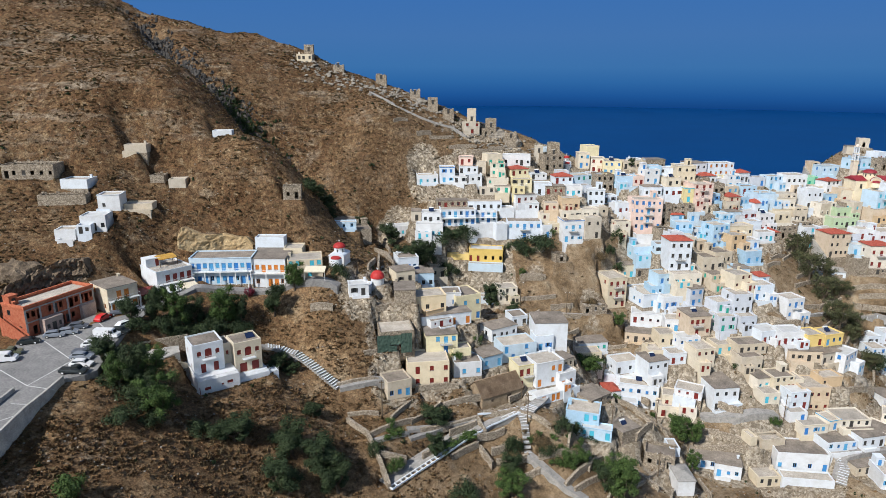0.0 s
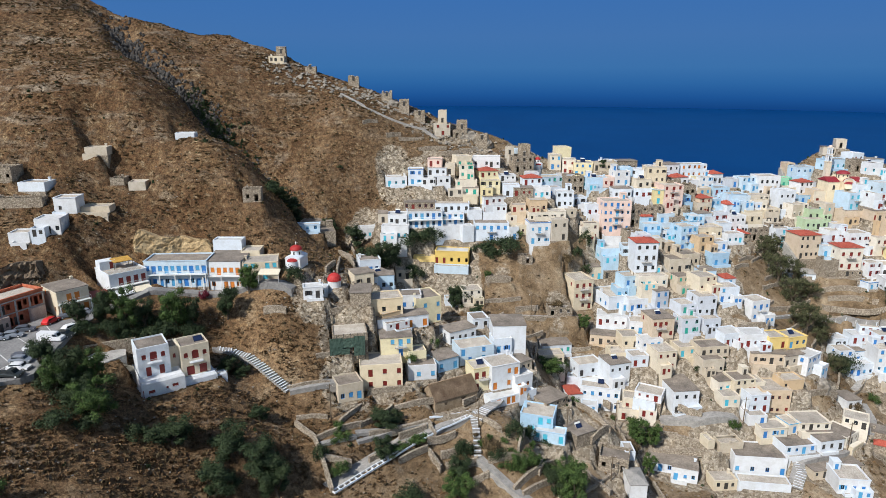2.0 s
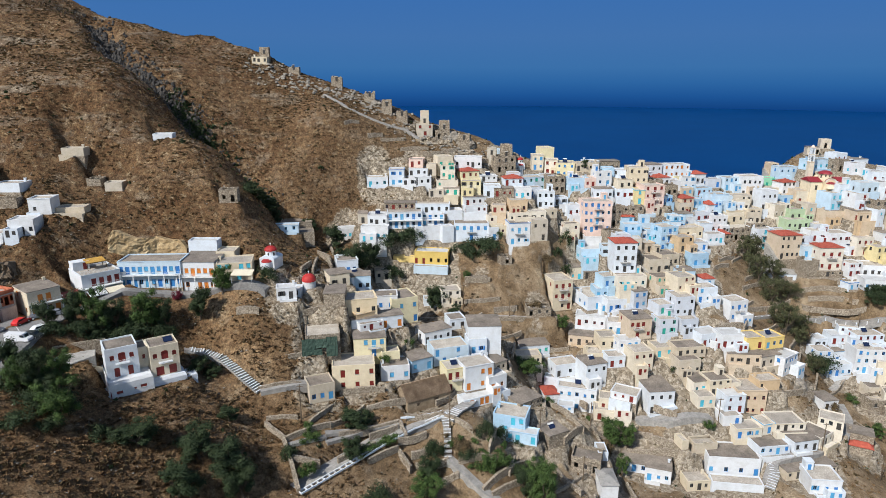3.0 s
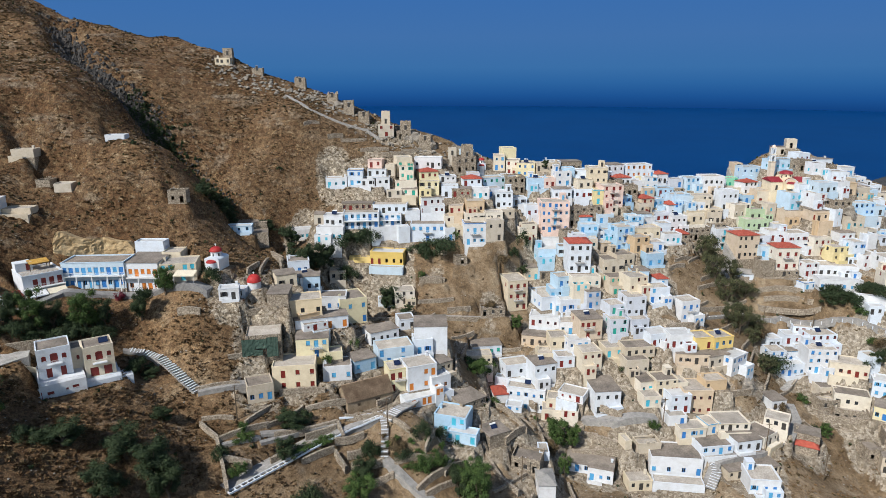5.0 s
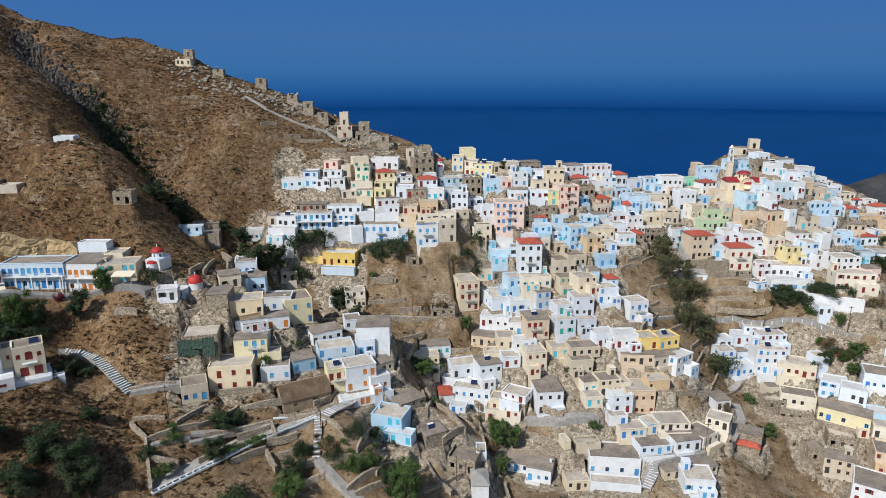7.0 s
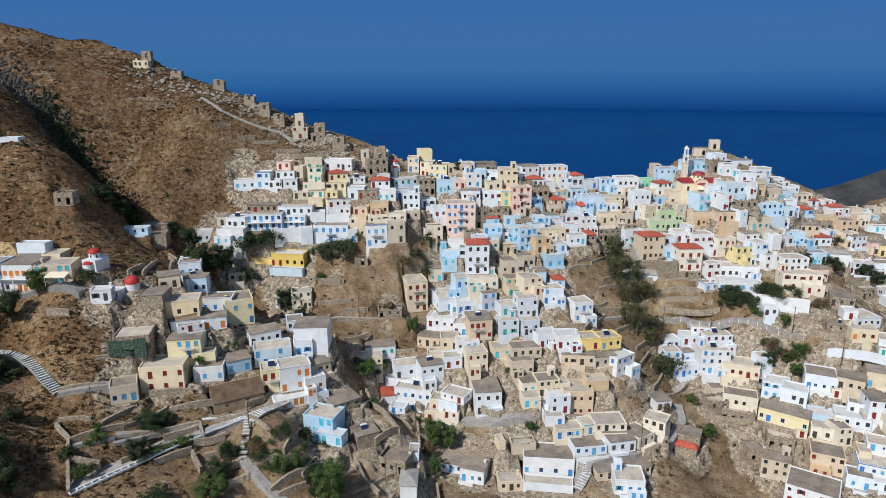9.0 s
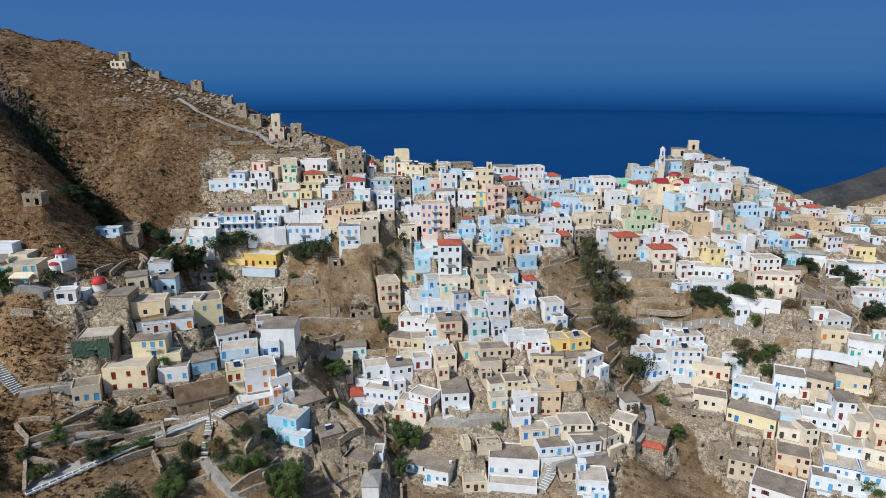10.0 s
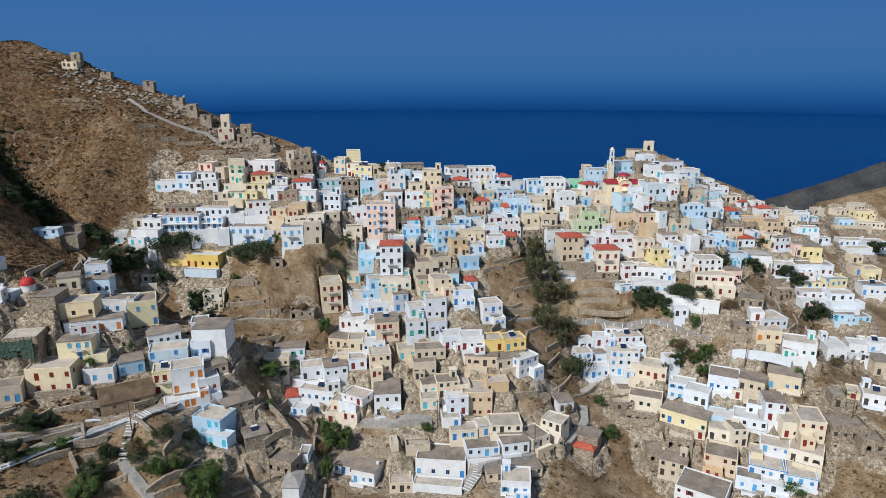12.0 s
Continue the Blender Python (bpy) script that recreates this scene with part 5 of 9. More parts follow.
house(172.2, 186.1, 7, 4.2, 5, 3.4, "white", "none", "sand", z=32.5)
house(109.6, 168.8, 0, 8.6, 8, 7.8, "ochre", "red", "sand", z=26.3)
house(115.3, 170.1, 9, 6.6, 5, 3.1, "ochre", "dark", "sand", z=32.9)
house(117.1, 160.8, 3, 9.1, 7, 2.4, "cream", "dark", "sand", z=25.5)
house(110.9, 159.8, 16, 3.9, 5, 3.1, "cream", "blue", "sand")
house(118.9, 155.9, 12, 7.5, 7, 3.3, "white", "dark", "brown", z=22.3)
house(110.2, 154.5, 8, 9.2, 6, 2.7, "white", "blue", "brown", z=21.8)
house(125.0, 158.4, 33, 6.5, 7, 3.0, "cream", "dark", "brown", z=22.5)
house(131.7, 162.2, -33, 6.3, 6, 2.6, "cream", "dark", "sand", z=25.1)
house(135.9, 173.2, 9, 4.8, 6, 3.0, "white", "dark", "brown")
house(118.1, 151.0, 11, 15.2, 8, 2.5, "beige", "dark", "brown", z=18.0)
house(118.5, 143.2, -6, 7.5, 7, 4.1, "white", "blue", "sand")
house(142.0, 164.0, -28, 6.6, 5, 4.4, "stone", "none", "brown", z=17.4)
house(140.0, 160.2, -28, 6.0, 2.4, 2.6, "stone", "none", "tile", z=17.2)
house(142.1, 166.2, 11, 5.9, 6, 3.0, "stone", "dark", "brown", ruin=True)
house(157.4, 183.4, 0, 5.3, 5, 3.4, "beige", "dark", "brown", z=23.3)
house(162.6, 178.0, -22, 9.8, 6, 4.0, "cream", "dark", "brown")
house(155.3, 178.3, 5, 6.2, 5, 3.1, "stone", "dark", "sand", ruin=True)
house(160.8, 174.9, -16, 9.3, 5, 3.7, "stone", "dark", "sand", ruin=True, z=19.6)
house(174.4, 180.2, -25, 7.6, 6, 5.7, "white", "blue", "white", z=24.6)
house(176.7, 173.6, -32, 7.0, 6, 4.2, "white", "dark", "white", z=27.0)
house(62.2, 177.2, -16, 11.7, 7, 7.5, "white", "blue", "sand", z=22.6)
house(53.5, 177.7, 9, 4.4, 6, 3.1, "white", "dark", "tile")
house(57.4, 170.4, -13, 4.8, 4, 1.9, "white", "blue", "white", z=25.2)
house(59.0, 180.3, -18, 13.0, 3, 3.5, "white", "none", "white")
house(74.6, 169.2, -29, 7.6, 6, 2.3, "white", "red", "sand", z=29.8)
house(71.8, 169.7, -15, 9.5, 5, 3.9, "cream", "red", "sand")
house(70.6, 168.4, -10, 10.4, 5, 3.4, "cream", "red", "sand", z=23.6)
house(83.2, 169.9, 6, 7.7, 10, 6.9, "white", "dark", "brown", z=26.8)
house(95.1, 170.8, 13, 4.2, 6, 3.7, "cream", "turquoise", "brown", z=31.7)
house(100.8, 170.1, 9, 6.7, 6, 4.9, "cream", "dark", "brown")
house(95.7, 165.7, 7, 5.2, 5, 3.2, "cream", "turquoise", "sand")
house(103.5, 165.6, 9, 6.1, 6, 5.5, "white", "red", "white")
house(101.8, 162.2, 6, 5.4, 6, 2.9, "white", "blue", "sand", z=26.3)
house(105.3, 158.7, 6, 7.6, 5, 3.0, "cream", "blue", "sand")
house(104.7, 170.7, 7, 5.3, 6, 3.6, "cream", "red", "sand")
house(49.7, 150.0, 28, 6.3, 6, 3.7, "stone", "none", "brown", z=27.1)
house(58.4, 145.6, -20, 7.5, 6, 4.0, "stone", "dark", "brown", ruin=True, z=22.4)
house(62.9, 149.2, -1, 2.7, 5, 2.4, "white", "dark", "sand", z=23.3)
house(73.6, 153.5, -16, 6.4, 6, 2.5, "white", "blue", "brown", z=17.2)
house(79.3, 151.1, -18, 6.7, 7, 3.9, "white", "blue", "brown", z=16.0)
house(86.2, 154.3, 12, 2.0, 4, 2.5, "cream", "none", "sand", z=23.1)
house(92.6, 155.5, 7, 6.7, 4, 2.9, "beige", "none", "sand", ruin=True)
house(99.4, 153.2, -6, 13.6, 8, 5.2, "white", "blue", "brown", z=17.2, front="c.w.w.d/......", plain=True)
house(98.4, 146.2, -8, 13.0, 4, 2.0, "white", "none", "sand", z=16.0, plain=True)
house(88.4, 148.3, 4, 6.3, 5, 2.9, "cream", "dark", "sand")
house(62.0, 139.1, 0, 4.2, 7, 4.5, "white", "none", "grey_hip")
house(42.7, 157.9, 35, 7.9, 7, 2.3, "stone", "dark", "brown", z=33.9)
house(161.4, 164.0, 0, 4.9, 6, 3.9, "stone", "dark", "brown", ruin=True)
house(165.6, 159.3, -24, 7.5, 6, 5.0, "beige", "dark", "brown")
house(192.7, 288.2, -14, 4.4, 4, 4.0, "beige", "dark", "sand", front=".o.", plain=True)
house(183.3, 281.1, -10, 5.0, 4, 3.2, "beige", "dark", "brown", front="..o", plain=True)
house(214.6, 251.4, 8, 7.5, 6, 3.2, "blue", "blue", "tile")
house(225.6, 261.6, 16, 4.4, 5, 1.6, "white", "dark", "tile", z=68.3)
house(232.4, 264.3, 9, 5.0, 5, 2.0, "white", "dark", "sand")
house(234.5, 259.3, 8, 6.8, 6, 3.3, "white", "dark", "brown")
house(245.6, 265.4, 9, 3.0, 4, 2.4, "beige", "dark", "sand")
house(211.5, 241.5, -7, 9.5, 6, 2.9, "ochre", "dark", "brown")
house(222.2, 247.3, -0, 4.9, 5, 3.9, "stone", "dark", "sand", ruin=True)
house(230.6, 247.3, 7, 7.6, 7, 5.4, "ochre", "dark", "brown")
house(242.1, 256.9, 9, 6.1, 6, 3.7, "ochre", "red", "sand")
house(272.6, 301.9, 9, 3.5, 5, 3.0, "white", "dark", "sand")
house(281.0, 307.2, 9, 7.3, 5, 2.2, "white", "turquoise", "sand")
house(246.8, 251.1, -8, 9.5, 5, 2.5, "white", "turquoise", "sand")
house(221.6, 242.8, 16, 3.4, 5, 2.5, "white", "blue", "sand", z=61.0)
house(216.7, 239.2, -0, 6.5, 6, 3.6, "white", "dark", "tile")
house(208.0, 234.1, 9, 4.7, 5, 2.7, "blue", "blue", "white")
house(225.3, 241.9, 9, 5.1, 5, 3.6, "ochre", "dark", "sand")
house(230.1, 240.2, 15, 7.2, 7, 5.3, "white", "red", "brown", z=56.8)
house(219.1, 231.4, -16, 8.8, 7, 2.5, "white", "blue", "grey_hip", z=55.3)
house(240.7, 235.3, -14, 7.1, 7, 4.2, "yellow", "dark", "brown", z=55.3)
house(236.1, 236.0, -9, 3.4, 5, 4.4, "pink", "dark", "brown")
house(238.5, 229.3, -5, 14.0, 6, 4.4, "white", "red", "brown")
house(244.2, 224.6, 4, 8.4, 6, 3.6, "yellow", "blue", "sand")
house(236.7, 224.5, -12, 9.4, 6, 2.7, "yellow", "blue", "sand", z=46.2)
house(227.9, 228.6, -16, 7.0, 6, 5.0, "white", "red", "sand", z=49.4)
house(331.4, 349.5, 9, 6.6, 6, 4.1, "beige", "dark", "sand")
house(323.7, 351.5, 9, 8.3, 6, 3.0, "cream", "dark", "sand")
house(331.1, 343.5, -0, 9.9, 6, 4.0, "yellow", "dark", "sand")
house(315.5, 332.7, -9, 7.9, 6, 3.9, "ice", "blue", "sand")
house(330.6, 335.1, -9, 12.8, 6, 2.9, "cream", "dark", "sand")
house(312.9, 322.9, -9, 15.5, 4, 2.5, "stone", "none", "sand", ruin=True)
house(288.9, 284.7, -9, 12.3, 6, 3.3, "white", "blue", "sand")
house(294.7, 278.2, -9, 8.6, 6, 4.9, "white", "dark", "sand")
house(268.6, 250.0, 4, 10.4, 5, 2.3, "white", "none", "sand")
house(261.7, 240.1, -0, 4.2, 5, 2.9, "cream", "dark", "sand")
house(257.8, 232.7, -0, 3.9, 5, 3.5, "beige", "blue", "brown")
house(262.0, 231.2, -0, 6.2, 6, 4.4, "yellow", "dark", "sand")
house(258.3, 222.7, -9, 8.7, 6, 4.1, "white", "blue", "brown")
house(231.9, 214.3, -6, 10.2, 6, 3.0, "white", "red", "sand")
house(237.4, 209.1, -5, 7.9, 6, 3.0, "white", "dark", "sand")
house(229.7, 209.4, -4, 9.9, 5, 3.0, "white", "red", "white")
house(237.7, 205.3, -0, 11.6, 4, 2.2, "white", "none", "white")
house(235.0, 203.0, -9, 6.6, 6, 2.8, "ice", "turquoise", "brown")
house(239.6, 202.3, 4, 7.1, 7, 2.7, "ice", "turquoise", "brown")
house(220.6, 215.4, 12, 4.5, 5, 2.5, "stone", "dark", "brown", z=44.8)
house(200.2, 195.0, -25, 7.0, 6, 3.2, "stone", "dark", "brown", z=49.6)
house(199.1, 189.0, -13, 4.0, 5, 2.9, "white", "red", "white")
house(203.3, 189.6, 7, 8.6, 8, 3.3, "grey", "dark", "sand", z=45.1)
house(196.6, 187.5, -25, 8.3, 5, 2.3, "stone", "dark", "brown", z=43.5)
house(200.3, 183.4, -13, 7.4, 6, 3.8, "cream", "orange", "sand")
house(208.7, 180.1, -23, 9.3, 7, 4.6, "white", "green", "sand", z=39.6)
house(223.5, 187.0, -9, 5.8, 9, 4.6, "white", "dark", "white")
house(234.3, 191.5, -18, 5.4, 6, 4.4, "white", "dark", "white")
house(241.7, 193.6, -13, 8.4, 6, 3.6, "white", "blue", "white")
house(238.1, 185.1, -9, 5.3, 7, 4.4, "beige", "dark", "brown")
house(201.8, 173.3, -27, 8.8, 9, 4.8, "cream", "blue", "brown", balcony=True, z=32.3)
house(199.6, 155.3, -15, 6.5, 9, 6.1, "cream", "red", "sand")
house(195.2, 157.0, -10, 4.6, 6, 4.6, "cream", "red", "sand")
house(197.3, 150.3, -33, 8.1, 8, 3.5, "cream", "dark", "sand", z=22.4)
house(192.8, 145.0, -22, 7.6, 8, 2.9, "white", "blue", "sand", z=19.5)
house(207.4, 151.9, -9, 9.2, 8, 3.9, "stone", "dark", "brown", ruin=True)
house(211.0, 147.0, -11, 5.9, 7, 3.7, "stone", "dark", "brown", ruin=True)
house(210.1, 161.2, -16, 3.4, 6, 3.3, "stone", "dark", "brown")
house(216.8, 164.5, -25, 3.2, 6, 1.9, "cream", "red", "sand")
house(222.0, 162.4, -25, 7.1, 7, 3.6, "white", "dark", "sand")
house(185.1, 176.1, -25, 8.5, 8, 4.8, "white", "blue", "brown")
house(191.9, 171.8, -35, 7.2, 6, 3.6, "beige", "dark", "brown", z=31.9)
house(192.7, 166.3, -29, 8.2, 7, 3.6, "white", "dark", "brown", z=26.9)
house(187.5, 172.0, -20, 2.7, 6, 2.6, "cream", "red", "sand")
house(181.0, 166.7, -22, 7.0, 6, 1.6, "blue", "blue", "white")
house(187.9, 163.5, -25, 8.9, 7, 3.0, "white", "dark", "white")
house(193.6, 163.1, -13, 5.2, 7, 5.6, "white", "red", "brown", z=27.8)
house(179.9, 161.5, -25, 8.0, 6, 3.6, "cream", "dark", "sand")
house(182.1, 159.4, 5, 4.3, 6, 5.2, "cream", "dark", "brown", z=21.8)
house(173.9, 163.8, -16, 2.8, 5, 2.5, "cream", "red", "sand")
house(168.7, 164.2, -22, 7.3, 6, 4.0, "stone", "dark", "sand", ruin=True)
house(176.8, 155.1, -25, 8.4, 9, 5.5, "ochre", "red", "brown")
house(171.4, 168.0, -36, 13.2, 6, 4.0, "yellow", "blue", "brown", front="wd.w..w", z=22.6, plain=True)
house(168.7, 145.9, -34, 12.3, 10, 5.6, "white", "red", "brown")
house(186.1, 148.4, -25, 9.0, 7, 3.0, "white", "blue", "sand", z=19.4)
house(190.2, 153.3, -26, 7.3, 6, 2.3, "white", "blue", "sand", z=23.1)
house(184.8, 152.2, -22, 3.1, 5, 4.0, "cream", "dark", "sand")
house(180.4, 146.1, -25, 6.2, 5, 3.7, "white", "blue", "brown")
house(185.6, 143.8, -23, 7.5, 5, 2.2, "white", "dark", "white")
house(-3.6, 168.4, 14, 10.6, 7, 4.6, "peach", "dark", "sand", front="w.w.w", plain=True)
house(1.8, 166.9, 18, 14.6, 5, 3.4, "white", "orange", "brown", front=".w..d.d", plain=True)
house(1.8, 181.7, 6, 10.0, 6, 4.4, "white", "blue", "brown", front=".c.c.cc", plain=True)
house(224.4, 260.8, -0, 3.8, 4, 2.4, "white", "dark", "tile")
house(232.3, 258.1, 6, 5.5, 5, 3.9, "white", "red", "tile")
house(223.9, 250.4, 3, 9.1, 5, 3.8, "ochre", "dark", "sand")
house(242.3, 260.7, 6, 5.3, 5, 3.9, "beige", "dark", "sand")
house(242.0, 255.3, 5, 5.2, 5, 4.1, "cream", "dark", "sand")
house(275.0, 303.4, -0, 5.5, 5, 3.9, "white", "blue", "sand")
house(301.4, 335.5, -0, 5.5, 5, 3.3, "beige", "dark", "sand")
house(280.9, 301.3, -0, 8.2, 4, 2.2, "stone", "dark", "sand")
house(316.1, 326.7, -5, 18.7, 4, 3.3, "beige", "none", "sand")
house(251.4, 246.6, 4, 5.7, 4, 2.4, "white", "dark", "sand")
house(228.1, 241.3, 9, 6.2, 6, 5.0, "cream", "dark", "sand")
house(189.0, 223.4, -0, 3.7, 5, 4.8, "white", "none", "white")
house(198.1, 207.7, 6, 5.9, 5, 4.2, "pink", "dark", "brown")
house(222.5, 216.8, -0, 6.1, 4, 2.9, "stone", "dark", "sand")
house(225.0, 229.1, -0, 5.9, 5, 4.3, "white", "red", "sand")
house(95.8, 231.2, 9, 6.2, 5, 3.6, "ice", "blue", "sand")
house(99.7, 230.6, 9, 5.7, 5, 3.6, "stone", "dark", "brown")
house(104.6, 228.9, 8, 6.1, 5, 4.2, "white", "blue", "sand")
house(111.0, 234.1, 9, 5.6, 5, 4.1, "ice", "blue", "brown")
house(113.1, 240.1, 9, 5.5, 5, 3.7, "beige", "dark", "brown")
house(98.5, 234.3, 5, 5.6, 5, 3.3, "beige", "red", "brown")
house(71.8, 241.8, 9, 7.9, 5, 4.6, "ice", "turquoise", "sand")
house(49.3, 220.1, 7, 7.2, 5, 3.9, "cream", "dark", "brown")
house(54.1, 222.7, 5, 6.1, 5, 3.4, "cream", "dark", "sand")
house(67.2, 225.7, 9, 5.8, 4, 6.1, "cream", "red", "brown")
house(89.7, 241.5, 9, 6.1, 5, 3.7, "cream", "dark", "sand")
house(96.7, 247.5, 9, 6.9, 6, 3.7, "white", "dark", "sand")
house(76.8, 249.6, 9, 9.3, 5, 3.3, "beige", "dark", "sand")
house(130.3, 246.7, 5, 7.2, 5, 4.1, "ice", "blue", "brown")
house(137.0, 245.8, 5, 6.7, 5, 4.6, "cream", "dark", "sand")
house(133.5, 242.1, 4, 6.7, 5, 4.6, "cream", "dark", "sand")
house(141.0, 242.4, 5, 5.6, 5, 4.6, "beige", "dark", "sand")
house(141.8, 239.7, 7, 7.2, 4, 2.9, "stone", "dark", "brown")
house(148.3, 248.6, 7, 4.4, 5, 4.2, "white", "dark", "sand")
house(149.9, 242.3, 16, 4.5, 5, 4.7, "beige", "dark", "sand", z=68.8)
house(164.3, 250.0, 3, 10.1, 6, 4.6, "ochre", "dark", "sand")
house(162.2, 243.7, 4, 7.8, 5, 4.1, "stone", "dark", "brown")
house(176.2, 229.9, 7, 7.5, 5, 3.1, "ochre", "dark", "sand")
house(211.1, 267.6, 6, 6.1, 5, 3.2, "white", "blue", "sand")
house(216.0, 264.9, 5, 6.8, 5, 3.2, "white", "dark", "sand")
house(200.2, 248.4, 6, 5.7, 5, 3.5, "ice", "blue", "brown")
house(220.5, 262.2, 5, 6.5, 5, 3.2, "cream", "dark", "brown")
house(-30.9, 203.6, 9, 7.9, 4, 2.6, "ice", "blue", "white")
house(-4.8, 184.1, 9, 6.7, 5, 4.6, "ice", "dark", "brown")


# The old core is packed: small houses, storerooms and ruins fill the gaps between the larger ones.
fill = random.Random(23)
stand = [(q[0], q[1], 0.5 * max(q[3], q[4])) for q in PLOTS] + [(170.9, 248.0, 9.0), (166.8, 252.0, 2.0), (51.4, 253.1, 3.0)]
added = 0
for _ in range(9000):
    px, py = fill.uniform(44, 212), fill.uniform(204, 262)
    crest_y = float(np.interp(px, [q[0] for q in CREST], [q[1] for q in CREST]))
    in_gully = abs(px - (137 - (py - 205) * 0.1)) < 13 and py < 236
    if in_gully or py > crest_y - 3 or (px < 66 and py < 226) or (py < 222 and px > 112) or (px > 182 and py < 228):
        continue
    size = fill.uniform(4.6, 6.8)
    if any(math.hypot(px - hx, py - hy) < hr + 0.36 * size for hx, hy, hr in stand):
        continue
    tone = fill.choice(("white", "white", "white", "ice", "ice", "ice", "blue", "grey", "grey", "cream", "beige", "stone"))
    colour = fill.choice(("blue", "blue", "dark", "red", "turquoise")) if tone != "stone" else "dark"
    house(round(px, 1), round(py, 1), fill.uniform(-4, 16), round(size, 1), 5, round(fill.uniform(3.0, 4.6), 1), tone, colour, fill.choice(("sand", "sand", "brown", "white")), ruin=tone == "stone")
    stand.append((px, py, 0.5 * size))
    added += 1
    if added >= 70:
        break


# ---- windmills, chapels, church ----
def thing(name, x, y, z, yaw, label, category, group=""):
    top = new(name)
    top.matrix_world = Matrix.Translation((x, y, z)) @ Matrix.Rotation(radians(yaw), 4, "Z")
    return tagged(top, label, category, group)


def horseshoe(bm, w, low, high, ragged=0.0, rng=None):
    """A tower wall of horseshoe plan: flat front towards -y, round back, hollow at the top."""
    outline = [(-w / 2, -w * 0.45), (w / 2, -w * 0.45)] + [(w / 2 * math.cos(a), w * 0.1 + w * 0.5 * math.sin(a)) for a in np.linspace(0.0, math.pi, 11)]
    inner = [(px * 0.72, py * 0.72) for px, py in outline]
    tops = [high - (rng.random() * ragged if ragged else 0) for _ in outline]
    base = [bm.verts.new((px * 1.06, py * 1.06, low)) for px, py in outline]
    rim = [bm.verts.new((px, py, t)) for (px, py), t in zip(outline, tops)]
    lip = [bm.verts.new((px, py, t)) for (px, py), t in zip(inner, tops)]
    pit = [bm.verts.new((px, py, high - 1.6 - ragged)) for px, py in inner]
    n = len(outline)
    for k in range(n):
        j = (k + 1) % n
        bm.faces.new((base[k], base[j], rim[j], rim[k]))
        bm.faces.new((rim[k], rim[j], lip[j], lip[k]))
        bm.faces.new((lip[k], lip[j], pit[j], pit[k]))
    bm.faces.new(pit)


def windmill(x, y, w, h, yaw=0, ruined=False, wall="stone"):
    z = float(ground(x, y))
    word = "ruined roofless" if ruined else "old sail-less"
    top = thing("windmill", x, y, z, yaw, f"{word} horseshoe stone windmill tower on the ridge", "windmill", "ridge windmills")
    rng = random.Random(int(x * 13 + y))
    bm = bmesh.new()
    horseshoe(bm, w, -2.5, h, 1.2 if ruined else 0.25, rng)
    part("tower", bm, WALLS[wall][0], top)
    # A flat dark panel stands in for the shaded door recess.
    bm = bmesh.new()
    box(bm, -0.42, 0.42, -w * 0.49, -w * 0.47, h * 0.42, h * 0.42 + 1.7)
    part("doorway", bm, TRIMS["dark"][0], top)
    bm = bmesh.new()
    box(bm, -0.6, 0.6, -w * 0.52, -w * 0.47, h * 0.42 + 1.72, h * 0.42 + 1.95)
    part("lintel", bm, CONCRETE, top)
    return top


def dome(bm, radius, z, segments=18, rings=6, squash=1.0):
    last = None
    for k in range(rings + 1):
        a = k / rings * math.pi / 2
        if k == rings:
            tip = bm.verts.new((0, 0, z + radius * squash))
            for j in range(segments):
                bm.faces.new((last[j], last[(j + 1) % segments], tip))
            break
        ring_v = [bm.verts.new((radius * math.cos(a) * math.cos(t), radius * math.cos(a) * math.sin(t), z + radius * squash * math.sin(a))) for t in np.linspace(0, 2 * math.pi, segments, endpoint=False)]
        if last:
            for j in range(segments):
                bm.faces.new((last[j], last[(j + 1) % segments], ring_v[(j + 1) % segments], ring_v[j]))
        last = ring_v


def drum(bm, radius, z0, z1, segments=18, arc=(0, 2 * math.pi), cx=0.0, cy=0.0, cap=True):
    full = abs(arc[1] - arc[0] - 2 * math.pi) < 1e-6
    ts = np.linspace(arc[0], arc[1], segments + (0 if full else 1), endpoint=not full)
    lo = [bm.verts.new((cx + radius * math.cos(t), cy + radius * math.sin(t), z0)) for t in ts]
    hi = [bm.verts.new((cx + radius * math.cos(t), cy + radius * math.sin(t), z1)) for t in ts]
    n = len(lo)
    for k in range(n if full else n - 1):
        j = (k + 1) % n
        bm.faces.new((lo[k], lo[j], hi[j], hi[k]))
    if cap:
        bm.faces.new(hi)


def barrel(bm, x0, x1, y0, y1, z, rise, steps=8, along="x", thick=0.12):
    """A vaulted roof between two eaves."""
    rows = []
    for k in range(steps + 1):
        a = math.pi * k / steps
        s, up = -math.cos(a), math.sin(a) * rise
        if along == "x":
            yy = (y0 + y1) / 2 + s * (y1 - y0) / 2
            rows.append((bm.verts.new((x0, yy, z + up)), bm.verts.new((x1, yy, z + up))))
        else:
            xx = (x0 + x1) / 2 + s * (x1 - x0) / 2
            rows.append((bm.verts.new((xx, y0, z + up)), bm.verts.new((xx, y1, z + up))))
    for a, b in zip(rows, rows[1:]):
        bm.faces.new((a[0], a[1], b[1], b[0]))
    bm.faces.new([r[0] for r in rows])
    bm.faces.new([r[1] for r in reversed(rows)])


DOME_RED = speckled("red_dome_paint", (0.36, 0.022, 0.022), (0.50, 0.045, 0.04), 1.4, 0.6)


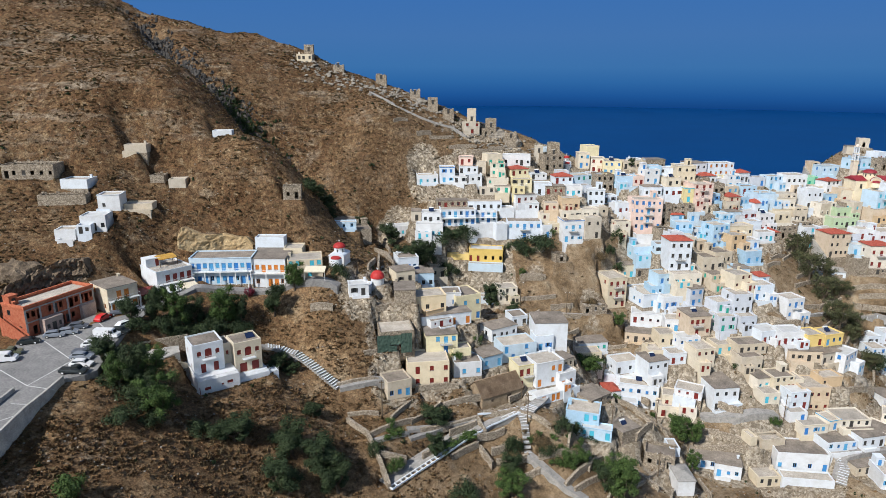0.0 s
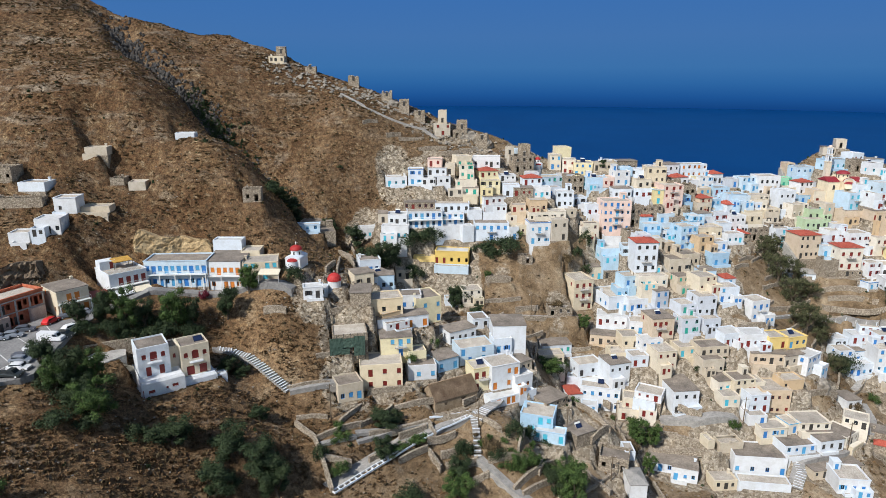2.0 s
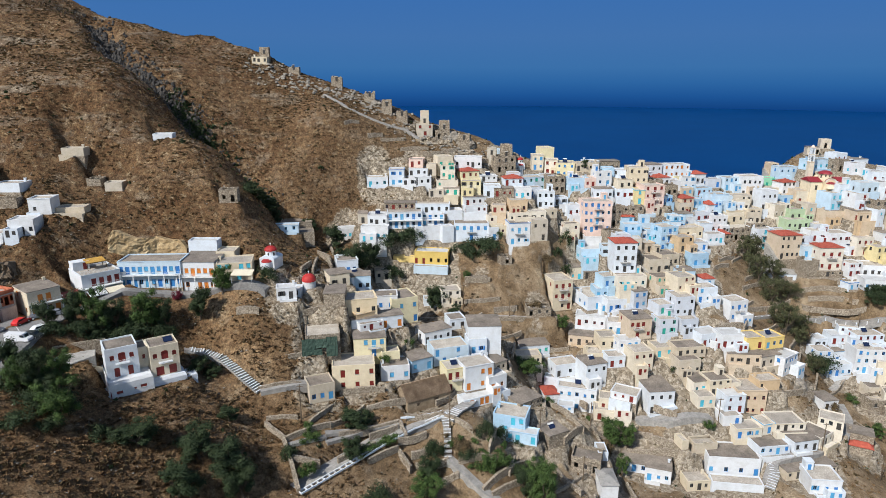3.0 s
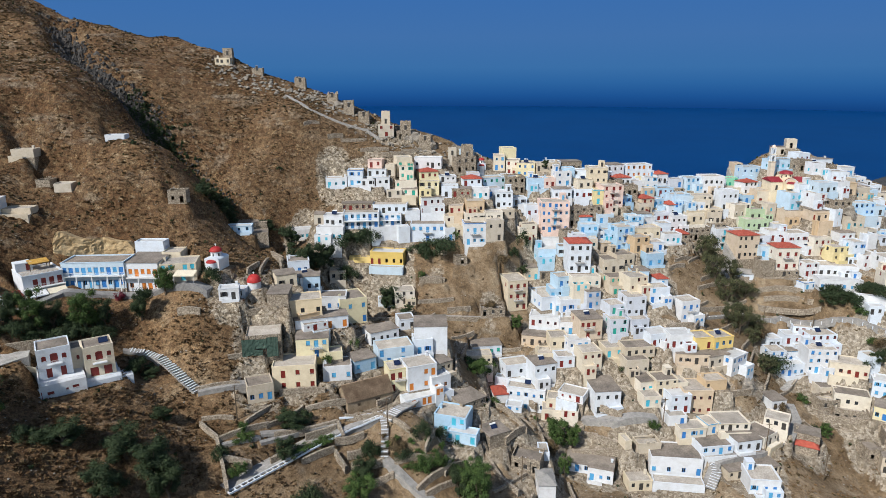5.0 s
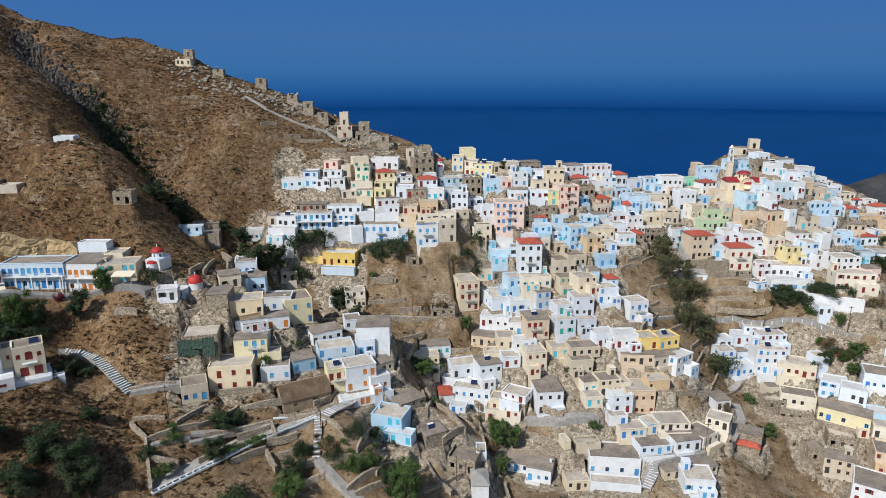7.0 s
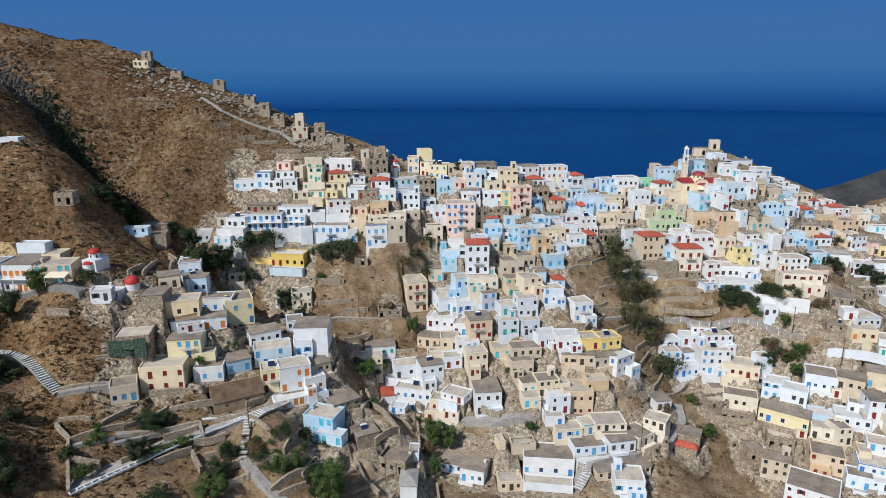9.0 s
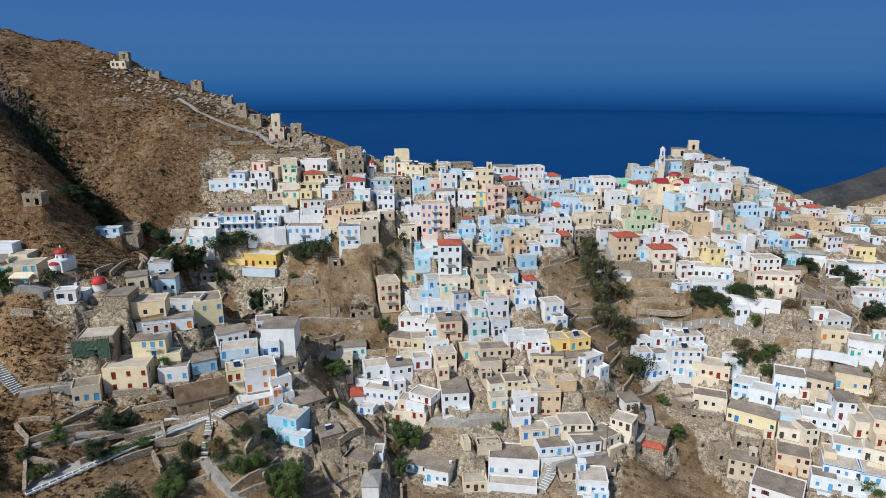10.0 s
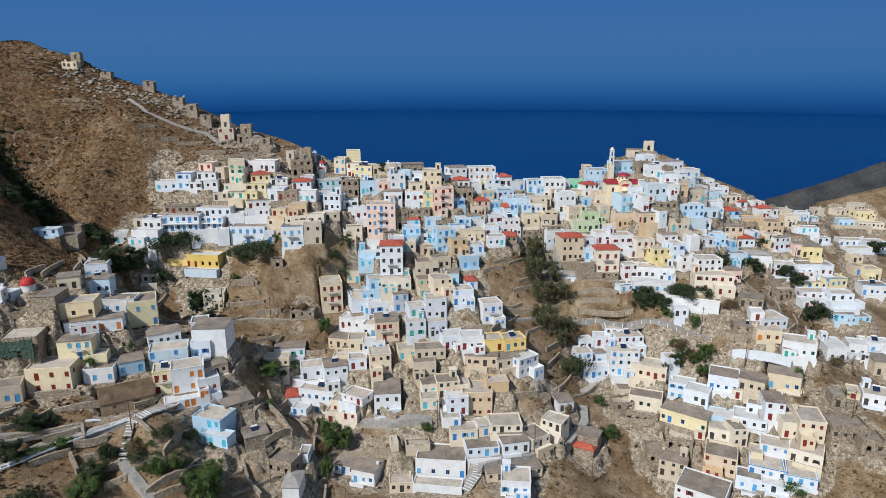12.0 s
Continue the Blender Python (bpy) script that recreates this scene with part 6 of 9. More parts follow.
def chapel(x, y, yaw, scale, label, with_drum=True):
    z = float(ground(x, y)) - 0.2
    PLOTS.append((x, y, radians(yaw), 5 * scale, 7.5 * scale, z + 0.3))
    top = thing("chapel", x, y, z, yaw, label, "chapel", "chapels")
    bm = bmesh.new()
    box(bm, -2.2 * scale, 2.2 * scale, -2.6 * scale, 2.6 * scale, -3.0, 3.0 * scale)
    part("wall", bm, WALLS["white"][0], top)
    bm = bmesh.new()
    drum(bm, 1.5 * scale, -3.0, 2.4 * scale, 12, (math.pi, 2 * math.pi), 0, -2.6 * scale)
    apse = part("apse", bm, WALLS["white"][0], top)
    bm = bmesh.new()
    dome(bm, 1.55 * scale, 2.4 * scale, 16, 4, 0.5)
    for v in bm.verts:
        v.co.y -= 2.6 * scale
    part("half_dome", bm, DOME_RED, apse, "red half dome")
    bm = bmesh.new()
    barrel(bm, -2.3 * scale, 2.3 * scale, -2.7 * scale, 2.7 * scale, 3.0 * scale, 0.8 * scale, 8, "y")
    part("vault", bm, WALLS["white"][0] if with_drum else ROOFS["tile"][0], top)
    if with_drum:
        bm = bmesh.new()
        drum(bm, 1.5 * scale, 2.9 * scale, 5.0 * scale)
        tambour = part("drum", bm, WALLS["white"][0], top)
        for k in range(6):
            a = k * math.pi / 3 - math.pi / 2
            slit = new("window", shared(("slit", scale), lambda b: box(b, -0.2, 0.2, -0.03, 0.03, 0, 0.9 * scale), TRIMS["dark"][0]))
            slit.parent = tambour
            slit.matrix_local = Matrix.Rotation(a + math.pi / 2, 4, "Z") @ Matrix.Translation((0, -1.5 * scale, 3.7 * scale))
        bm = bmesh.new()
        dome(bm, 1.75 * scale, 5.0 * scale, 18, 6, 0.75)
        part("dome", bm, DOME_RED, top, "red dome")
        bm = bmesh.new()
        box(bm, -0.05, 0.05, -0.05, 0.05, 6.25 * scale, 6.25 * scale + 1.0)
        box(bm, -0.28, 0.28, -0.04, 0.04, 6.25 * scale + 0.6, 6.25 * scale + 0.7)
        part("cross", bm, RAIL, top)
    return top


def church(x, y, z, yaw):
    """The main church: cream cross-in-square body, curved gable, red roofs, drum and dome."""
    top = thing("church", x, y, z, yaw, "cream domed church with dark red roofs and curved gable", "church")
    top.scale = (0.86, 0.86, 0.86)
    cream, red = WALLS["peach"][0], painted("dark_red_roof_paint", (0.26, 0.022, 0.03), 0.6)
    bm = bmesh.new()
    box(bm, -8, 8, -4, 5, -9, 3.2)
    part("wall", bm, cream, top)
    bm = bmesh.new()
    box(bm, -2.9, 2.9, -5.5, -4.003, -9, 3.4)
    barrel(bm, -2.9, 2.9, -5.5, 5.2, 3.4, 1.9, 12, "y")
    gable = part("gable", bm, cream, top)
    for k, r in enumerate((2.9, 2.3)):
        bm = bmesh.new()
        steps = 12
        for j in range(steps):
            a, b = math.pi * j / steps, math.pi * (j + 1) / steps
            pts = [(rr * math.cos(t), -5.62, 3.4 + rr * 0.66 * math.sin(t)) for rr, t in ((r, a), (r, b), (r - 0.25, b), (r - 0.25, a))]
            quad(bm, pts)
            quad(bm, [(p[0], -5.5, p[2]) for p in (pts[0], pts[1])] + [pts[1], pts[0]])
        part("gable_moulding", bm, WALLS["white"][0] if k else red, gable)
    bm = bmesh.new()
    drum(bm, 1.9, 0.5, 2.6, 12, (math.pi, 2 * math.pi), 0, -5.5)
    apse = part("apse", bm, cream, top)
    bm = bmesh.new()
    dome(bm, 2.05, 2.6, 16, 4, 0.45)
    for v in bm.verts:
        v.co.y -= 5.5
    part("half_dome", bm, red, apse)
    for x0, x1 in ((-8.3, -2.95), (2.95, 8.3)):
        bm = bmesh.new()
        for pts in (((x0, -4.3, 3.2), (x1, -4.3, 3.2), (x1, 0.5, 5.0), (x0, 0.5, 5.0)), ((x1, 5.3, 3.2), (x0, 5.3, 3.2), (x0, 0.5, 5.0), (x1, 0.5, 5.0)),
                    ((x0, -4.3, 3.2), (x0, 0.5, 5.0), (x0, 5.3, 3.2)), ((x1, -4.3, 3.2), (x1, 5.3, 3.2), (x1, 0.5, 5.0))):
            quad(bm, pts)
        part("roof", bm, red, top, "dark red pitched roof")
    bm = bmesh.new()
    drum(bm, 2.6, 3.6, 6.4, 8)
    tambour = part("drum", bm, cream, top)
    for k in range(8):
        slit = new("window", shared(("church_slit",), lambda b: box(b, -0.3, 0.3, -0.03, 0.05, 0, 1.4), TRIMS["dark"][0]))
        slit.parent = tambour
        slit.matrix_local = Matrix.Rotation(k * math.pi / 4 + math.pi / 8, 4, "Z") @ Matrix.Translation((0, -2.42, 4.6))
    bm = bmesh.new()
    dome(bm, 3.1, 6.4, 8, 3, 0.5)
    part("dome", bm, red, top, "dark red eight-sided dome")
    for k in (-5.4, 5.4):
        bm = bmesh.new()
        box(bm, k - 0.5, k + 0.5, -4.03, -4.004, -0.4, 1.6)
        part("window", bm, TRIMS["dark"][0], top)
    bm = bmesh.new()
    box(bm, -0.07, 0.07, -0.07, 0.07, 7.8, 9.4)
    box(bm, -0.5, 0.5, -0.05, 0.05, 8.8, 8.95)
    part("cross", bm, RAIL, top)


def belfry(x, y, z):
    top = thing("bell_tower", x, y, z, 0, "slim white and cream bell tower with open arches", "bell tower")
    top.scale = (0.72, 0.72, 1.0)
    for k, (half, low, high) in enumerate(((1.35, -8, 5.0), (1.2, 5.3, 8.0), (1.0, 8.3, 10.6))):
        bm = bmesh.new()
        if k == 0:
            box(bm, -half, half, -half, half, low, high)
        else:
            for sx in (-1, 1):
                for sy in (-1, 1):
                    box(bm, sx * half - 0.25 * (sx > 0) * 2 + 0.0, sx * half + 0.5 * (sx < 0), sy * half - 0.5 * (sy > 0), sy * half + 0.5 * (sy < 0), low, high - 0.5)
            box(bm, -half, half, -half, half, high - 0.5, high)
        part("stage", bm, WALLS["white" if k else "cream"][0], top)
        bm = bmesh.new()
        box(bm, -half - 0.18, half + 0.18, -half - 0.18, half + 0.18, high + 0.003, high + 0.3)
        part("cornice", bm, WALLS["cream"][0], top)
    bm = bmesh.new()
    dome(bm, 1.0, 10.9, 12, 5, 0.9)
    part("dome", bm, WALLS["pink"][0], top)
    bm = bmesh.new()
    bmesh.ops.create_cone(bm, cap_ends=True, segments=12, radius1=0.45, radius2=0.2, depth=0.7, matrix=Matrix.Translation((0, 0, 6.6)))
    part("bell", bm, IRON, top)


windmill(-54.0, 277.9, 3.8, 5.0)
windmill(-41.7, 276.8, 4.4, 2.6, ruined=True)
windmill(-23.9, 275.9, 4.4, 4.0, ruined=True)
windmill(-9.5, 269.2, 4.2, 3.8, ruined=True)
windmill(-2.2, 264.3, 4.0, 4.6)
windmill(4.1, 261.6, 4.3, 3.4, ruined=True)
windmill(13.3, 257.1, 3.4, 8.5, wall="beige")
windmill(21.1, 257.9, 4.2, 6.0)
windmill(28.9, 255.3, 4.4, 4.6, ruined=True)
windmill(39.7, 250.9, 3.2, 5.0, wall="beige")
windmill(45.5, 251.8, 4.6, 8.0)
chapel(-27.6, 171.3, -12, 1.0, "white chapel with red dome and round apse")
PLOTS.append((-16.9, 169.2, 0.0, 4.2, 4.2, 64.0))
round_chapel = thing("chapel", -16.9, 169.2, 63.9, 0, "small round white chapel under a red dome", "chapel", "chapels")
bm = bmesh.new()
drum(bm, 1.85, -3.0, 1.7, 20)
part("wall", bm, WALLS["white"][0], round_chapel)
bm = bmesh.new()
dome(bm, 2.0, 1.7, 20, 6, 1.05)
part("dome", bm, DOME_RED, round_chapel, "red dome")
bm = bmesh.new()
box(bm, -0.05, 0.05, -0.05, 0.05, 3.75, 4.6)
box(bm, -0.25, 0.25, -0.04, 0.04, 4.25, 4.34)
part("cross", bm, RAIL, round_chapel)
chapel(51.4, 253.1, 0, 0.75, "small white chapel with red dome on the ridge")
church(170.9, 248.0, 78.9, -2)
belfry(166.8, 252.0, 83.4)



# ---- rocks ----
ROCK = speckled("grey_limestone", (0.16, 0.14, 0.115), (0.42, 0.38, 0.32), 0.5, bump=0.9, deep=0.25)
BROWN_ROCK = speckled("brown_slope_rock", (0.075, 0.055, 0.038), (0.27, 0.205, 0.14), 0.45, bump=1.0, deep=0.4)
CUT_ROCK = speckled("cut_ochre_rock", (0.46, 0.31, 0.15), (0.72, 0.54, 0.31), 0.45, bump=0.7, deep=0.3)


def boulder(x, y, w, d, h, seed, material=None, sink=0.3):
    rng = random.Random(seed)
    bm = bmesh.new()
    bmesh.ops.create_icosphere(bm, subdivisions=3, radius=1.0)
    off = Vector((seed * 3.7, seed * 1.3, 0))
    for v in bm.verts:
        k = 1 + 0.45 * noise.noise(v.co * 1.4 + off) + 0.25 * noise.noise(v.co * 3.5 + off)
        v.co = Vector((v.co.x * w / 2 * k, v.co.y * d / 2 * k, v.co.z * h * k))
    ob = part("boulder", bm, material or ROCK)
    ob.location = (x, y, float(ground(x, y)) - sink * h)
    ob.rotation_euler.z = rng.uniform(0, 6)
    return tagged(ob, "grey weathered limestone outcrop on the slope", "rock", "outcrops")


def cliff(points, high, material, label, lean=0.25, rough=1.0):
    """A cut rock face along a line, uneven, with its back in the hill."""
    bm = bmesh.new()
    cols = []
    legs = sum(math.dist(a, b) for a, b in zip(points, points[1:]))
    n = int(legs / 0.6)
    for k in range(n + 1):
        s = k / n * (len(points) - 1)
        i = min(int(s), len(points) - 2)
        a, b = points[i], points[i + 1]
        px, py = a[0] + (b[0] - a[0]) * (s - i), a[1] + (b[1] - a[1]) * (s - i)
        z = float(ground(px, py))
        h = high * (0.9 + 0.2 * noise.noise(Vector((px * 0.12, py * 0.12, 1)))) * min(1, 9 * k / n + 0.35, 9 * (n - k) / n + 0.35)
        col = []
        for j in range(13):
            up = j / 12
            q = Vector((px * 0.5, py * 0.5, up * high * 0.6))
            out = rough * (0.6 * noise.noise(q) + 0.6 * noise.noise(q * 2.1) + 0.45 * noise.noise(q * 4.3))
            col.append(bm.verts.new((px + out * 0.4, py + lean * up * h - out, z - 1.0 + up * (h + 1.0))))
        col.append(bm.verts.new((px, py + lean * h + 3, z + h - 0.6)))
        cols.append(col)
    for a, b in zip(cols, cols[1:]):
        for j in range(13):
            bm.faces.new((a[j], b[j], b[j + 1], a[j + 1]))
    ob = part("cliff", bm, material)
    return tagged(ob, label, "rock face", kind="structure")


cliff([(-71.6, 168.6), (-67.0, 171.4), (-61.3, 175.2), (-53.3, 176.5)], 5.6, CUT_ROCK, "cut ochre rock face behind the terrace houses", 0.1, 0.45)
cliff([(-101.1, 129.9), (-98.9, 136.6), (-96.5, 143.7), (-92.9, 149.4), (-88.0, 153.2)], 6.0, BROWN_ROCK, "rough brown rock face above the car park", 0.35, 1.7)
for n, (rx, ry, rw, rh) in enumerate(((183.9, 270.5, 14, 4.5), (189.9, 273.8, 9, 3.5), (194.6, 271.0, 9, 3.5), (180.4, 271.2, 8, 3.0), (184.5, 229.4, 9, 3.0), 
                                      (127.6, 173.1, 6, 2.5), (-7.1, 267.6, 6, 1.6), (23.8, 257.5, 8, 3.0), (29.5, 256.1, 8, 3.5), 
                                      (-102.7, 148.2, 10, 4.0))):
    boulder(rx, ry, rw, rw * 0.7, rh, n + 3, BROWN_ROCK if rx < -50 else None)


# ---- roads, paths, walls ----
ASPHALT = speckled("pale_worn_paving", (0.22, 0.215, 0.21), (0.34, 0.33, 0.315), 0.25, bump=0.2, deep=0.02)
PAVING = speckled("grey_path_stone", (0.26, 0.25, 0.235), (0.44, 0.42, 0.39), 0.8, bump=0.4, deep=0.04)
LINE = painted("white_road_paint", (0.62, 0.61, 0.58), 0.8)


def along(points, step):
    """Even steps along a line of several legs, with the direction at each."""
    out = []
    for (ax, ay), (bx, by) in zip(points, points[1:]):
        n = max(1, round(math.dist((ax, ay), (bx, by)) / step))
        for k in range(n):
            out.append((ax + (bx - ax) * k / n, ay + (by - ay) * k / n, math.atan2(by - ay, bx - ax)))
    out.append((*points[-1], out[-1][2]))
    return out


PATHS = []


def ribbon(name, points, width, material, label, category, kind="structure", over=0.15, thick=2.5, z=None, base=None, level=(0.0, 0.0)):
    """A path or road laid over the land, with thickness."""
    bm = bmesh.new()
    rows = []
    cut = []
    PATHS.append((tuple(points), width / 2, cut))
    for px, py, a in along(points, 1.0):
        nx, ny = -math.sin(a) * width / 2, math.cos(a) * width / 2
        h = z if z is not None else float(ground(px + level[0], py + level[1])) + over
        cut.append((px, py, h))
        rows.append([bm.verts.new((px + sx * nx, py + sx * ny, h - dz)) for sx, dz in ((1, thick), (1, 0), (-1, 0), (-1, thick))])
    for a, b in zip(rows, rows[1:]):
        for j in range(3):
            bm.faces.new((a[j], b[j], b[j + 1], a[j + 1]))
    bm.faces.new(rows[0])
    bm.faces.new(list(reversed(rows[-1])))
    return tagged(part(name, bm, material, base), label, category, kind=kind)


def wall_run(points, high, thick, material, label, name="stone_wall", category="wall", sink=1.0, kind=""):
    """A free-standing or retaining wall that follows the land, with an uneven top."""
    bm = bmesh.new()
    rows = []
    for k, (px, py, a) in enumerate(along(points, 0.8)):
        nx, ny = -math.sin(a) * thick / 2, math.cos(a) * thick / 2
        z = float(ground(px, py))
        top = z + high + 0.14 * noise.noise(Vector((px * 1.7, py * 1.7, 4)))
        rows.append([bm.verts.new((px + sx * nx, py + sx * ny, h)) for sx, h in ((1, z - sink), (1, top), (-1, top), (-1, z - sink))])
    for a, b in zip(rows, rows[1:]):
        for j in range(3):
            bm.faces.new((a[j], b[j], b[j + 1], a[j + 1]))
    bm.faces.new(rows[0])
    bm.faces.new(list(reversed(rows[-1])))
    return tagged(part(name, bm, material), label, category, kind=kind)


def stairs(points, width, label):
    """Broad stone steps: each tread is a slab with a whitewashed nosing."""
    flight = thing("stairway", points[0][0], points[0][1], float(ground(*points[0])), 0, label, "stairs")
    base = flight.matrix_world.inverted()
    steps = along(points, 0.75)
    PATHS.append((tuple(points), width / 2, [(px, py, float(ground(px, py))) for px, py, a in steps]))
    for k, (px, py, a) in enumerate(steps[:-1]):
        z = float(ground(px, py)) + 0.16
        tread = new("step", shared(("step", width), lambda b: box(b, -0.06, 0.80, -width / 2, width / 2, -0.5, 0.0), PAVING))
        tread.parent = flight
        tread.matrix_local = base @ Matrix.Translation((px, py, z)) @ Matrix.Rotation(a, 4, "Z")
        edge = new("nosing", shared(("nosing", width), lambda b: box(b, -0.10, 0.18, -width / 2, width / 2, 0.003, 0.03), WALLS["white"][0]))
        edge.parent = tread
    return flight


def paved_area(outline, z, material, name, label):
    """The levelled car park with its skirt wall."""
    bm = bmesh.new()
    hi = [bm.verts.new((px, py, z)) for px, py in outline]
    lo = [bm.verts.new((px, py, z - 5)) for px, py in outline]
    bm.faces.new(hi)
    for k in range(len(hi)):
        j = (k + 1) % len(hi)
        bm.faces.new((lo[k], lo[j], hi[j], hi[k]))
    bmesh.ops.recalc_face_normals(bm, faces=bm.faces)
    return tagged(part(name, bm, material), label, "road", kind="structure")


CAR_PARK = 64.45
road_edge = [(-70.5, 97.6), (-70.4, 102.3), (-70.6, 109.1), (-67.6, 111.0), (-66.3, 113.2)]
paved_area([(-66.8, 72.1), (-70.4, 83.4), *road_edge, (-69.4, 126.8), (-70.1, 135.5), (-70.4, 144.9), (-73.5, 149.6), (-77.9, 145.6), (-82.5, 142.5), (-85.4, 134.7), (-89.3, 127.6), (-91.0, 116.9), (-94.4, 102.9)],
           CAR_PARK, ASPHALT, "road", "pale worn asphalt road and car park")
for ax, ay, bx, by in ((-75.8, 106.6, -73.6, 117.0), (-85.1, 113.1, -75.8, 106.6), (-75.8, 106.6, -70.0, 105.1), (-85.6, 127.7, -73.0, 117.0), (-81.7, 131.5, -73.1, 124.7), (-74.4, 99.9, -71.3, 99.7), (-80.7, 140.0, -74.4, 133.1), (-72.6, 94.2, -70.9, 96.1)):
    bm = bmesh.new()
    a = math.atan2(by - ay, bx - ax)
    nx, ny = -math.sin(a) * 0.09, math.cos(a) * 0.09
    quad(bm, ((ax + nx, ay + ny, CAR_PARK + 0.006), (ax - nx, ay - ny, CAR_PARK + 0.006), (bx - nx, by - ny, CAR_PARK + 0.006), (bx + nx, by + ny, CAR_PARK + 0.006)))
    tagged(part("road_line", bm, LINE), "thin worn white line painted on the paving", "road marking", kind="structure")


def parapet(points, z, high, thick, material, label):
    bm = bmesh.new()
    for (ax, ay), (bx, by) in zip(points, points[1:]):
        a = math.atan2(by - ay, bx - ax)
        nx, ny = -math.sin(a) * thick / 2, math.cos(a) * thick / 2
        v = [bm.verts.new((px + s * nx, py + s * ny, h)) for h in (z - 4.0, z + high) for px, py in ((ax, ay), (bx, by)) for s in (1, -1)]
        for f in ((0, 1, 5, 4), (2, 6, 7, 3), (0, 4, 6, 2), (1, 3, 7, 5), (4, 5, 7, 6)):
            bm.faces.new([v[k] for k in f])
    return tagged(part("road_wall", bm, material), label, "wall", kind="structure")


parapet([(-68.6, 79.8), *road_edge[:3]], CAR_PARK, 0.75, 0.4, CONCRETE, "low concrete wall along the road edge")
parapet([(-76.3, 94.2), (-76.8, 104.4)], CAR_PARK, 0.8, 0.4, CONCRETE, "short concrete wall beside the road")
PLOTS.append((-63.4, 132.2, radians(20), 7.4, 5.6, 59.2))
paved_area([(-67.0, 130.6), (-61.6, 128.4), (-58.6, 133.0), (-60.2, 136.4), (-66.2, 134.4)], 59.35, CONCRETE, "yard", "pale concrete yard behind the twin house")
parapet([(-68.4, 133.6), (-63.0, 136.6), (-58.8, 138.6)], 60.9, 0.35, 0.5, DRY_STONE, "low dry stone wall above the yard")
ribbon("street", [(-71.5, 147.2), (-63.3, 157.1), (-53.8, 161.4), (-39.0, 163.2), (-26.4, 161.1)], 3.2, ASPHALT, "narrow grey street past the terrace houses", "street")
ribbon("path", [(-44.4, 147.3), (-41.5, 148.6), (-37.5, 148.2), (-35.1, 146.8)], 1.6, PAVING, "pale footpath leading from the twin house", "path")
ribbon("path", [(-11.4, 119.6), (-6.4, 125.0), (-1.0, 130.4), (3.0, 134.6), (6.6, 138.2), (10.2, 141.2)], 3.9, PAVING, "sloping grey paved path between terraces", "path", level=(1.6, -1.6), over=0.25)
ribbon("path", [(9.4, 138.2), (13.3, 141.0), (18.0, 143.0), (22.4, 144.8)], 1.8, PAVING, "sloping grey paved path between terraces", "path", over=0.25)
ribbon("path", [(-27.4, 262.8), (-16.7, 254.8), (-7.9, 255.0), (5.6, 255.7), (11.3, 252.4)], 1.3, PAVING, "narrow mule track along the ridge slope", "path")
stairs([(22.0, 134.8), (21.9, 137.4), (21.7, 140.5), (20.9, 144.2)], 1.8, "long flight of stone steps with white nosings")
stairs([(22.2, 142.3), (25.7, 147.1), (28.5, 153.2)], 3.0, "short flight of whitewashed steps beside a house")
ribbon("path", [(22.2, 134.7), (26.5, 131.5), (30.7, 128.5), (35.1, 126.5)], 2.2, PAVING, "pale stone footpath below the steps", "path")
stairs([(-24.1, 141.1), (-27.8, 143.0), (-31.8, 145.7), (-35.7, 148.1), (-40.1, 148.8), (-43.4, 148.0)], 2.6, "curving whitewashed stairway up the slope")
ribbon("path", [(-24.1, 141.1), (-18.8, 143.0), (-13.4, 145.7)], 2.6, PAVING, "grey paved path between the houses", "path")
ribbon("path", [(27.1, 191.9), (36.0, 195.5), (47.2, 197.4), (58.7, 200.4)], 1.4, PAVING, "level earthen path across the slope", "path", thick=0.8)
wall_run([(27.2, 190.5), (36.1, 194.6), (47.2, 196.7), (59.1, 199.8)], 1.0, 0.5, DRY_STONE, "low dry-stone wall along the path")
ribbon("path", [(117.9, 195.6), (139.1, 205.4), (152.4, 204.5), (166.3, 198.5), (175.8, 192.4), (184.9, 186.9)], 1.5, PAVING, "stony footpath across the gully", "path", thick=3.0)
wall_run([(143.2, 205.8), (152.3, 204.1), (166.2, 198.1), (175.6, 191.9), (184.6, 186.3)], 0.6, 0.4, DRY_STONE, "low stone wall along the footpath")
ribbon("path", [(143.5, 181.6), (151.0, 188.1), (157.0, 187.7)], 2.0, PAVING, "curved stone path round the houses", "path")
ribbon("path", [(106.1, 144.9), (109.9, 149.8), (122.7, 153.2), (134.8, 160.3), (141.8, 169.2), (142.8, 175.9)], 2.6, PAVING, "grey lane curving between the houses", "path")
stairs([(105.6, 142.6), (108.6, 146.4), (109.0, 149.2), (107.2, 152.0)], 2.4, "worn stone steps between white houses")
ribbon("path", [(76.4, 164.3), (85.2, 160.1), (96.5, 160.7)], 3.0, PAVING, "pale stone yard below the white house", "path")
def fence_posts(points, gap, label):
    """A row of short whitewashed posts beside a path."""
    for px, py, a in along(points, gap):
        bm = bmesh.new()
        box(bm, -0.14, 0.14, -0.14, 0.14, -0.6, 0.62)
        box(bm, -0.18, 0.18, -0.18, 0.18, 0.62, 0.72)
        post = tagged(part("fence_post", bm, WALLS["white"][0]), label, "post", "path posts")
        post.location = (px, py, float(ground(px, py)))


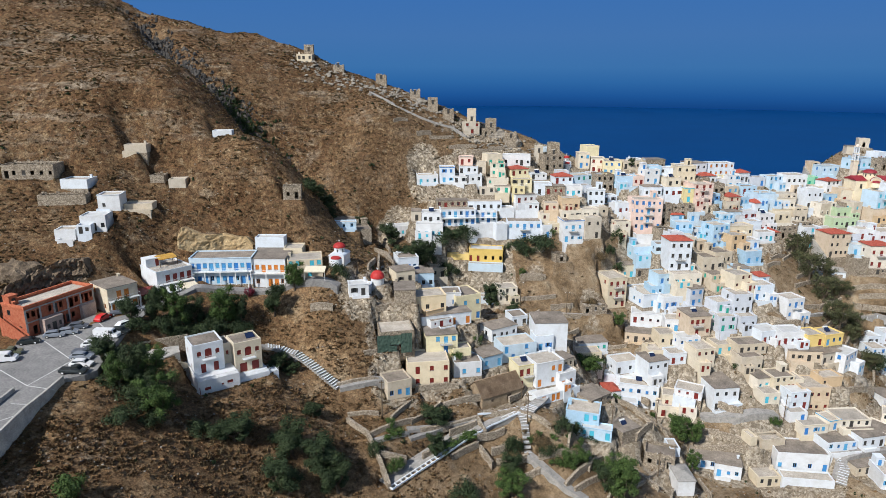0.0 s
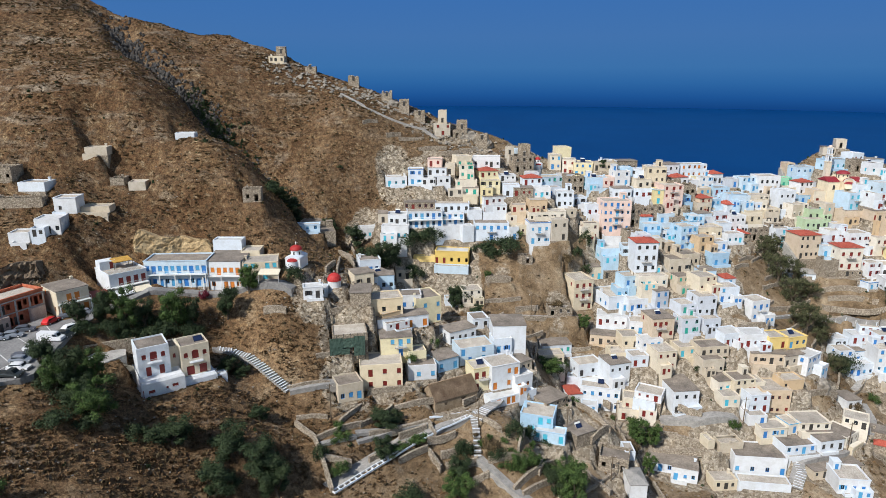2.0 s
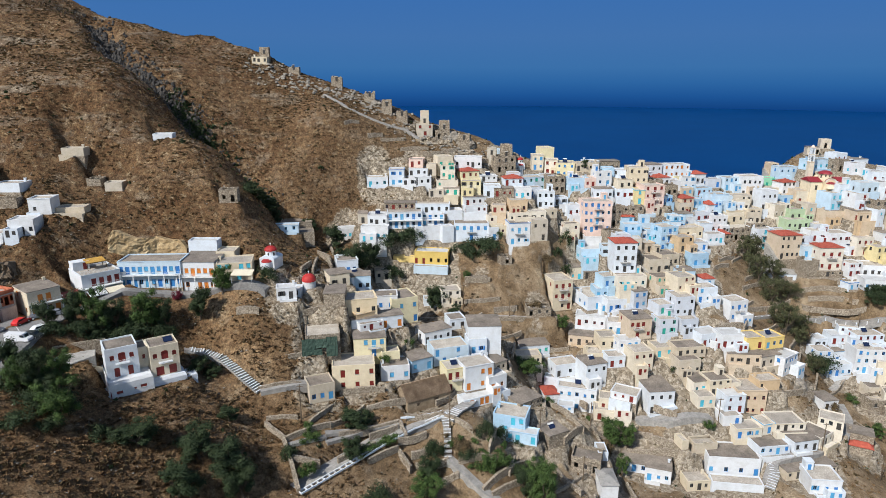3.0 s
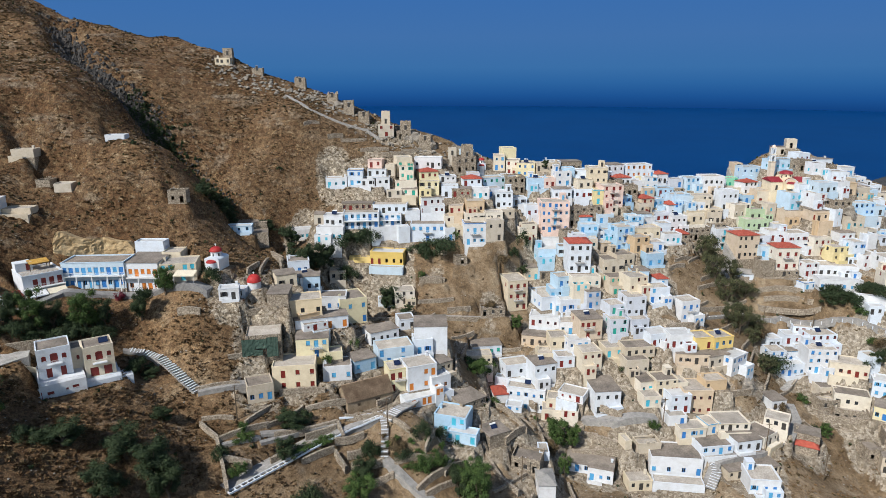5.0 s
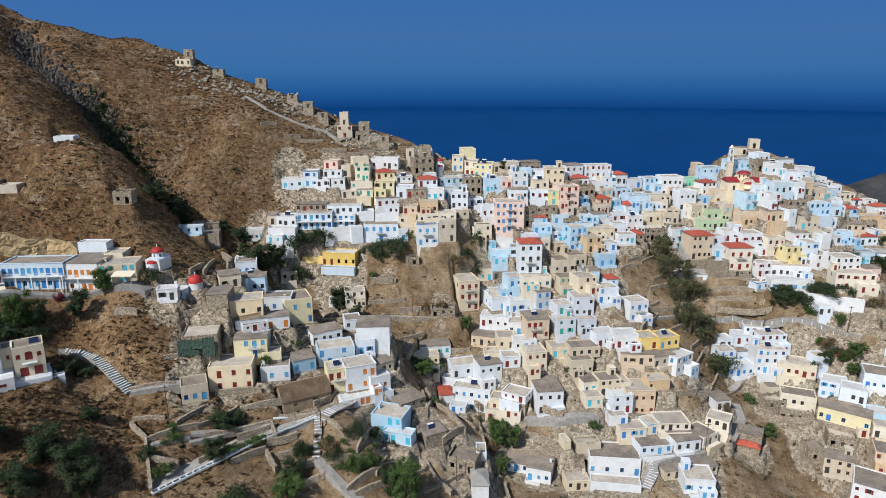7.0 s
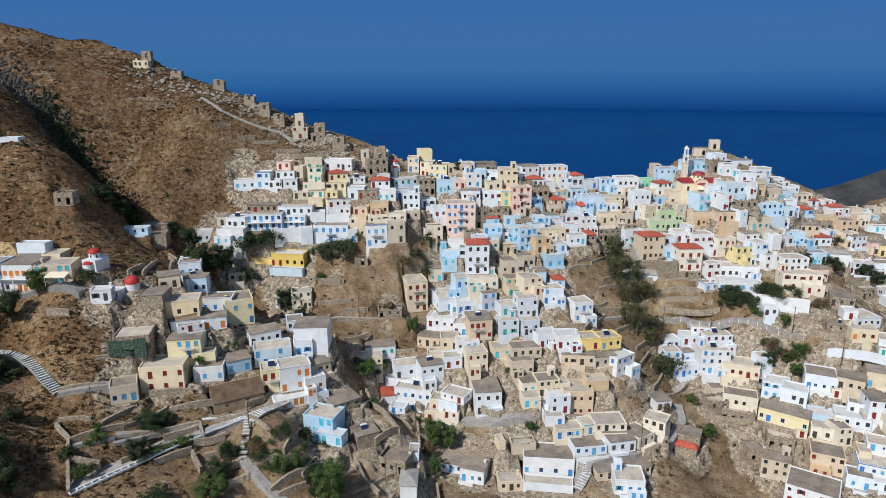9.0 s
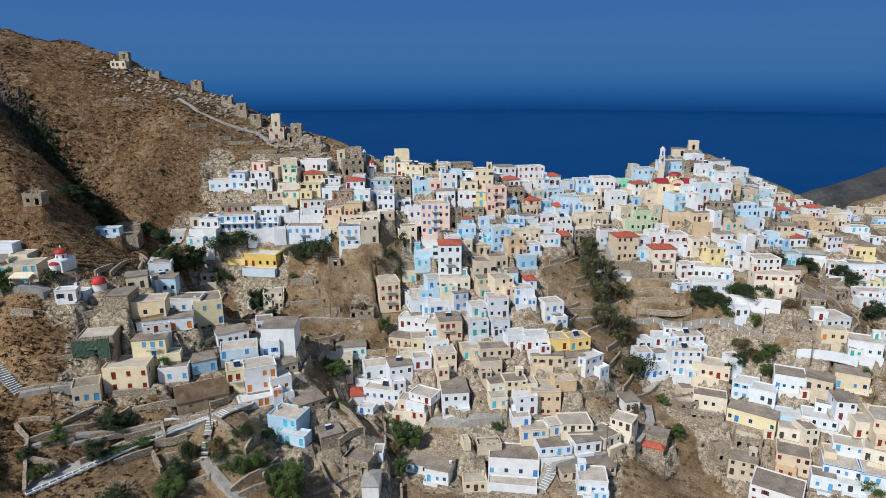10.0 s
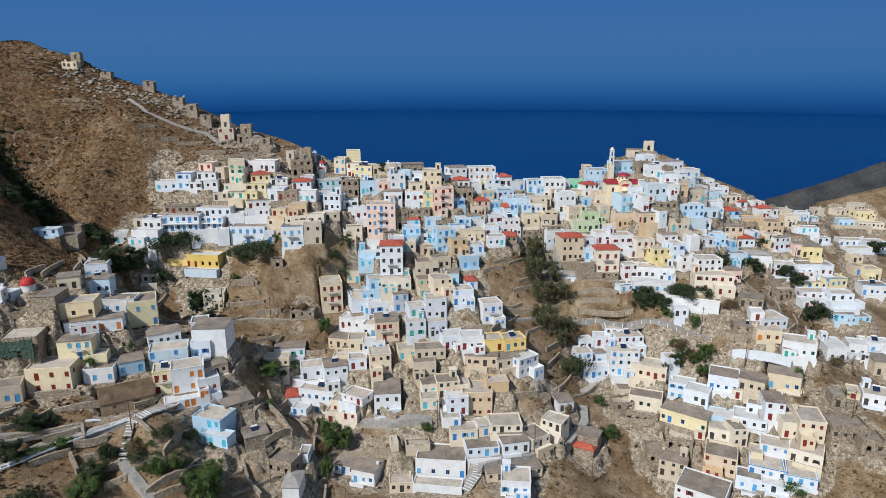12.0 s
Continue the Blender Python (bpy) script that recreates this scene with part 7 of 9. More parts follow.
fence_posts([(119.4, 195.7), (139.2, 204.8), (152.2, 203.9), (166.0, 197.9), (175.5, 191.8), (184.6, 186.3)], 3.2, "short whitewashed post beside the stony footpath")
for runs in ([(146.7, 213.8), (156.8, 212.2), (166.6, 211.9)], [(146.9, 211.4), (157.9, 209.9), (168.3, 207.3)], [(148.1, 209.0), (159.0, 207.3), (168.2, 203.1)], [(145.7, 207.4), (164.5, 202.5)],
             [(-3.9, 133.6), (2.2, 136.9), (10.0, 141.0)], [(17.4, 136.2), (13.1, 134.3)], [(17.9, 133.3), (22.0, 134.2)], [(19.6, 130.2), (24.5, 131.6)],
             [(-13.1, 124.7), (-6.9, 125.2)], [(10.3, 133.9), (13.2, 131.3)], [(30.1, 128.5), (37.3, 134.4), (45.5, 146.6)], [(10.0, 140.6), (11.9, 137.6)], [(-21.2, 133.7), (-16.2, 129.9), (-10.2, 118.0)],
             [(28.1, 204.4), (36.7, 204.7)], [(-27.3, 155.5), (-33.2, 155.4)], [(46.7, 146.1), (50.9, 138.4), (54.9, 134.9)], [(42.2, 153.0), (48.3, 155.3), (52.2, 175.0)],
             [(72.1, 156.1), (85.5, 152.7)], [(78.6, 158.2), (84.2, 154.5)], [(119.9, 168.1), (131.9, 172.3)], [(151.0, 174.2), (164.0, 170.1)], [(176.2, 189.2), (182.1, 183.8)], [(121.2, 199.8), (132.7, 204.4)],
             [(186.9, 187.2), (190.8, 183.8)], [(236.0, 199.6), (244.1, 198.6)], [(203.1, 178.2), (212.0, 176.6)], [(60.9, 175.9), (64.0, 171.6)], [(54.5, 155.4), (59.0, 152.7)]):
    wall_run(runs, 1.1, 0.7, DRY_STONE, "dry-stone terrace wall on the slope")
wall_run([(188.8, 180.2), (195.3, 177.5), (204.0, 174.3)], 2.0, 0.4, WALLS["white"][0], "long whitewashed garden wall")
wall_run([(229.8, 187.7), (244.5, 191.1)], 1.6, 0.4, WALLS["white"][0], "whitewashed garden wall below the house")


def ladder_kerb(points, wide, z_over, label):
    """A paved margin edged in whitewash: two white lines with cross bars between them."""
    top = new("kerb")
    tagged(top, label, "kerb", kind="structure")
    rows = []
    for px, py, a in along(points, 1.5):
        nx, ny = -math.sin(a), math.cos(a)
        z = float(ground(px, py)) + z_over
        rows.append([(px + k * nx, py + k * ny, z) for k in (-0.5 * wide, 0.5 * wide)])

    def bar(bm, p, q, half):
        d = (Vector(q) - Vector(p)).normalized()
        side = Vector((-d.y, d.x, 0)).normalized() * half
        up, down = Vector((0, 0, 0.06)), Vector((0, 0, -0.35))
        v = [bm.verts.new(Vector(e) + o * side + h) for h in (down, up) for e in (p, q) for o in (1, -1)]
        for f in ((0, 1, 5, 4), (2, 6, 7, 3), (0, 4, 6, 2), (1, 3, 7, 5), (4, 5, 7, 6)):
            bm.faces.new([v[i] for i in f])

    for k in (0, 1):
        bm = bmesh.new()
        for a, b in zip(rows, rows[1:]):
            bar(bm, a[k], b[k], 0.11)
        part("edging", bm, WALLS["white"][0], top)
    for r in rows:
        bm = bmesh.new()
        bar(bm, r[0], (r[1][0], r[1][1], r[1][2] + 0.004), 0.09)
        part("cross_bar", bm, WALLS["white"][0], top)


ladder_kerb([(-10.0, 117.9), (-4.6, 123.4), (0.9, 128.8), (5.0, 133.1), (8.6, 136.6), (13.3, 140.3), (18.0, 142.6), (21.6, 144.0)], 1.1, 0.40, "whitewashed ladder-pattern kerb along the sloping path")
ladder_kerb([(10.2, 142.0), (15.2, 143.6), (20.6, 145.0)], 0.25, 0.5, "thin whitewashed kerb along a garden wall")
for strip, wide in (([(-7.0, 133.2), (-0.1, 136.6), (7.4, 139.8), (10.6, 141.2)], 1.7), ([(-6.4, 130.7), (-2.0, 134.0), (3.0, 138.2)], 1.2), ([(-14.5, 128.2), (-6.8, 132.2)], 1.3)):
    ribbon("path", strip, wide, PAVING, "narrow stone-paved strip between garden terraces", "path", thick=1.2, over=0.35)


def barn(x, y, yaw, w, d, z, eave, ridge):
    """The long tan barn with a rusty pitched roof."""
    top = thing("barn", x, y, z, yaw, "long tan rendered barn with rusty brown pitched roof", "barn")
    PLOTS.append((x, y, radians(yaw), w, d, z))
    bm = bmesh.new()
    wall = WALLS["tan"][0]
    slots = [(w * 0.22, w * 0.22 + 0.8, 1.3, 2.0), (w * 0.62, w * 0.62 + 1.3, 0.6, 2.3)]
    facade(bm, (-w / 2, -d / 2), (1, 0), (0, -1), w, -2.0, eave, slots)
    facade(bm, (w / 2, d / 2), (-1, 0), (0, 1), w, -2.0, eave, [])
    for sx, order in ((1, 1), (-1, -1)):
        pts = [(sx * w / 2, -d / 2, -2.0), (sx * w / 2, d / 2, -2.0), (sx * w / 2, d / 2, eave), (sx * w / 2, 0, ridge), (sx * w / 2, -d / 2, eave)]
        quad(bm, pts[::order])
    part("wall", bm, wall, top)
    for (a, b, c, e), name in zip(slots, ("window", "door")):
        leaf = bmesh.new()
        box(leaf, -w / 2 + a, -w / 2 + b, -d / 2 + 0.10, -d / 2 + 0.15, c, e)
        board = part(name, leaf, WOOD, top)
        lintel = bmesh.new()
        box(lintel, -w / 2 + a - 0.15, -w / 2 + b + 0.15, -d / 2 - 0.05, -d / 2 - 0.004, e + 0.01, e + 0.2)
        part("lintel", lintel, WOOD, board)
    for sy in (-1, 1):
        bm = bmesh.new()
        n, over = 26, 0.25
        for k in range(n):
            # sheets of weathered roofing, each lapped a little over the next
            x0, x1, lap = -w / 2 - over + k * (w + 2 * over) / n, -w / 2 - over + (k + 1) * (w + 2 * over) / n, 0.05 if k % 2 else 0.0
            cols = []
            for j in range(6):
                u = j / 5
                yy = sy * (d / 2 + 0.3) * (1 - u)
                zz = eave - 0.2 + (ridge - eave + 0.28) * (u ** 0.85) + lap
                cols.append(((x0, yy, zz), (x1 + 0.03, yy, zz)))
            for a, b in zip(cols, cols[1:]):
                quad(bm, (a[0], a[1], b[1], b[0]) if sy < 0 else (a[1], a[0], b[0], b[1]))
        bmesh.ops.solidify(bm, geom=bm.faces[:], thickness=0.06)
        part("roof", bm, RUST, top, "rusty brown roofing sheets")
    bm = bmesh.new()
    box(bm, -w / 2 - 0.2, w / 2 + 0.2, -0.16, 0.16, ridge + 0.05, ridge + 0.2)
    part("ridge_cap", bm, RUST, top)


RUST = speckled("rusty_roof_sheet", (0.25, 0.165, 0.105), (0.46, 0.34, 0.23), 0.5, bump=0.3)
barn(15.4, 152.8, 30, 12.8, 7.0, 37.0, 3.3, 6.4)


# ---- the twin house below the car park ----
def twin_house():
    top = new("twin_house")
    top.matrix_world = Matrix.Translation((-54.2, 129.3, 55.2)) @ Matrix.Rotation(radians(34), 4, "Z")
    tagged(top, "white and cream twin house, red windows, balconies and terraces", "house", "village houses")
    white, cream = WALLS["white"][0], WALLS["cream"][0]
    mid_x, mid_y = 7.8, 1.0
    PLOTS.append((-54.2 + mid_x * 0.829 - mid_y * 0.559, 129.3 + mid_x * 0.559 + mid_y * 0.829, radians(34), 16, 10, 52.4))

    def red_opening(kind, px, py, z, face, ww, hh):
        """A red door or shuttered window: its board, two leaves and a sill."""
        paint = TRIMS["red"][0]
        board = bmesh.new()
        box(board, -ww / 2, ww / 2, 0.13, 0.17, 0, hh)
        ob = part("door" if kind == "door" else "window", board, paint, top)
        ob.matrix_local = Matrix.Translation((px, py, z)) @ Matrix.Rotation(face, 4, "Z")
        for side in (-1, 1):
            a, b = sorted((side * 0.015, side * (ww / 2 - 0.03)))
            leaf = bmesh.new()
            box(leaf, a, b, 0.08, 0.126, 0.03, hh - 0.03)
            part("leaf", leaf, paint, ob)
        if kind != "door":
            sill = bmesh.new()
            box(sill, -ww / 2 - 0.06, ww / 2 + 0.06, -0.07, -0.004, -0.09, -0.01)
            part("sill", sill, CONCRETE, ob)

    def storey(x0, x1, y0, y1, z0, z1, holes):
        """A lower storey whose roof is a terrace."""
        bm = bmesh.new()
        facade(bm, (x0, y0), (1, 0), (0, -1), x1 - x0, z0, z1, holes)
        facade(bm, (x1, y0), (0, 1), (1, 0), y1 - y0, z0, z1, [])
        facade(bm, (x0, y1), (0, -1), (-1, 0), y1 - y0, z0, z1, [])
        quad(bm, ((x0, y0, z1), (x1, y0, z1), (x1, y1, z1), (x0, y1, z1)))
        box(bm, x0, x1, y0, y1, z0 - 6.0, z0)
        part("lower_storey", bm, white, top)
        for a, b, c, e in holes:
            red_opening("closed", x0 + (a + b) / 2, y0, c, 0.0, b - a, e - c)
        # solid rim and balustrade round the terrace
        rim = bmesh.new()
        box(rim, x0, x1, y0, y0 + 0.2, z1 + 0.003, z1 + 0.1)
        box(rim, x0, x0 + 0.2, y0 + 0.2, y1, z1 + 0.003, z1 + 0.9)
        edge = part("parapet", rim, white, top)
        w = round(x1 - x0, 1)
        rail = new("railing", shared(("railing", w, 0.7), lambda bm: railing_mesh(bm, w, 0.2, 0.2, 0.8), RAIL))
        rail["kind"] = "stuff"
        rail.parent, rail.location = edge, ((x0 + x1) / 2, y0 + 0.21, z1 + 0.1)

    storey(-0.4, 8.7, -4.1, 6.9, -3.2, 0.0, [(1.4, 2.7, -2.2, -1.5), (5.0, 5.5, -1.9, -1.4), (6.3, 7.6, -1.8, -1.1)])
    storey(8.704, 16.0, -3.0, 6.2, -4.2, -2.0, [(3.2, 3.9, -3.6, -2.9)])
    storey(16.004, 18.6, -1.6, 3.0, -4.4, -3.1, [])
    door = bmesh.new()
    box(door, -0.16, -0.02, -4.16, -4.104, -3.1, -1.2)
    part("door", door, TRIMS["red"][0], top)
    # white steps and walls that lead round the lower corner
    for x0, x1, y0, y1, z0, z1 in ((-3.6, -0.404, -3.9, -3.65, -7.0, -2.3), (-3.6, -3.35, -3.646, 1.6, -7.0, -1.7), (-3.346, -0.404, -3.646, -1.2, -7.0, -3.3), (-3.346, -0.404, -1.196, 1.6, -7.0, -2.6)):
        bm = bmesh.new()
        box(bm, x0, x1, y0, y1, z0, z1)
        part("stair_wall", bm, white, top)
    # the stepped ramp from the road to the upper floor
    for k in range(9):
        bm = bmesh.new()
        box(bm, -0.404 - 0.5 * (k + 1), -0.408 - 0.5 * k, 4.4, 5.8, -6.0, 0.6 + 0.28 * k)
        part("step", bm, CONCRETE, top)
    bm = bmesh.new()
    v = [bm.verts.new(q) for q in ((-0.41, 4.15, 0.2), (-5.0, 4.15, 2.6), (-5.0, 4.15, 3.9), (-0.41, 4.15, 1.5), (-0.41, 4.39, 0.2), (-5.0, 4.39, 2.6), (-5.0, 4.39, 3.9), (-0.41, 4.39, 1.5))]
    for f in ((0, 3, 2, 1), (4, 5, 6, 7), (3, 7, 6, 2), (0, 1, 5, 4), (1, 2, 6, 5), (0, 4, 7, 3)):
        bm.faces.new([v[q] for q in f])
    part("stair_parapet", bm, cream, top)

    def block(x0, x1, y0, y1, high, material, base, doors, sides):
        """One of the three upright volumes, its floor at base."""
        high += base
        doors = [(kind, s, z + base, ww, hh) for kind, s, z, ww, hh in doors]
        sides = [(s, z + base) for s, z in sides]
        bm = bmesh.new()
        w = x1 - x0
        mid = w / 2
        holes, wanted = [], []
        for kind, s, z, ww, hh in doors:
            holes.append((mid + s - ww / 2, mid + s + ww / 2, z, z + hh))
            wanted.append((kind, x0 + mid + s, y0, z, 0.0, ww, hh))
        facade(bm, (x0, y0), (1, 0), (0, -1), w, base, high, holes)
        left_holes = []
        for s, z in sides:
            left_holes.append((s - 0.35, s + 0.35, z, z + 0.9))
            wanted.append(("closed", x0, y1 - s, z, -math.pi / 2, 0.7, 0.9))
        facade(bm, (x0, y1), (0, -1), (-1, 0), y1 - y0, base, high, left_holes)
        facade(bm, (x1, y0), (0, 1), (1, 0), y1 - y0, base, high, [])
        facade(bm, (x1, y1), (-1, 0), (0, 1), w, base, high, [])
        for a, b, c, e in ((x0, x1, y0, y0 + 0.25), (x0, x1, y1 - 0.25, y1), (x0, x0 + 0.25, y0 + 0.25, y1 - 0.25), (x1 - 0.25, x1, y0 + 0.25, y1 - 0.25)):
            box(bm, a, b, c, e, high + 0.002, high + 0.45)
        body = part("wall", bm, material, top)
        slab = bmesh.new()
        box(slab, x0 + 0.25, x1 - 0.25, y0 + 0.25, y1 - 0.25, high - 0.2, high + 0.12)
        part("roof", slab, ROOFS["brown"][0], top)
        for kind, px, py, z, face, ww, hh in wanted:
            red_opening(kind, px, py, z, face, ww, hh)
            if face == 0.0 and z > base + 3 and kind in ("door", "closed"):
                # arched head over the opening
                arch = bmesh.new()
                n = 8
                ring_a = [(px + ww * 0.5 * math.cos(math.pi * k / n), z + hh + ww * 0.22 * math.sin(math.pi * k / n)) for k in range(n + 1)]
                front_v = [arch.verts.new((q[0], py - 0.05, q[1])) for q in ring_a]
                back_v = [arch.verts.new((q[0], py + 0.1, q[1])) for q in ring_a]
                arch.faces.new(front_v)
                for k in range(n):
                    arch.faces.new((front_v[k], front_v[k + 1], back_v[k + 1], back_v[k]))
                part("arch_head", arch, TRIMS["red"][0], body)
        if any(k == "door" and z > base + 3 for k, s, z, ww, hh in doors):
            bal = bmesh.new()
            box(bal, x0 + mid - 1.5, x0 + mid + 1.5, y0 - 1.1, y0 - 0.004, base + 3.3, base + 3.46)
            balcony = part("balcony", bal, white, top)
            rail = new("railing", shared(("railing", 3.0), lambda b: railing_mesh(b, 3.0, 1.06), RAIL))
            rail["kind"] = "stuff"
            rail.parent, rail.location = balcony, (x0 + mid, y0, base + 3.46)
        return body

    block(0, 6.7, 0, 6.8, 6.6, white, 0.0, (("door", 0.0, 3.55, 1.5, 1.9), ("closed", -2.0, 4.2, 0.9, 1.0), ("closed", 2.0, 4.2, 0.9, 1.0), ("door", -1.3, 0.1, 1.1, 2.2), ("door", 1.5, 0.1, 1.1, 2.2)), ((2.0, 4.2), (4.6, 1.2)))
    block(6.704, 9.0, 2.4, 7.2, 6.6, cream, -2.0, (("closed", 0.2, 4.2, 0.6, 0.9),), ())
    block(9.004, 15.3, -0.2, 5.9, 7.0, cream, -1.95, (("door", 0.0, 3.85, 1.5, 1.9), ("closed", -2.1, 4.5, 0.9, 1.0), ("closed", 2.1, 4.5, 0.9, 1.0), ("door", -1.3, 0.1, 1.7, 2.2), ("door", 1.5, 0.1, 1.7, 2.2)), ((2.2, 4.2),))
    heater = bmesh.new()
    box(heater, 12.6, 14.6, 2.0, 3.6, 5.2, 5.32)
    bmesh.ops.rotate(heater, verts=heater.verts, cent=(13.6, 2.0, 5.2), matrix=Matrix.Rotation(radians(32), 3, "X"))
    part("solar_panel", heater, PANEL, top, "dark tilted solar water panel")
    return top


twin_house()


# ---- vehicles ----
def paint_job(name, colour):
    m, tree, b = nodes_of(name, 0.3, spec=0.5)
    b.inputs["Base Color"].default_value = (*colour, 1)
    return m


TYRE, tyre_tree, tyre_b = nodes_of("tyre_rubber", 0.9)
tyre_b.inputs["Base Color"].default_value = (0.02, 0.02, 0.02, 1)


def profile_body(bm, outline, half, inset=0.0):
    """A body pressed from a side outline (x along the car, z up)."""
    left = [bm.verts.new((px, -half + (inset if pz > 0.95 else 0), pz)) for px, pz in outline]
    right = [bm.verts.new((px, half - (inset if pz > 0.95 else 0), pz)) for px, pz in outline]
    bm.faces.new(left)
    bm.faces.new(list(reversed(right)))
    n = len(outline)
    for k in range(n):
        j = (k + 1) % n
        bm.faces.new((left[k], right[k], right[j], left[j]))
    bmesh.ops.recalc_face_normals(bm, faces=bm.faces)


def vehicle(x, y, yaw, kind, colour, word):
    name = {"van": "van", "pickup": "pickup_truck"}.get(kind, "car")
    top = thing(name, x, y, CAR_PARK, yaw, f"{word} {'delivery van' if kind == 'van' else 'pickup truck' if kind == 'pickup' else 'parked car'} on the pale paving", "vehicle", "parked vehicles")
    mat = paint_job(word.replace(" ", "_") + "_car_paint", colour)
    long = {"van": 2.6, "pickup": 2.5}.get(kind, 2.1)
    bm = bmesh.new()
    if kind == "van":
        profile_body(bm, ((-long, 0.35), (long, 0.35), (long, 0.95), (long - 0.7, 1.15), (long - 1.3, 1.9), (-long, 2.0)), 0.95, 0.08)
    elif kind == "pickup":
        profile_body(bm, ((-long, 0.4), (long, 0.4), (long, 0.85), (long - 1.0, 0.98), (long - 1.5, 1.6), (0.0, 1.62), (-0.25, 0.98), (-long, 0.95)), 0.88, 0.12)
    else:
        profile_body(bm, ((-long, 0.3), (long, 0.3), (long, 0.68), (long - 0.95, 0.9), (long - 1.6, 1.42), (-1.2, 1.45), (-long + 0.15, 0.98), (-long, 0.75)), 0.84, 0.14)
    part("body", bm, mat, top)
    bm = bmesh.new()
    z0, z1 = (1.2, 1.75) if kind == "van" else (1.0, 1.36)
    x0, x1 = (long - 1.9, long - 1.05) if kind == "van" else ((0.0, long - 1.35) if kind == "pickup" else (-1.5, long - 1.3))
    for s in (-1, 1):
        h0, h1 = (0.95 - 0.07, 0.95 - 0.07) if kind == "van" else (0.80, 0.74)
        quad(bm, ((x0, s * h0, z0), (x1 + 0.25, s * h0, z0), (x1, s * h1, z1), (x0 + 0.1, s * h1, z1)))
    part("side_glass", bm, GLASS, top)
    bm = bmesh.new()
    quad(bm, ((x1 + 0.42, -0.66, z0 - 0.02), (x1 + 0.42, 0.66, z0 - 0.02), (x1 + 0.08, 0.6, z1 + 0.04), (x1 + 0.08, -0.6, z1 + 0.04)))
    part("windscreen", bm, GLASS, top)
    for sx in (-1, 1):
        for sy in (-1, 1):
            wheel = new("wheel", shared(("wheel",), lambda b: bmesh.ops.create_cone(b, cap_ends=True, segments=14, radius1=0.32, radius2=0.32, depth=0.22, matrix=Matrix.Rotation(math.pi / 2, 4, "X")), TYRE))
            wheel.parent = top
            wheel.location = (sx * (long - 0.8), sy * 0.8, 0.325)
            rim = new("rim", shared(("rim",), lambda b: bmesh.ops.create_cone(b, cap_ends=True, segments=12, radius1=0.18, radius2=0.18, depth=0.24, matrix=Matrix.Rotation(math.pi / 2, 4, "X")), RAIL))
            rim.parent = wheel
        for sy in (-0.6, 0.6):
            bm = bmesh.new()
            box(bm, sx * long - 0.03, sx * long + 0.03, sy - 0.14, sy + 0.14, 0.58, 0.72)
            part("headlight" if sx > 0 else "tail_light", bm, RAIL if sx > 0 else TRIMS["red"][0], top)


SILVER, WHITE, GREY, BLACK, RED = (0.20, 0.22, 0.25), (0.66, 0.66, 0.66), (0.09, 0.10, 0.12), (0.02, 0.025, 0.025), (0.55, 0.02, 0.02)
vehicle(-84.0, 129.5, 15, "car", SILVER, "silver grey")
vehicle(-82.0, 131.1, 15, "car", SILVER, "silver")
vehicle(-81.5, 134.4, 15, "car", GREY, "dark blue-grey")
vehicle(-78.6, 139.6, 80, "car", RED, "bright red")
vehicle(-76.0, 143.3, 25, "pickup", GREY, "dark grey")
vehicle(-73.6, 145.3, 30, "car", SILVER, "light silver")
vehicle(-72.4, 129.3, 0, "van", WHITE, "white")
vehicle(-70.8, 131.5, -5, "car", BLACK, "dark")
vehicle(-72.9, 124.1, 5, "car", WHITE, "white")
vehicle(-72.0, 118.3, 0, "car", SILVER, "pale silver")
vehicle(-72.4, 120.5, 0, "pickup", GREY, "grey")
vehicle(-70.2, 114.9, 0, "car", WHITE, "plain white")
vehicle(-70.1, 111.9, 0, "pickup", BLACK, "black")
vehicle(-87.9, 120.1, 15, "pickup", (0.10, 0.11, 0.07), "dark olive")
vehicle(-87.0, 116.9, 15, "van", WHITE, "white boxy")
vehicle(-71.4, 135.5, 60, "car", WHITE, "small white")
vehicle(-87.3, 125.8, 20, "car", BLACK, "black")


# ---- poles, awnings, scaffold ----
def pole(x, y, high):
    z = float(ground(x, y))
    top = thing("utility_pole", x, y, z, 0, "weathered wooden utility pole with crossarm and wires", "utility pole", "utility poles")
    bm = bmesh.new()
    bmesh.ops.create_cone(bm, cap_ends=True, segments=8, radius1=0.15, radius2=0.10, depth=high + 1, matrix=Matrix.Translation((0, 0, high / 2 - 0.5)))
    part("post", bm, WOOD, top)
    bm = bmesh.new()
    box(bm, -0.8, 0.8, -0.05, 0.05, high - 0.6, high - 0.48)
    arm = part("crossarm", bm, WOOD, top)
    for k in (-0.7, 0.0, 0.7):
        bm = bmesh.new()
        box(bm, k - 0.05, k + 0.05, -0.05, 0.05, high - 0.475, high - 0.3)
        part("insulator", bm, RAIL, arm)


for px, py, ph in ((-13.2, 136.0, 9), (22.4, 140.3, 8), (46.4, 149.7, 8), (62.7, 161.3, 8), (124.8, 153.6, 9), (140.2, 150.7, 8), (42.7, 196.5, 8), (27.3, 196.3, 8), (56.1, 139.5, 7),
                   (200.0, 160.3, 8), (191.4, 176.9, 8), (182.6, 189.6, 8), (210.5, 154.0, 8), (146.0, 203.4, 7), (98.1, 159.4, 8), (232.8, 230.3, 7), (160.6, 199.2, 6)):
    pole(px, py, ph)


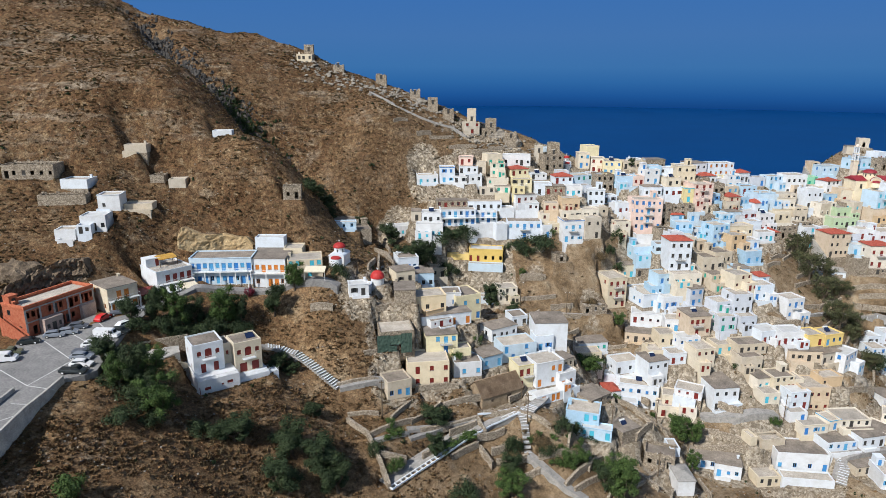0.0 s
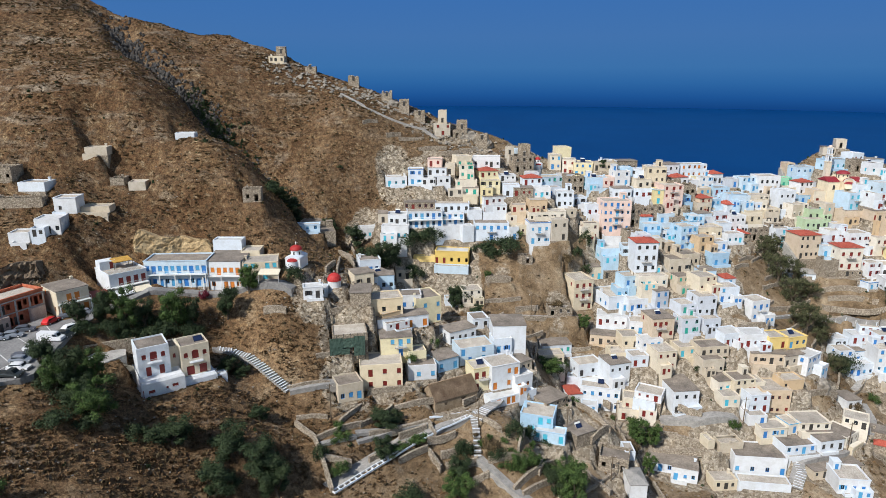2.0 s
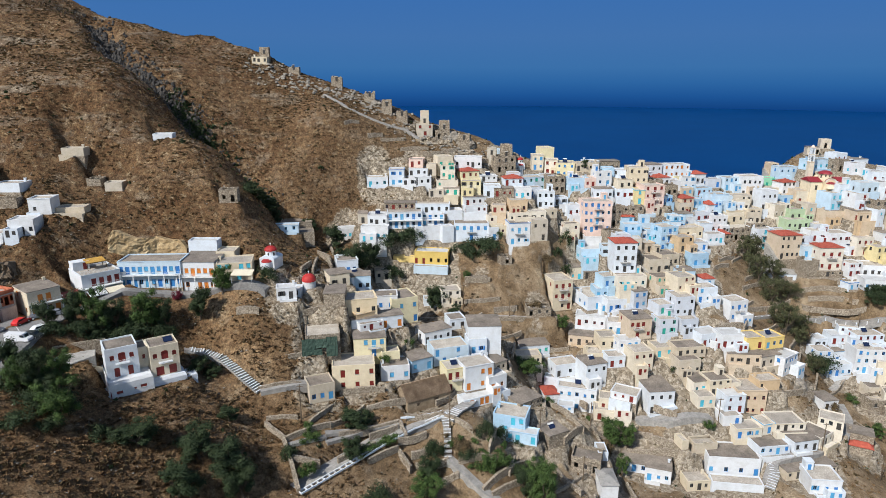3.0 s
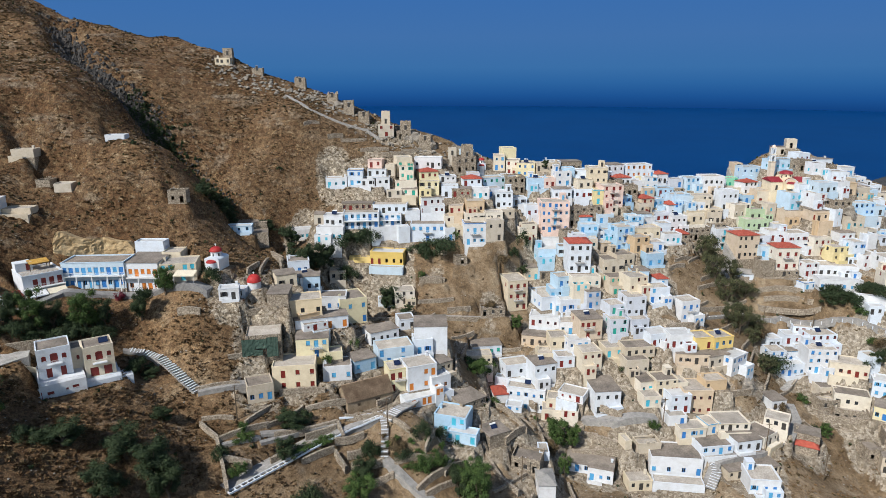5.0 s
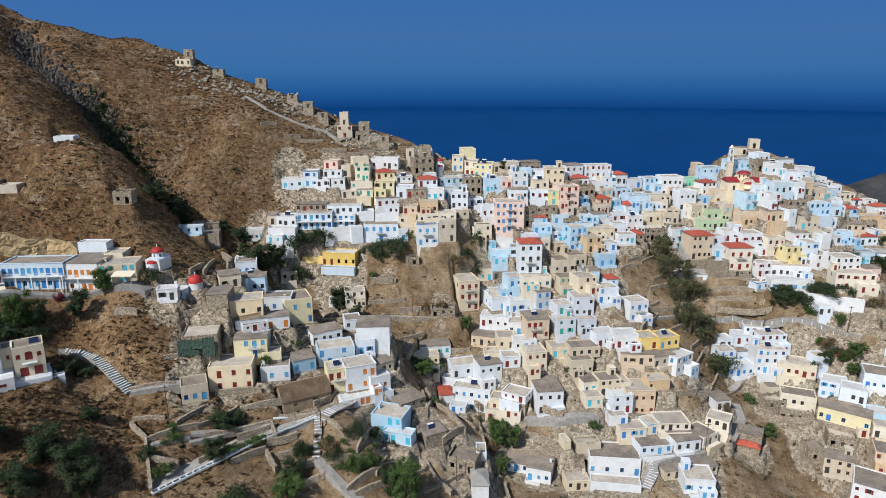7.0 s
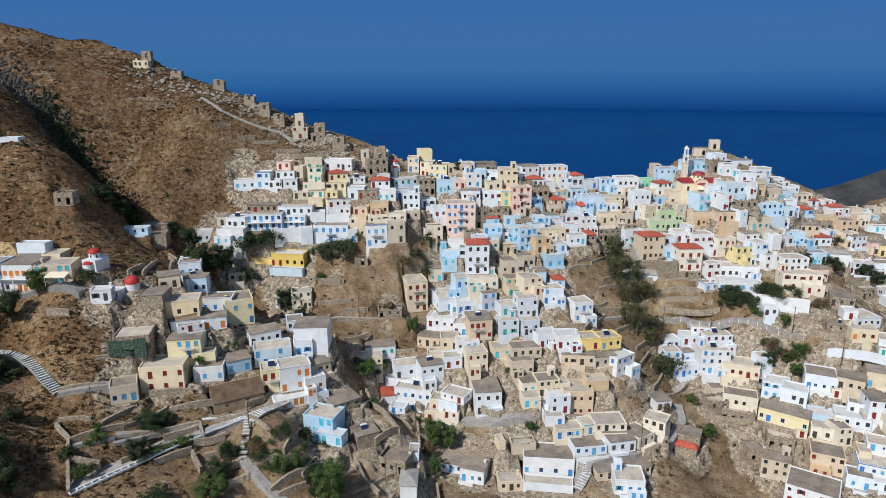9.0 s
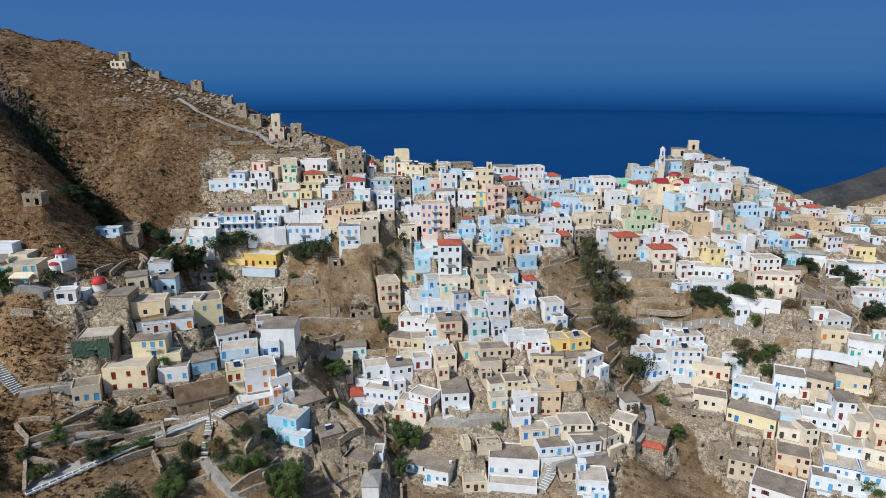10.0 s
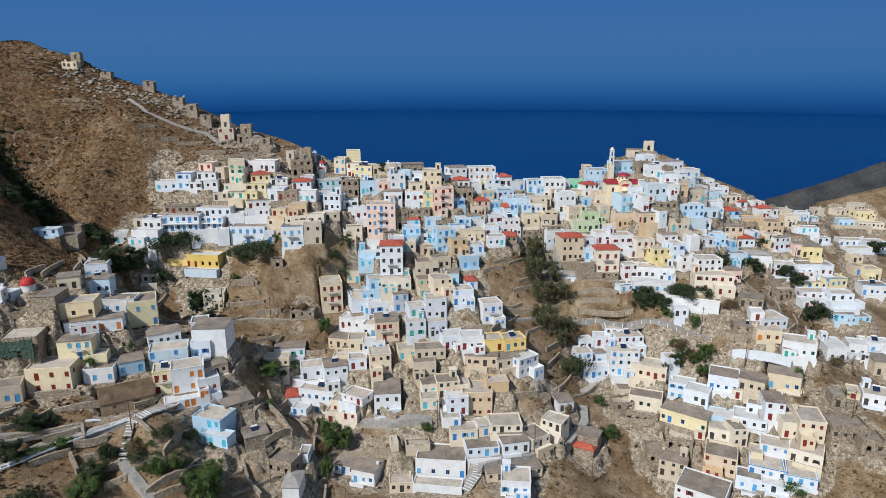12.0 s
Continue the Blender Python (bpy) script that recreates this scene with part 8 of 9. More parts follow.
def awning(x, y, z, yaw, w, deep, material, label):
    top = thing("awning", x, y, z, yaw, label, "awning")
    bm = bmesh.new()
    quad(bm, ((-w / 2, -deep, -0.7), (w / 2, -deep, -0.7), (w / 2, 0, 0), (-w / 2, 0, 0)))
    quad(bm, ((-w / 2, 0, -0.03), (w / 2, 0, -0.03), (w / 2, -deep, -0.73), (-w / 2, -deep, -0.73)))
    quad(bm, ((-w / 2, -deep, -0.95), (w / 2, -deep, -0.95), (w / 2, -deep, -0.7), (-w / 2, -deep, -0.7)))
    part("cloth", bm, material, top)
    for s in (-1, 1):
        bm = bmesh.new()
        box(bm, s * (w / 2 - 0.1) - 0.03, s * (w / 2 - 0.1) + 0.03, -deep + 0.05, -deep + 0.11, -3.2, -0.72)
        part("post", bm, RAIL, top)


CLOTH = painted("cream_awning_cloth", (0.70, 0.62, 0.46), 0.9)
NET = speckled("green_debris_net", (0.03, 0.065, 0.05), (0.09, 0.14, 0.11), 1.5)
for spot, w, deep, m, label in (((-66.2, 158.9), 4.4, 2.9, CLOTH, "cream cloth awning over the restaurant front"), ((-69.4, 155.7), 4.2, 2.9, RAIL, "white cloth awning over the restaurant front"),
                                ((-75.6, 154.6), 4.4, 3.8, TRIMS["red"][0], "dark red awning over a restaurant terrace"), ((-32.6, 162.5), 5.5, 2.8, CLOTH, "cream awning over a cafe terrace")):
    awning(spot[0], spot[1], 67.4 if spot[0] < -50 else float(ground(*spot)) + 3.3, 46 if spot[0] < -50 else 0, w, deep, m, label)

def roof_canopy(x, y, z, yaw):
    """The orange canopy on the restaurant's roof."""
    shade_top = thing("roof_canopy", x, y, z, yaw, "tan reed canopy on posts over a flat roof", "canopy")
    bm = bmesh.new()
    quad(bm, ((-2.4, -1.6, 2.0), (2.4, -1.6, 2.0), (2.4, 1.6, 2.5), (-2.4, 1.6, 2.5)))
    quad(bm, ((-2.4, 1.6, 2.4), (2.4, 1.6, 2.4), (2.4, -1.6, 1.9), (-2.4, -1.6, 1.9)))
    part("cover", bm, speckled("tan_canopy_reed", (0.52, 0.27, 0.05), (0.72, 0.44, 0.10), 0.8), shade_top)
    for sx in (-2.3, 2.3):
        for sy, top_z in ((-1.5, 1.95), (1.5, 2.42)):
            bm = bmesh.new()
            box(bm, sx - 0.07, sx + 0.07, sy - 0.07, sy + 0.07, -0.4, top_z)
            part("post", bm, WOOD, shade_top)


roof_canopy(-72.6, 163.0, 71.1, 46)

# Netted scaffold on the half-built house.
frame_top = thing("scaffold", -11.2, 151.9, 51.6, 12, "torn green debris netting on a scaffold frame", "scaffold")
for k in range(6):
    bm = bmesh.new()
    lx = -4.5 + k * 1.8
    box(bm, lx - 0.05, lx + 0.05, -0.9, -0.8, -2.0, 5.4)
    part("upright", bm, IRON, frame_top)
for zz in (0.6, 2.4, 4.2):
    bm = bmesh.new()
    box(bm, -4.6, 4.6, -0.98, -0.9, zz, zz + 0.08)
    part("ledger", bm, WOOD, frame_top)
for k, (a, b, c, d) in enumerate(((-4.5, -1.2, -0.6, 4.4), (1.6, 4.5, -0.8, 4.6), (-1.2, 1.6, 1.6, 4.2), (-3.2, 0.6, -1.0, 1.4))):
    bm = bmesh.new()
    nx, nz = 8, 8
    grid = [[bm.verts.new((a + (b - a) * i / nx, -1.05 - 0.18 * noise.noise(Vector((i * 0.6, j * 0.6, k))), c + (d - c) * j / nz)) for i in range(nx + 1)] for j in range(nz + 1)]
    for j in range(nz):
        for i in range(nx):
            bm.faces.new((grid[j][i], grid[j][i + 1], grid[j + 1][i + 1], grid[j + 1][i]))
    part("net", bm, NET, frame_top, "torn green netting")


# ---- plants ----
def leaf_cloud(bm, rng, centres, count, size, flat=0.75, core=0.55):
    """Many small leaves, each its own face, gathered in uneven clumps."""
    for _ in range(count):
        cx, cy, cz, r = rng.choice(centres)
        d = Vector((rng.gauss(0, 1), rng.gauss(0, 1), rng.gauss(0, 1))).normalized() * r * rng.uniform(core, 1.05)
        p = Vector((cx + d.x, cy + d.y, cz + d.z * flat))
        n = (d.normalized() + Vector((rng.uniform(-0.7, 0.7), rng.uniform(-0.7, 0.7), rng.uniform(-0.2, 0.9)))).normalized()
        u = n.orthogonal().normalized()
        u = (Matrix.Rotation(rng.uniform(0, 6.28), 3, n) @ u) * size * rng.uniform(0.6, 1.3)
        v = n.cross(u) * rng.uniform(0.5, 0.8)
        bm.faces.new([bm.verts.new(q) for q in (p - u, p + v * 0.9, p + u, p - v)])


def tree_model(seed, leaf, spread=0.5, leaves=16000):
    """One tree, 6 m high: a forked trunk, limbs, and a ragged crown of many clumps of small leaves."""
    rng = random.Random(seed)
    trunk = bmesh.new()
    lean = Vector((rng.uniform(-0.3, 0.3), rng.uniform(-0.3, 0.3), 0))

    def limb(a, b, r0, r1):
        bmesh.ops.create_cone(trunk, cap_ends=False, segments=6, radius1=r0, radius2=r1, depth=(b - a).length, matrix=Matrix.Translation((a + b) / 2) @ (b - a).to_track_quat("Z", "Y").to_matrix().to_4x4())

    fork = Vector((0, 0, 1.2)) + lean
    limb(Vector((0, 0, -0.8)), fork, 0.24, 0.15)
    clumps = []
    for k in range(9):
        a = k * 2.399 + rng.uniform(-0.5, 0.5)
        far_out = rng.uniform(0.55, 1.0) * 2.0 * spread * 2
        knee = fork + Vector((math.cos(a) * far_out * 0.45, math.sin(a) * far_out * 0.45, rng.uniform(0.4, 1.5)))
        limb(fork, knee, 0.10, 0.06)
        for _ in range(4):
            tip = knee + Vector((math.cos(a) * far_out * rng.uniform(-0.15, 0.55), math.sin(a) * far_out * rng.uniform(-0.15, 0.55), rng.uniform(-0.9, 2.3)))
            tip += Vector((rng.uniform(-0.5, 0.5), rng.uniform(-0.5, 0.5), 0))
            limb(knee, tip, 0.05, 0.02)
            clumps.append((tip.x, tip.y, max(tip.z, 0.7), rng.uniform(0.35, 0.95)))
    crown = bmesh.new()
    leaf_cloud(crown, rng, clumps, leaves, 0.085, 0.9, 0.2)
    out = []
    for name, b, m in (("trunk", trunk, BARK), ("crown", crown, leaf)):
        me = bpy.data.meshes.new(name)
        b.to_mesh(me)
        b.free()
        me.materials.append(m)
        out.append(me)
    return out


TREES = [tree_model(1, LEAF), tree_model(2, LEAF_DARK), tree_model(3, LEAF, 0.6), tree_model(4, LEAF_DARK, 0.45), tree_model(5, LEAF_DUSTY, 0.55, 8000), tree_model(6, LEAF_DARK, 0.55)]


def tree(x, y, high, wide, model=0, label="leafy green tree on the dry slope"):
    """Puts a tree: height and crown width in metres."""
    top = thing("tree", x, y, float(ground(x, y)) - 0.3, (x * 37 + y * 11) % 360, label, "tree", "trees")
    top.scale = (wide / 4.6, wide / 4.6, high / 6.0)
    for me in TREES[model]:
        ob = new(me.name, me)
        ob.parent = top


def shrub_model(seed, leaf):
    rng = random.Random(seed)
    bm = bmesh.new()
    clumps = [(rng.uniform(-0.8, 0.8), rng.uniform(-0.8, 0.8), rng.uniform(0.2, 0.9), rng.uniform(0.4, 0.7)) for _ in range(13)]
    leaf_cloud(bm, rng, clumps, 2600, 0.065, 0.85, 0.3)
    me = bpy.data.meshes.new("shrub")
    bm.to_mesh(me)
    bm.free()
    me.materials.append(leaf)
    return me


SHRUBS = [shrub_model(11, LEAF), shrub_model(12, LEAF_DARK), shrub_model(13, LEAF_OLIVE), shrub_model(14, FLOWER)]
SHRUB_WORDS = ("bright green bush on the slope", "dark green bush on the slope", "dusty olive bush on the slope", "magenta bougainvillea bush beside a house")


def shrub(x, y, wide, high, model=0):
    ob = new("shrub", SHRUBS[model])
    ob.location = (x, y, float(ground(x, y)) - 0.1)
    ob.scale = (wide / 2.4, wide / 2.4, high / 1.3)
    ob.rotation_euler.z = (x * 17 + y * 29) % 6.28
    return tagged(ob, SHRUB_WORDS[model], "bush", "bushes")


tree(-65.7, 116.6, 9.1, 7.0, 3, label="dark green leafy tree among the dry scrub")
tree(-60.3, 113.9, 12.4, 7.8, 3, label="dark green leafy tree among the dry scrub")
tree(-54.0, 110.9, 10.0, 7.9, 2)
tree(-58.8, 119.2, 9.0, 7.0, 2)
tree(-56.9, 112.4, 8.7, 6.7, 1, label="dark green leafy tree among the dry scrub")
tree(-61.7, 112.3, 8.6, 5.5, 2)
tree(-70.8, 137.6, 8.5, 6.3, 3, label="dark green leafy tree among the dry scrub")
tree(-66.9, 140.6, 10.8, 6.6, 3, label="dark green leafy tree among the dry scrub")
tree(-62.5, 142.6, 11.7, 7.2, 2)
tree(-58.7, 144.9, 9.3, 6.6, 1, label="dark green leafy tree among the dry scrub")
tree(-52.7, 147.3, 12.1, 9.0, 0)
tree(-49.5, 150.6, 9.3, 5.8, 1, label="dark green leafy tree among the dry scrub")
tree(-42.7, 155.0, 10.5, 7.0, 3, label="dark green leafy tree among the dry scrub")
tree(-38.1, 160.6, 9.0, 6.3, 0)
tree(-39.4, 142.4, 6.0, 6.0, 3, label="dark green leafy tree among the dry scrub")
tree(-36.2, 143.6, 4.2, 4.4, 1, label="dark green leafy tree among the dry scrub")
tree(-40.4, 113.2, 7.7, 9.7, 1, label="dark green leafy tree among the dry scrub")
tree(-30.2, 117.3, 9.3, 9.5, 1, label="dark green leafy tree among the dry scrub")
tree(-25.2, 115.5, 10.1, 10.6, 1, label="dark green leafy tree among the dry scrub")
tree(-20.3, 113.5, 9.1, 8.2, 1, label="dark green leafy tree among the dry scrub")
tree(-31.5, 107.6, 8.7, 8.9, 1, label="dark green leafy tree among the dry scrub")
shrub(-57.5, 85.4, 6.2, 3.7, 0)
tree(-28.6, 131.1, 5.1, 5.5, 3, label="dark green leafy tree among the dry scrub")
for gx, gy, wide, high in ((-69.4, 136.0, 6.0, 3.2), (-65.6, 138.4, 6.5, 3.6), (-61.4, 140.6, 6.5, 3.4), (-57.6, 143.2, 6.5, 3.4), (-54.4, 145.2, 6.5, 3.6), (-50.8, 146.6, 6.0, 3.6), (-48.4, 148.8, 5.0, 3.0), (-64.0, 142.0, 6.0, 3.6), (-56.0, 146.6, 6.0, 3.8),
                           (-63.6, 114.0, 6.5, 3.6), (-59.4, 111.0, 6.5, 3.6), (-57.0, 116.4, 6.0, 3.4), (-61.6, 117.6, 6.0, 3.6), (-54.4, 108.6, 5.0, 3.0), (-55.0, 114.0, 5.5, 3.4)):
    shrub(gx, gy, wide, high, 1)
shrub(-47.5, 111.8, 4.7, 2.8, 1)
shrub(-58.7, 105.5, 6.7, 2.4, 1)
shrub(-50.0, 159.6, 3.0, 2.4, 3)
shrub(-26.9, 164.5, 5.5, 4.2, 1)
shrub(-11.2, 133.4, 3.2, 2.2, 0)
shrub(-10.3, 129.9, 4.7, 2.5, 0)
tree(-1.6, 137.2, 5.4, 8.5, 1, label="dark green leafy tree among the dry scrub")
tree(-0.8, 129.3, 6.1, 5.8, 1, label="dark green leafy tree among the dry scrub")
shrub(-13.8, 125.3, 4.1, 3.7, 1)
shrub(-8.9, 122.7, 4.3, 3.2, 0)
shrub(2.2, 132.0, 5.3, 1.4, 0)
shrub(7.7, 135.7, 4.9, 2.0, 0)
shrub(18.7, 135.2, 4.9, 5.5, 1)
tree(17.0, 131.3, 6.3, 6.2, 1, label="dark green leafy tree among the dry scrub")
tree(17.2, 126.3, 6.8, 7.9, 2)
for gx, gy, wide, high, model in ((23.0, 136.6, 2.6, 1.5, 0), (24.8, 137.4, 2.2, 1.2, 0), (26.0, 134.6, 1.8, 1.2, 0), (28.6, 136.6, 2.4, 1.0, 0), (31.2, 134.2, 2.9, 1.9, 0), (31.0, 132.2, 2.2, 1.1, 0), (36.2, 135.9, 2.4, 1.4, 0),
                                  (34.0, 136.6, 1.8, 1.0, 0), (36.0, 139.6, 2.2, 1.8, 0), (21.6, 138.4, 1.8, 1.1, 2), (34.6, 142.6, 2.4, 2.2, 1), (9.0, 137.0, 2.6, 0.9, 0), (7.0, 135.8, 2.6, 0.9, 0), (28.0, 138.8, 1.6, 0.9, 2), (25.4, 135.6, 1.5, 0.8, 0), (29.8, 135.2, 1.6, 0.8, 0), (33.0, 133.0, 1.9, 1.0, 0), (27.4, 132.6, 1.8, 1.0, 0), (24.2, 134.8, 1.6, 0.9, 2), (32.6, 138.2, 1.7, 1.1, 0), (38.0, 137.4, 1.8, 1.2, 0), (4.6, 133.4, 2.4, 0.9, 0)):
    shrub(gx, gy, wide, high, model)
shrub(30.9, 139.0, 5.0, 3.8, 1)
shrub(5.9, 121.6, 7.1, 4.0, 1)
shrub(35.7, 143.9, 3.5, 3.7, 1)
shrub(39.9, 145.4, 5.3, 3.7, 1)
shrub(30.6, 132.1, 4.9, 4.3, 0)
shrub(35.2, 134.5, 4.7, 3.7, 0)
shrub(25.5, 135.4, 5.5, 3.2, 2)
shrub(26.8, 134.4, 4.9, 2.9, 1)
shrub(38.9, 134.8, 3.0, 3.2, 1)
tree(43.0, 134.1, 7.2, 6.9, 2)
tree(43.9, 129.4, 12.2, 9.4, 0)
tree(39.8, 129.4, 8.7, 6.2, 1, label="dark green leafy tree among the dry scrub")
shrub(-60.5, 198.9, 2.1, 1.5, 1)
tree(-38.6, 200.8, 5.6, 6.0, 1, label="dark green leafy tree among the dry scrub")
tree(-36.5, 205.4, 6.2, 7.0, 3, label="dark green leafy tree among the dry scrub")
tree(-37.6, 212.6, 5.8, 6.4, 5, label="dark green leafy tree among the dry scrub")
shrub(-41.4, 199.4, 6.0, 3.0, 1)
shrub(-33.6, 211.0, 6.6, 3.2, 1)
shrub(-42.5, 206.4, 5.4, 2.6, 1)
shrub(-60.4, 171.2, 3.2, 1.3, 1)
shrub(-24.6, 233.7, 2.5, 1.3, 1)
tree(-8.1, 197.2, 12.0, 11.4, 1, label="dark green leafy tree among the dry scrub")
tree(-4.3, 204.9, 9.9, 8.4, 1, label="dark green leafy tree among the dry scrub")
tree(-15.9, 210.2, 9.1, 8.6, 3, label="dark green leafy tree among the dry scrub")
tree(-27.5, 220.8, 5.3, 6.5, 1, label="dark green leafy tree among the dry scrub")
shrub(2.2, 212.8, 11.8, 5.0, 1)
shrub(9.6, 215.9, 10.0, 5.4, 1)
shrub(3.8, 206.5, 7.0, 4.9, 1)
shrub(34.5, 214.6, 13.9, 5.0, 1)
shrub(27.6, 214.1, 7.9, 3.3, 1)
shrub(40.4, 217.4, 3.2, 2.5, 0)
tree(17.1, 198.9, 8.8, 6.4, 1, label="dark green leafy tree among the dry scrub")
shrub(19.7, 201.7, 7.6, 4.0, 1)
tree(24.9, 191.9, 4.8, 5.5, 1, label="dark green leafy tree among the dry scrub")
shrub(26.6, 198.2, 1.9, 1.6, 0)
shrub(29.0, 205.5, 2.7, 2.4, 0)
shrub(30.7, 211.9, 6.3, 4.1, 1)
shrub(64.9, 221.7, 4.9, 6.0, 1)
shrub(61.1, 216.8, 4.0, 3.4, 1)
shrub(57.3, 213.1, 5.9, 2.9, 2)
shrub(64.6, 215.8, 4.8, 3.0, 1)
shrub(52.1, 201.1, 5.3, 2.8, 2)
tree(60.8, 196.9, 5.9, 4.9, 0)
tree(75.5, 247.7, 5.2, 4.0, 3, label="dark green leafy tree among the dry scrub")
tree(47.0, 178.5, 5.9, 8.7, 0)
shrub(50.7, 182.3, 7.1, 3.0, 0)
tree(132.9, 221.0, 14.0, 8.2, 4, label="dusty olive-green tree in the dry gully")
tree(133.8, 229.3, 10.1, 7.5, 4, label="dusty olive-green tree in the dry gully")
tree(132.4, 213.3, 12.2, 9.0, 4, label="dusty olive-green tree in the dry gully")
tree(138.3, 215.2, 10.3, 7.4, 4, label="dusty olive-green tree in the dry gully")
tree(134.4, 206.5, 12.0, 8.8, 4, label="dusty olive-green tree in the dry gully")
tree(141.5, 209.7, 8.1, 7.9, 4, label="dusty olive-green tree in the dry gully")
tree(135.2, 197.3, 12.9, 8.2, 4, label="dusty olive-green tree in the dry gully")
tree(131.7, 198.7, 9.7, 6.1, 4, label="dusty olive-green tree in the dry gully")
tree(141.5, 200.5, 8.5, 6.2, 4, label="dusty olive-green tree in the dry gully")
tree(139.8, 196.0, 7.7, 5.4, 4, label="dusty olive-green tree in the dry gully")
shrub(143.2, 189.6, 11.1, 5.8, 1)
tree(139.3, 185.3, 6.8, 6.4, 4, label="dusty olive-green tree in the dry gully")
tree(166.4, 204.9, 7.0, 8.5, 3, label="dark green leafy tree among the dry scrub")
tree(169.3, 201.6, 7.4, 7.6, 1, label="dark green leafy tree among the dry scrub")
shrub(179.2, 201.8, 8.4, 4.0, 1)
shrub(185.6, 201.4, 9.5, 3.2, 1)
shrub(173.6, 195.6, 4.5, 2.7, 0)
shrub(180.8, 191.9, 4.4, 3.8, 0)
shrub(175.8, 188.1, 6.5, 3.0, 2)
shrub(143.4, 200.3, 6.9, 4.0, 2)
tree(173.5, 184.4, 5.1, 5.0, 3, label="dark green leafy tree among the dry scrub")
tree(178.7, 183.2, 4.6, 5.3, 0)
shrub(179.2, 184.4, 4.3, 2.6, 3)
tree(67.5, 157.7, 9.5, 7.3, 0)
tree(72.6, 157.4, 9.1, 5.4, 0)
tree(68.7, 148.0, 6.7, 3.9, 2)
shrub(95.4, 158.1, 3.2, 2.7, 0)
shrub(63.2, 166.0, 2.0, 2.1, 0)
shrub(66.3, 153.9, 3.7, 3.3, 2)
shrub(10.9, 165.4, 3.8, 3.4, 0)
shrub(5.1, 155.7, 3.0, 2.2, 0)
tree(149.5, 167.5, 4.8, 4.7, 0)
shrub(146.9, 167.6, 3.4, 2.5, 1)
shrub(148.9, 179.1, 4.6, 2.2, 0)
tree(180.1, 179.4, 3.6, 5.3, 0)
shrub(91.3, 174.6, 4.1, 1.8, 1)
shrub(136.6, 170.4, 4.7, 3.2, 2)
shrub(50.1, 161.8, 3.8, 2.4, 0)
shrub(1.5, 141.1, 4.2, 2.4, 1)
tree(214.4, 225.3, 6.6, 7.6, 1, label="dark green leafy tree among the dry scrub")
shrub(211.7, 226.5, 6.3, 3.1, 1)
shrub(223.7, 239.5, 6.6, 3.7, 1)
tree(226.6, 225.8, 6.0, 7.2, 3, label="dark green leafy tree among the dry scrub")
tree(230.8, 223.4, 5.4, 7.5, 1, label="dark green leafy tree among the dry scrub")
tree(225.4, 201.1, 9.0, 7.7, 1, label="dark green leafy tree among the dry scrub")
shrub(229.4, 203.3, 7.7, 4.5, 1)
tree(290.4, 270.5, 7.8, 11.0, 3, label="dark green leafy tree among the dry scrub")
tree(181.3, 182.4, 7.4, 5.3, 2)
shrub(178.5, 184.4, 4.3, 2.3, 3)
shrub(177.1, 185.6, 4.7, 3.0, 1)
shrub(170.7, 184.3, 3.6, 3.8, 1)
tree(201.6, 220.8, 5.3, 8.2, 1, label="dark green leafy tree among the dry scrub")
tree(167.9, 202.3, 7.5, 6.9, 1, label="dark green leafy tree among the dry scrub")
shrub(172.4, 199.0, 6.8, 4.4, 1)
shrub(181.4, 201.3, 11.4, 3.2, 1)
shrub(174.4, 188.9, 3.6, 2.3, 0)
shrub(205.0, 170.9, 3.3, 2.5, 0)
shrub(221.6, 180.4, 5.3, 2.6, 2)
shrub(192.3, 193.0, 5.5, 3.1, 2)
shrub(189.5, 140.8, 6.4, 2.4, 0)
shrub(214.9, 163.4, 3.2, 2.0, 0)


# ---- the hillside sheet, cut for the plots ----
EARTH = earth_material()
land_x, land_y = np.arange(-300, 441, 1.0), np.arange(40, 421, 1.0)
grid_x, grid_y = np.meshgrid(land_x, land_y)
smooth_land = ground(grid_x, grid_y)
wild = np.clip((grid_x * -1 - 5) / 40, 0.25, 1.0)
spur = np.exp(-((to_line(grid_x, grid_y, SPUR) / 11) ** 2))
rough_land = roughness_of_land(grid_x, grid_y) * wild * (1 + 1.2 * spur)
# Near the houses the slope is cut into narrow walled terraces, and the ground is trodden stone.
trodden = np.zeros(grid_x.shape)
for px, py, turn, pw, pd, pz in PLOTS:
    if px > -24:
        a, b = int(px - 22 - land_x[0]), int(py - 22 - land_y[0])
        cut = slice(max(b, 0), b + 45), slice(max(a, 0), a + 45)
        gap = np.maximum(np.hypot(grid_x[cut] - px, grid_y[cut] - py) - 0.45 * max(pw, pd), 0)
        trodden[cut] = np.maximum(trodden[cut], np.exp(-((gap / 4.5) ** 2)))
trodden = np.where((grid_x > 138) & (grid_x < 187) & (grid_y > 196) & (grid_y < 215), 0.25 * trodden, trodden)
trodden = np.where((grid_x > 26) & (grid_x < 66) & (grid_y > 188) & (grid_y < 222), 0.45 * trodden, trodden)
garden = np.exp(-(((grid_x - 10) / 26) ** 2 + ((grid_y - 134) / 13) ** 2) ** 2)
tread = 1.9
bent = smooth_land + rough_land + 0.7 * np.sin(grid_x * 0.13 + 0.9 * np.sin(grid_y * 0.07))
share = np.mod(bent, tread) / tread
riser = np.clip((share - 0.66) / 0.34, 0, 1)
stepped = tread * (riser * riser * (3 - 2 * riser) - share)
stepped = np.where(np.hypot(grid_x + 18, grid_y - 120) < 24, 0, stepped)
rough_land = rough_land + stepped * np.clip(np.maximum(trodden * 1.3, garden), 0, 1)
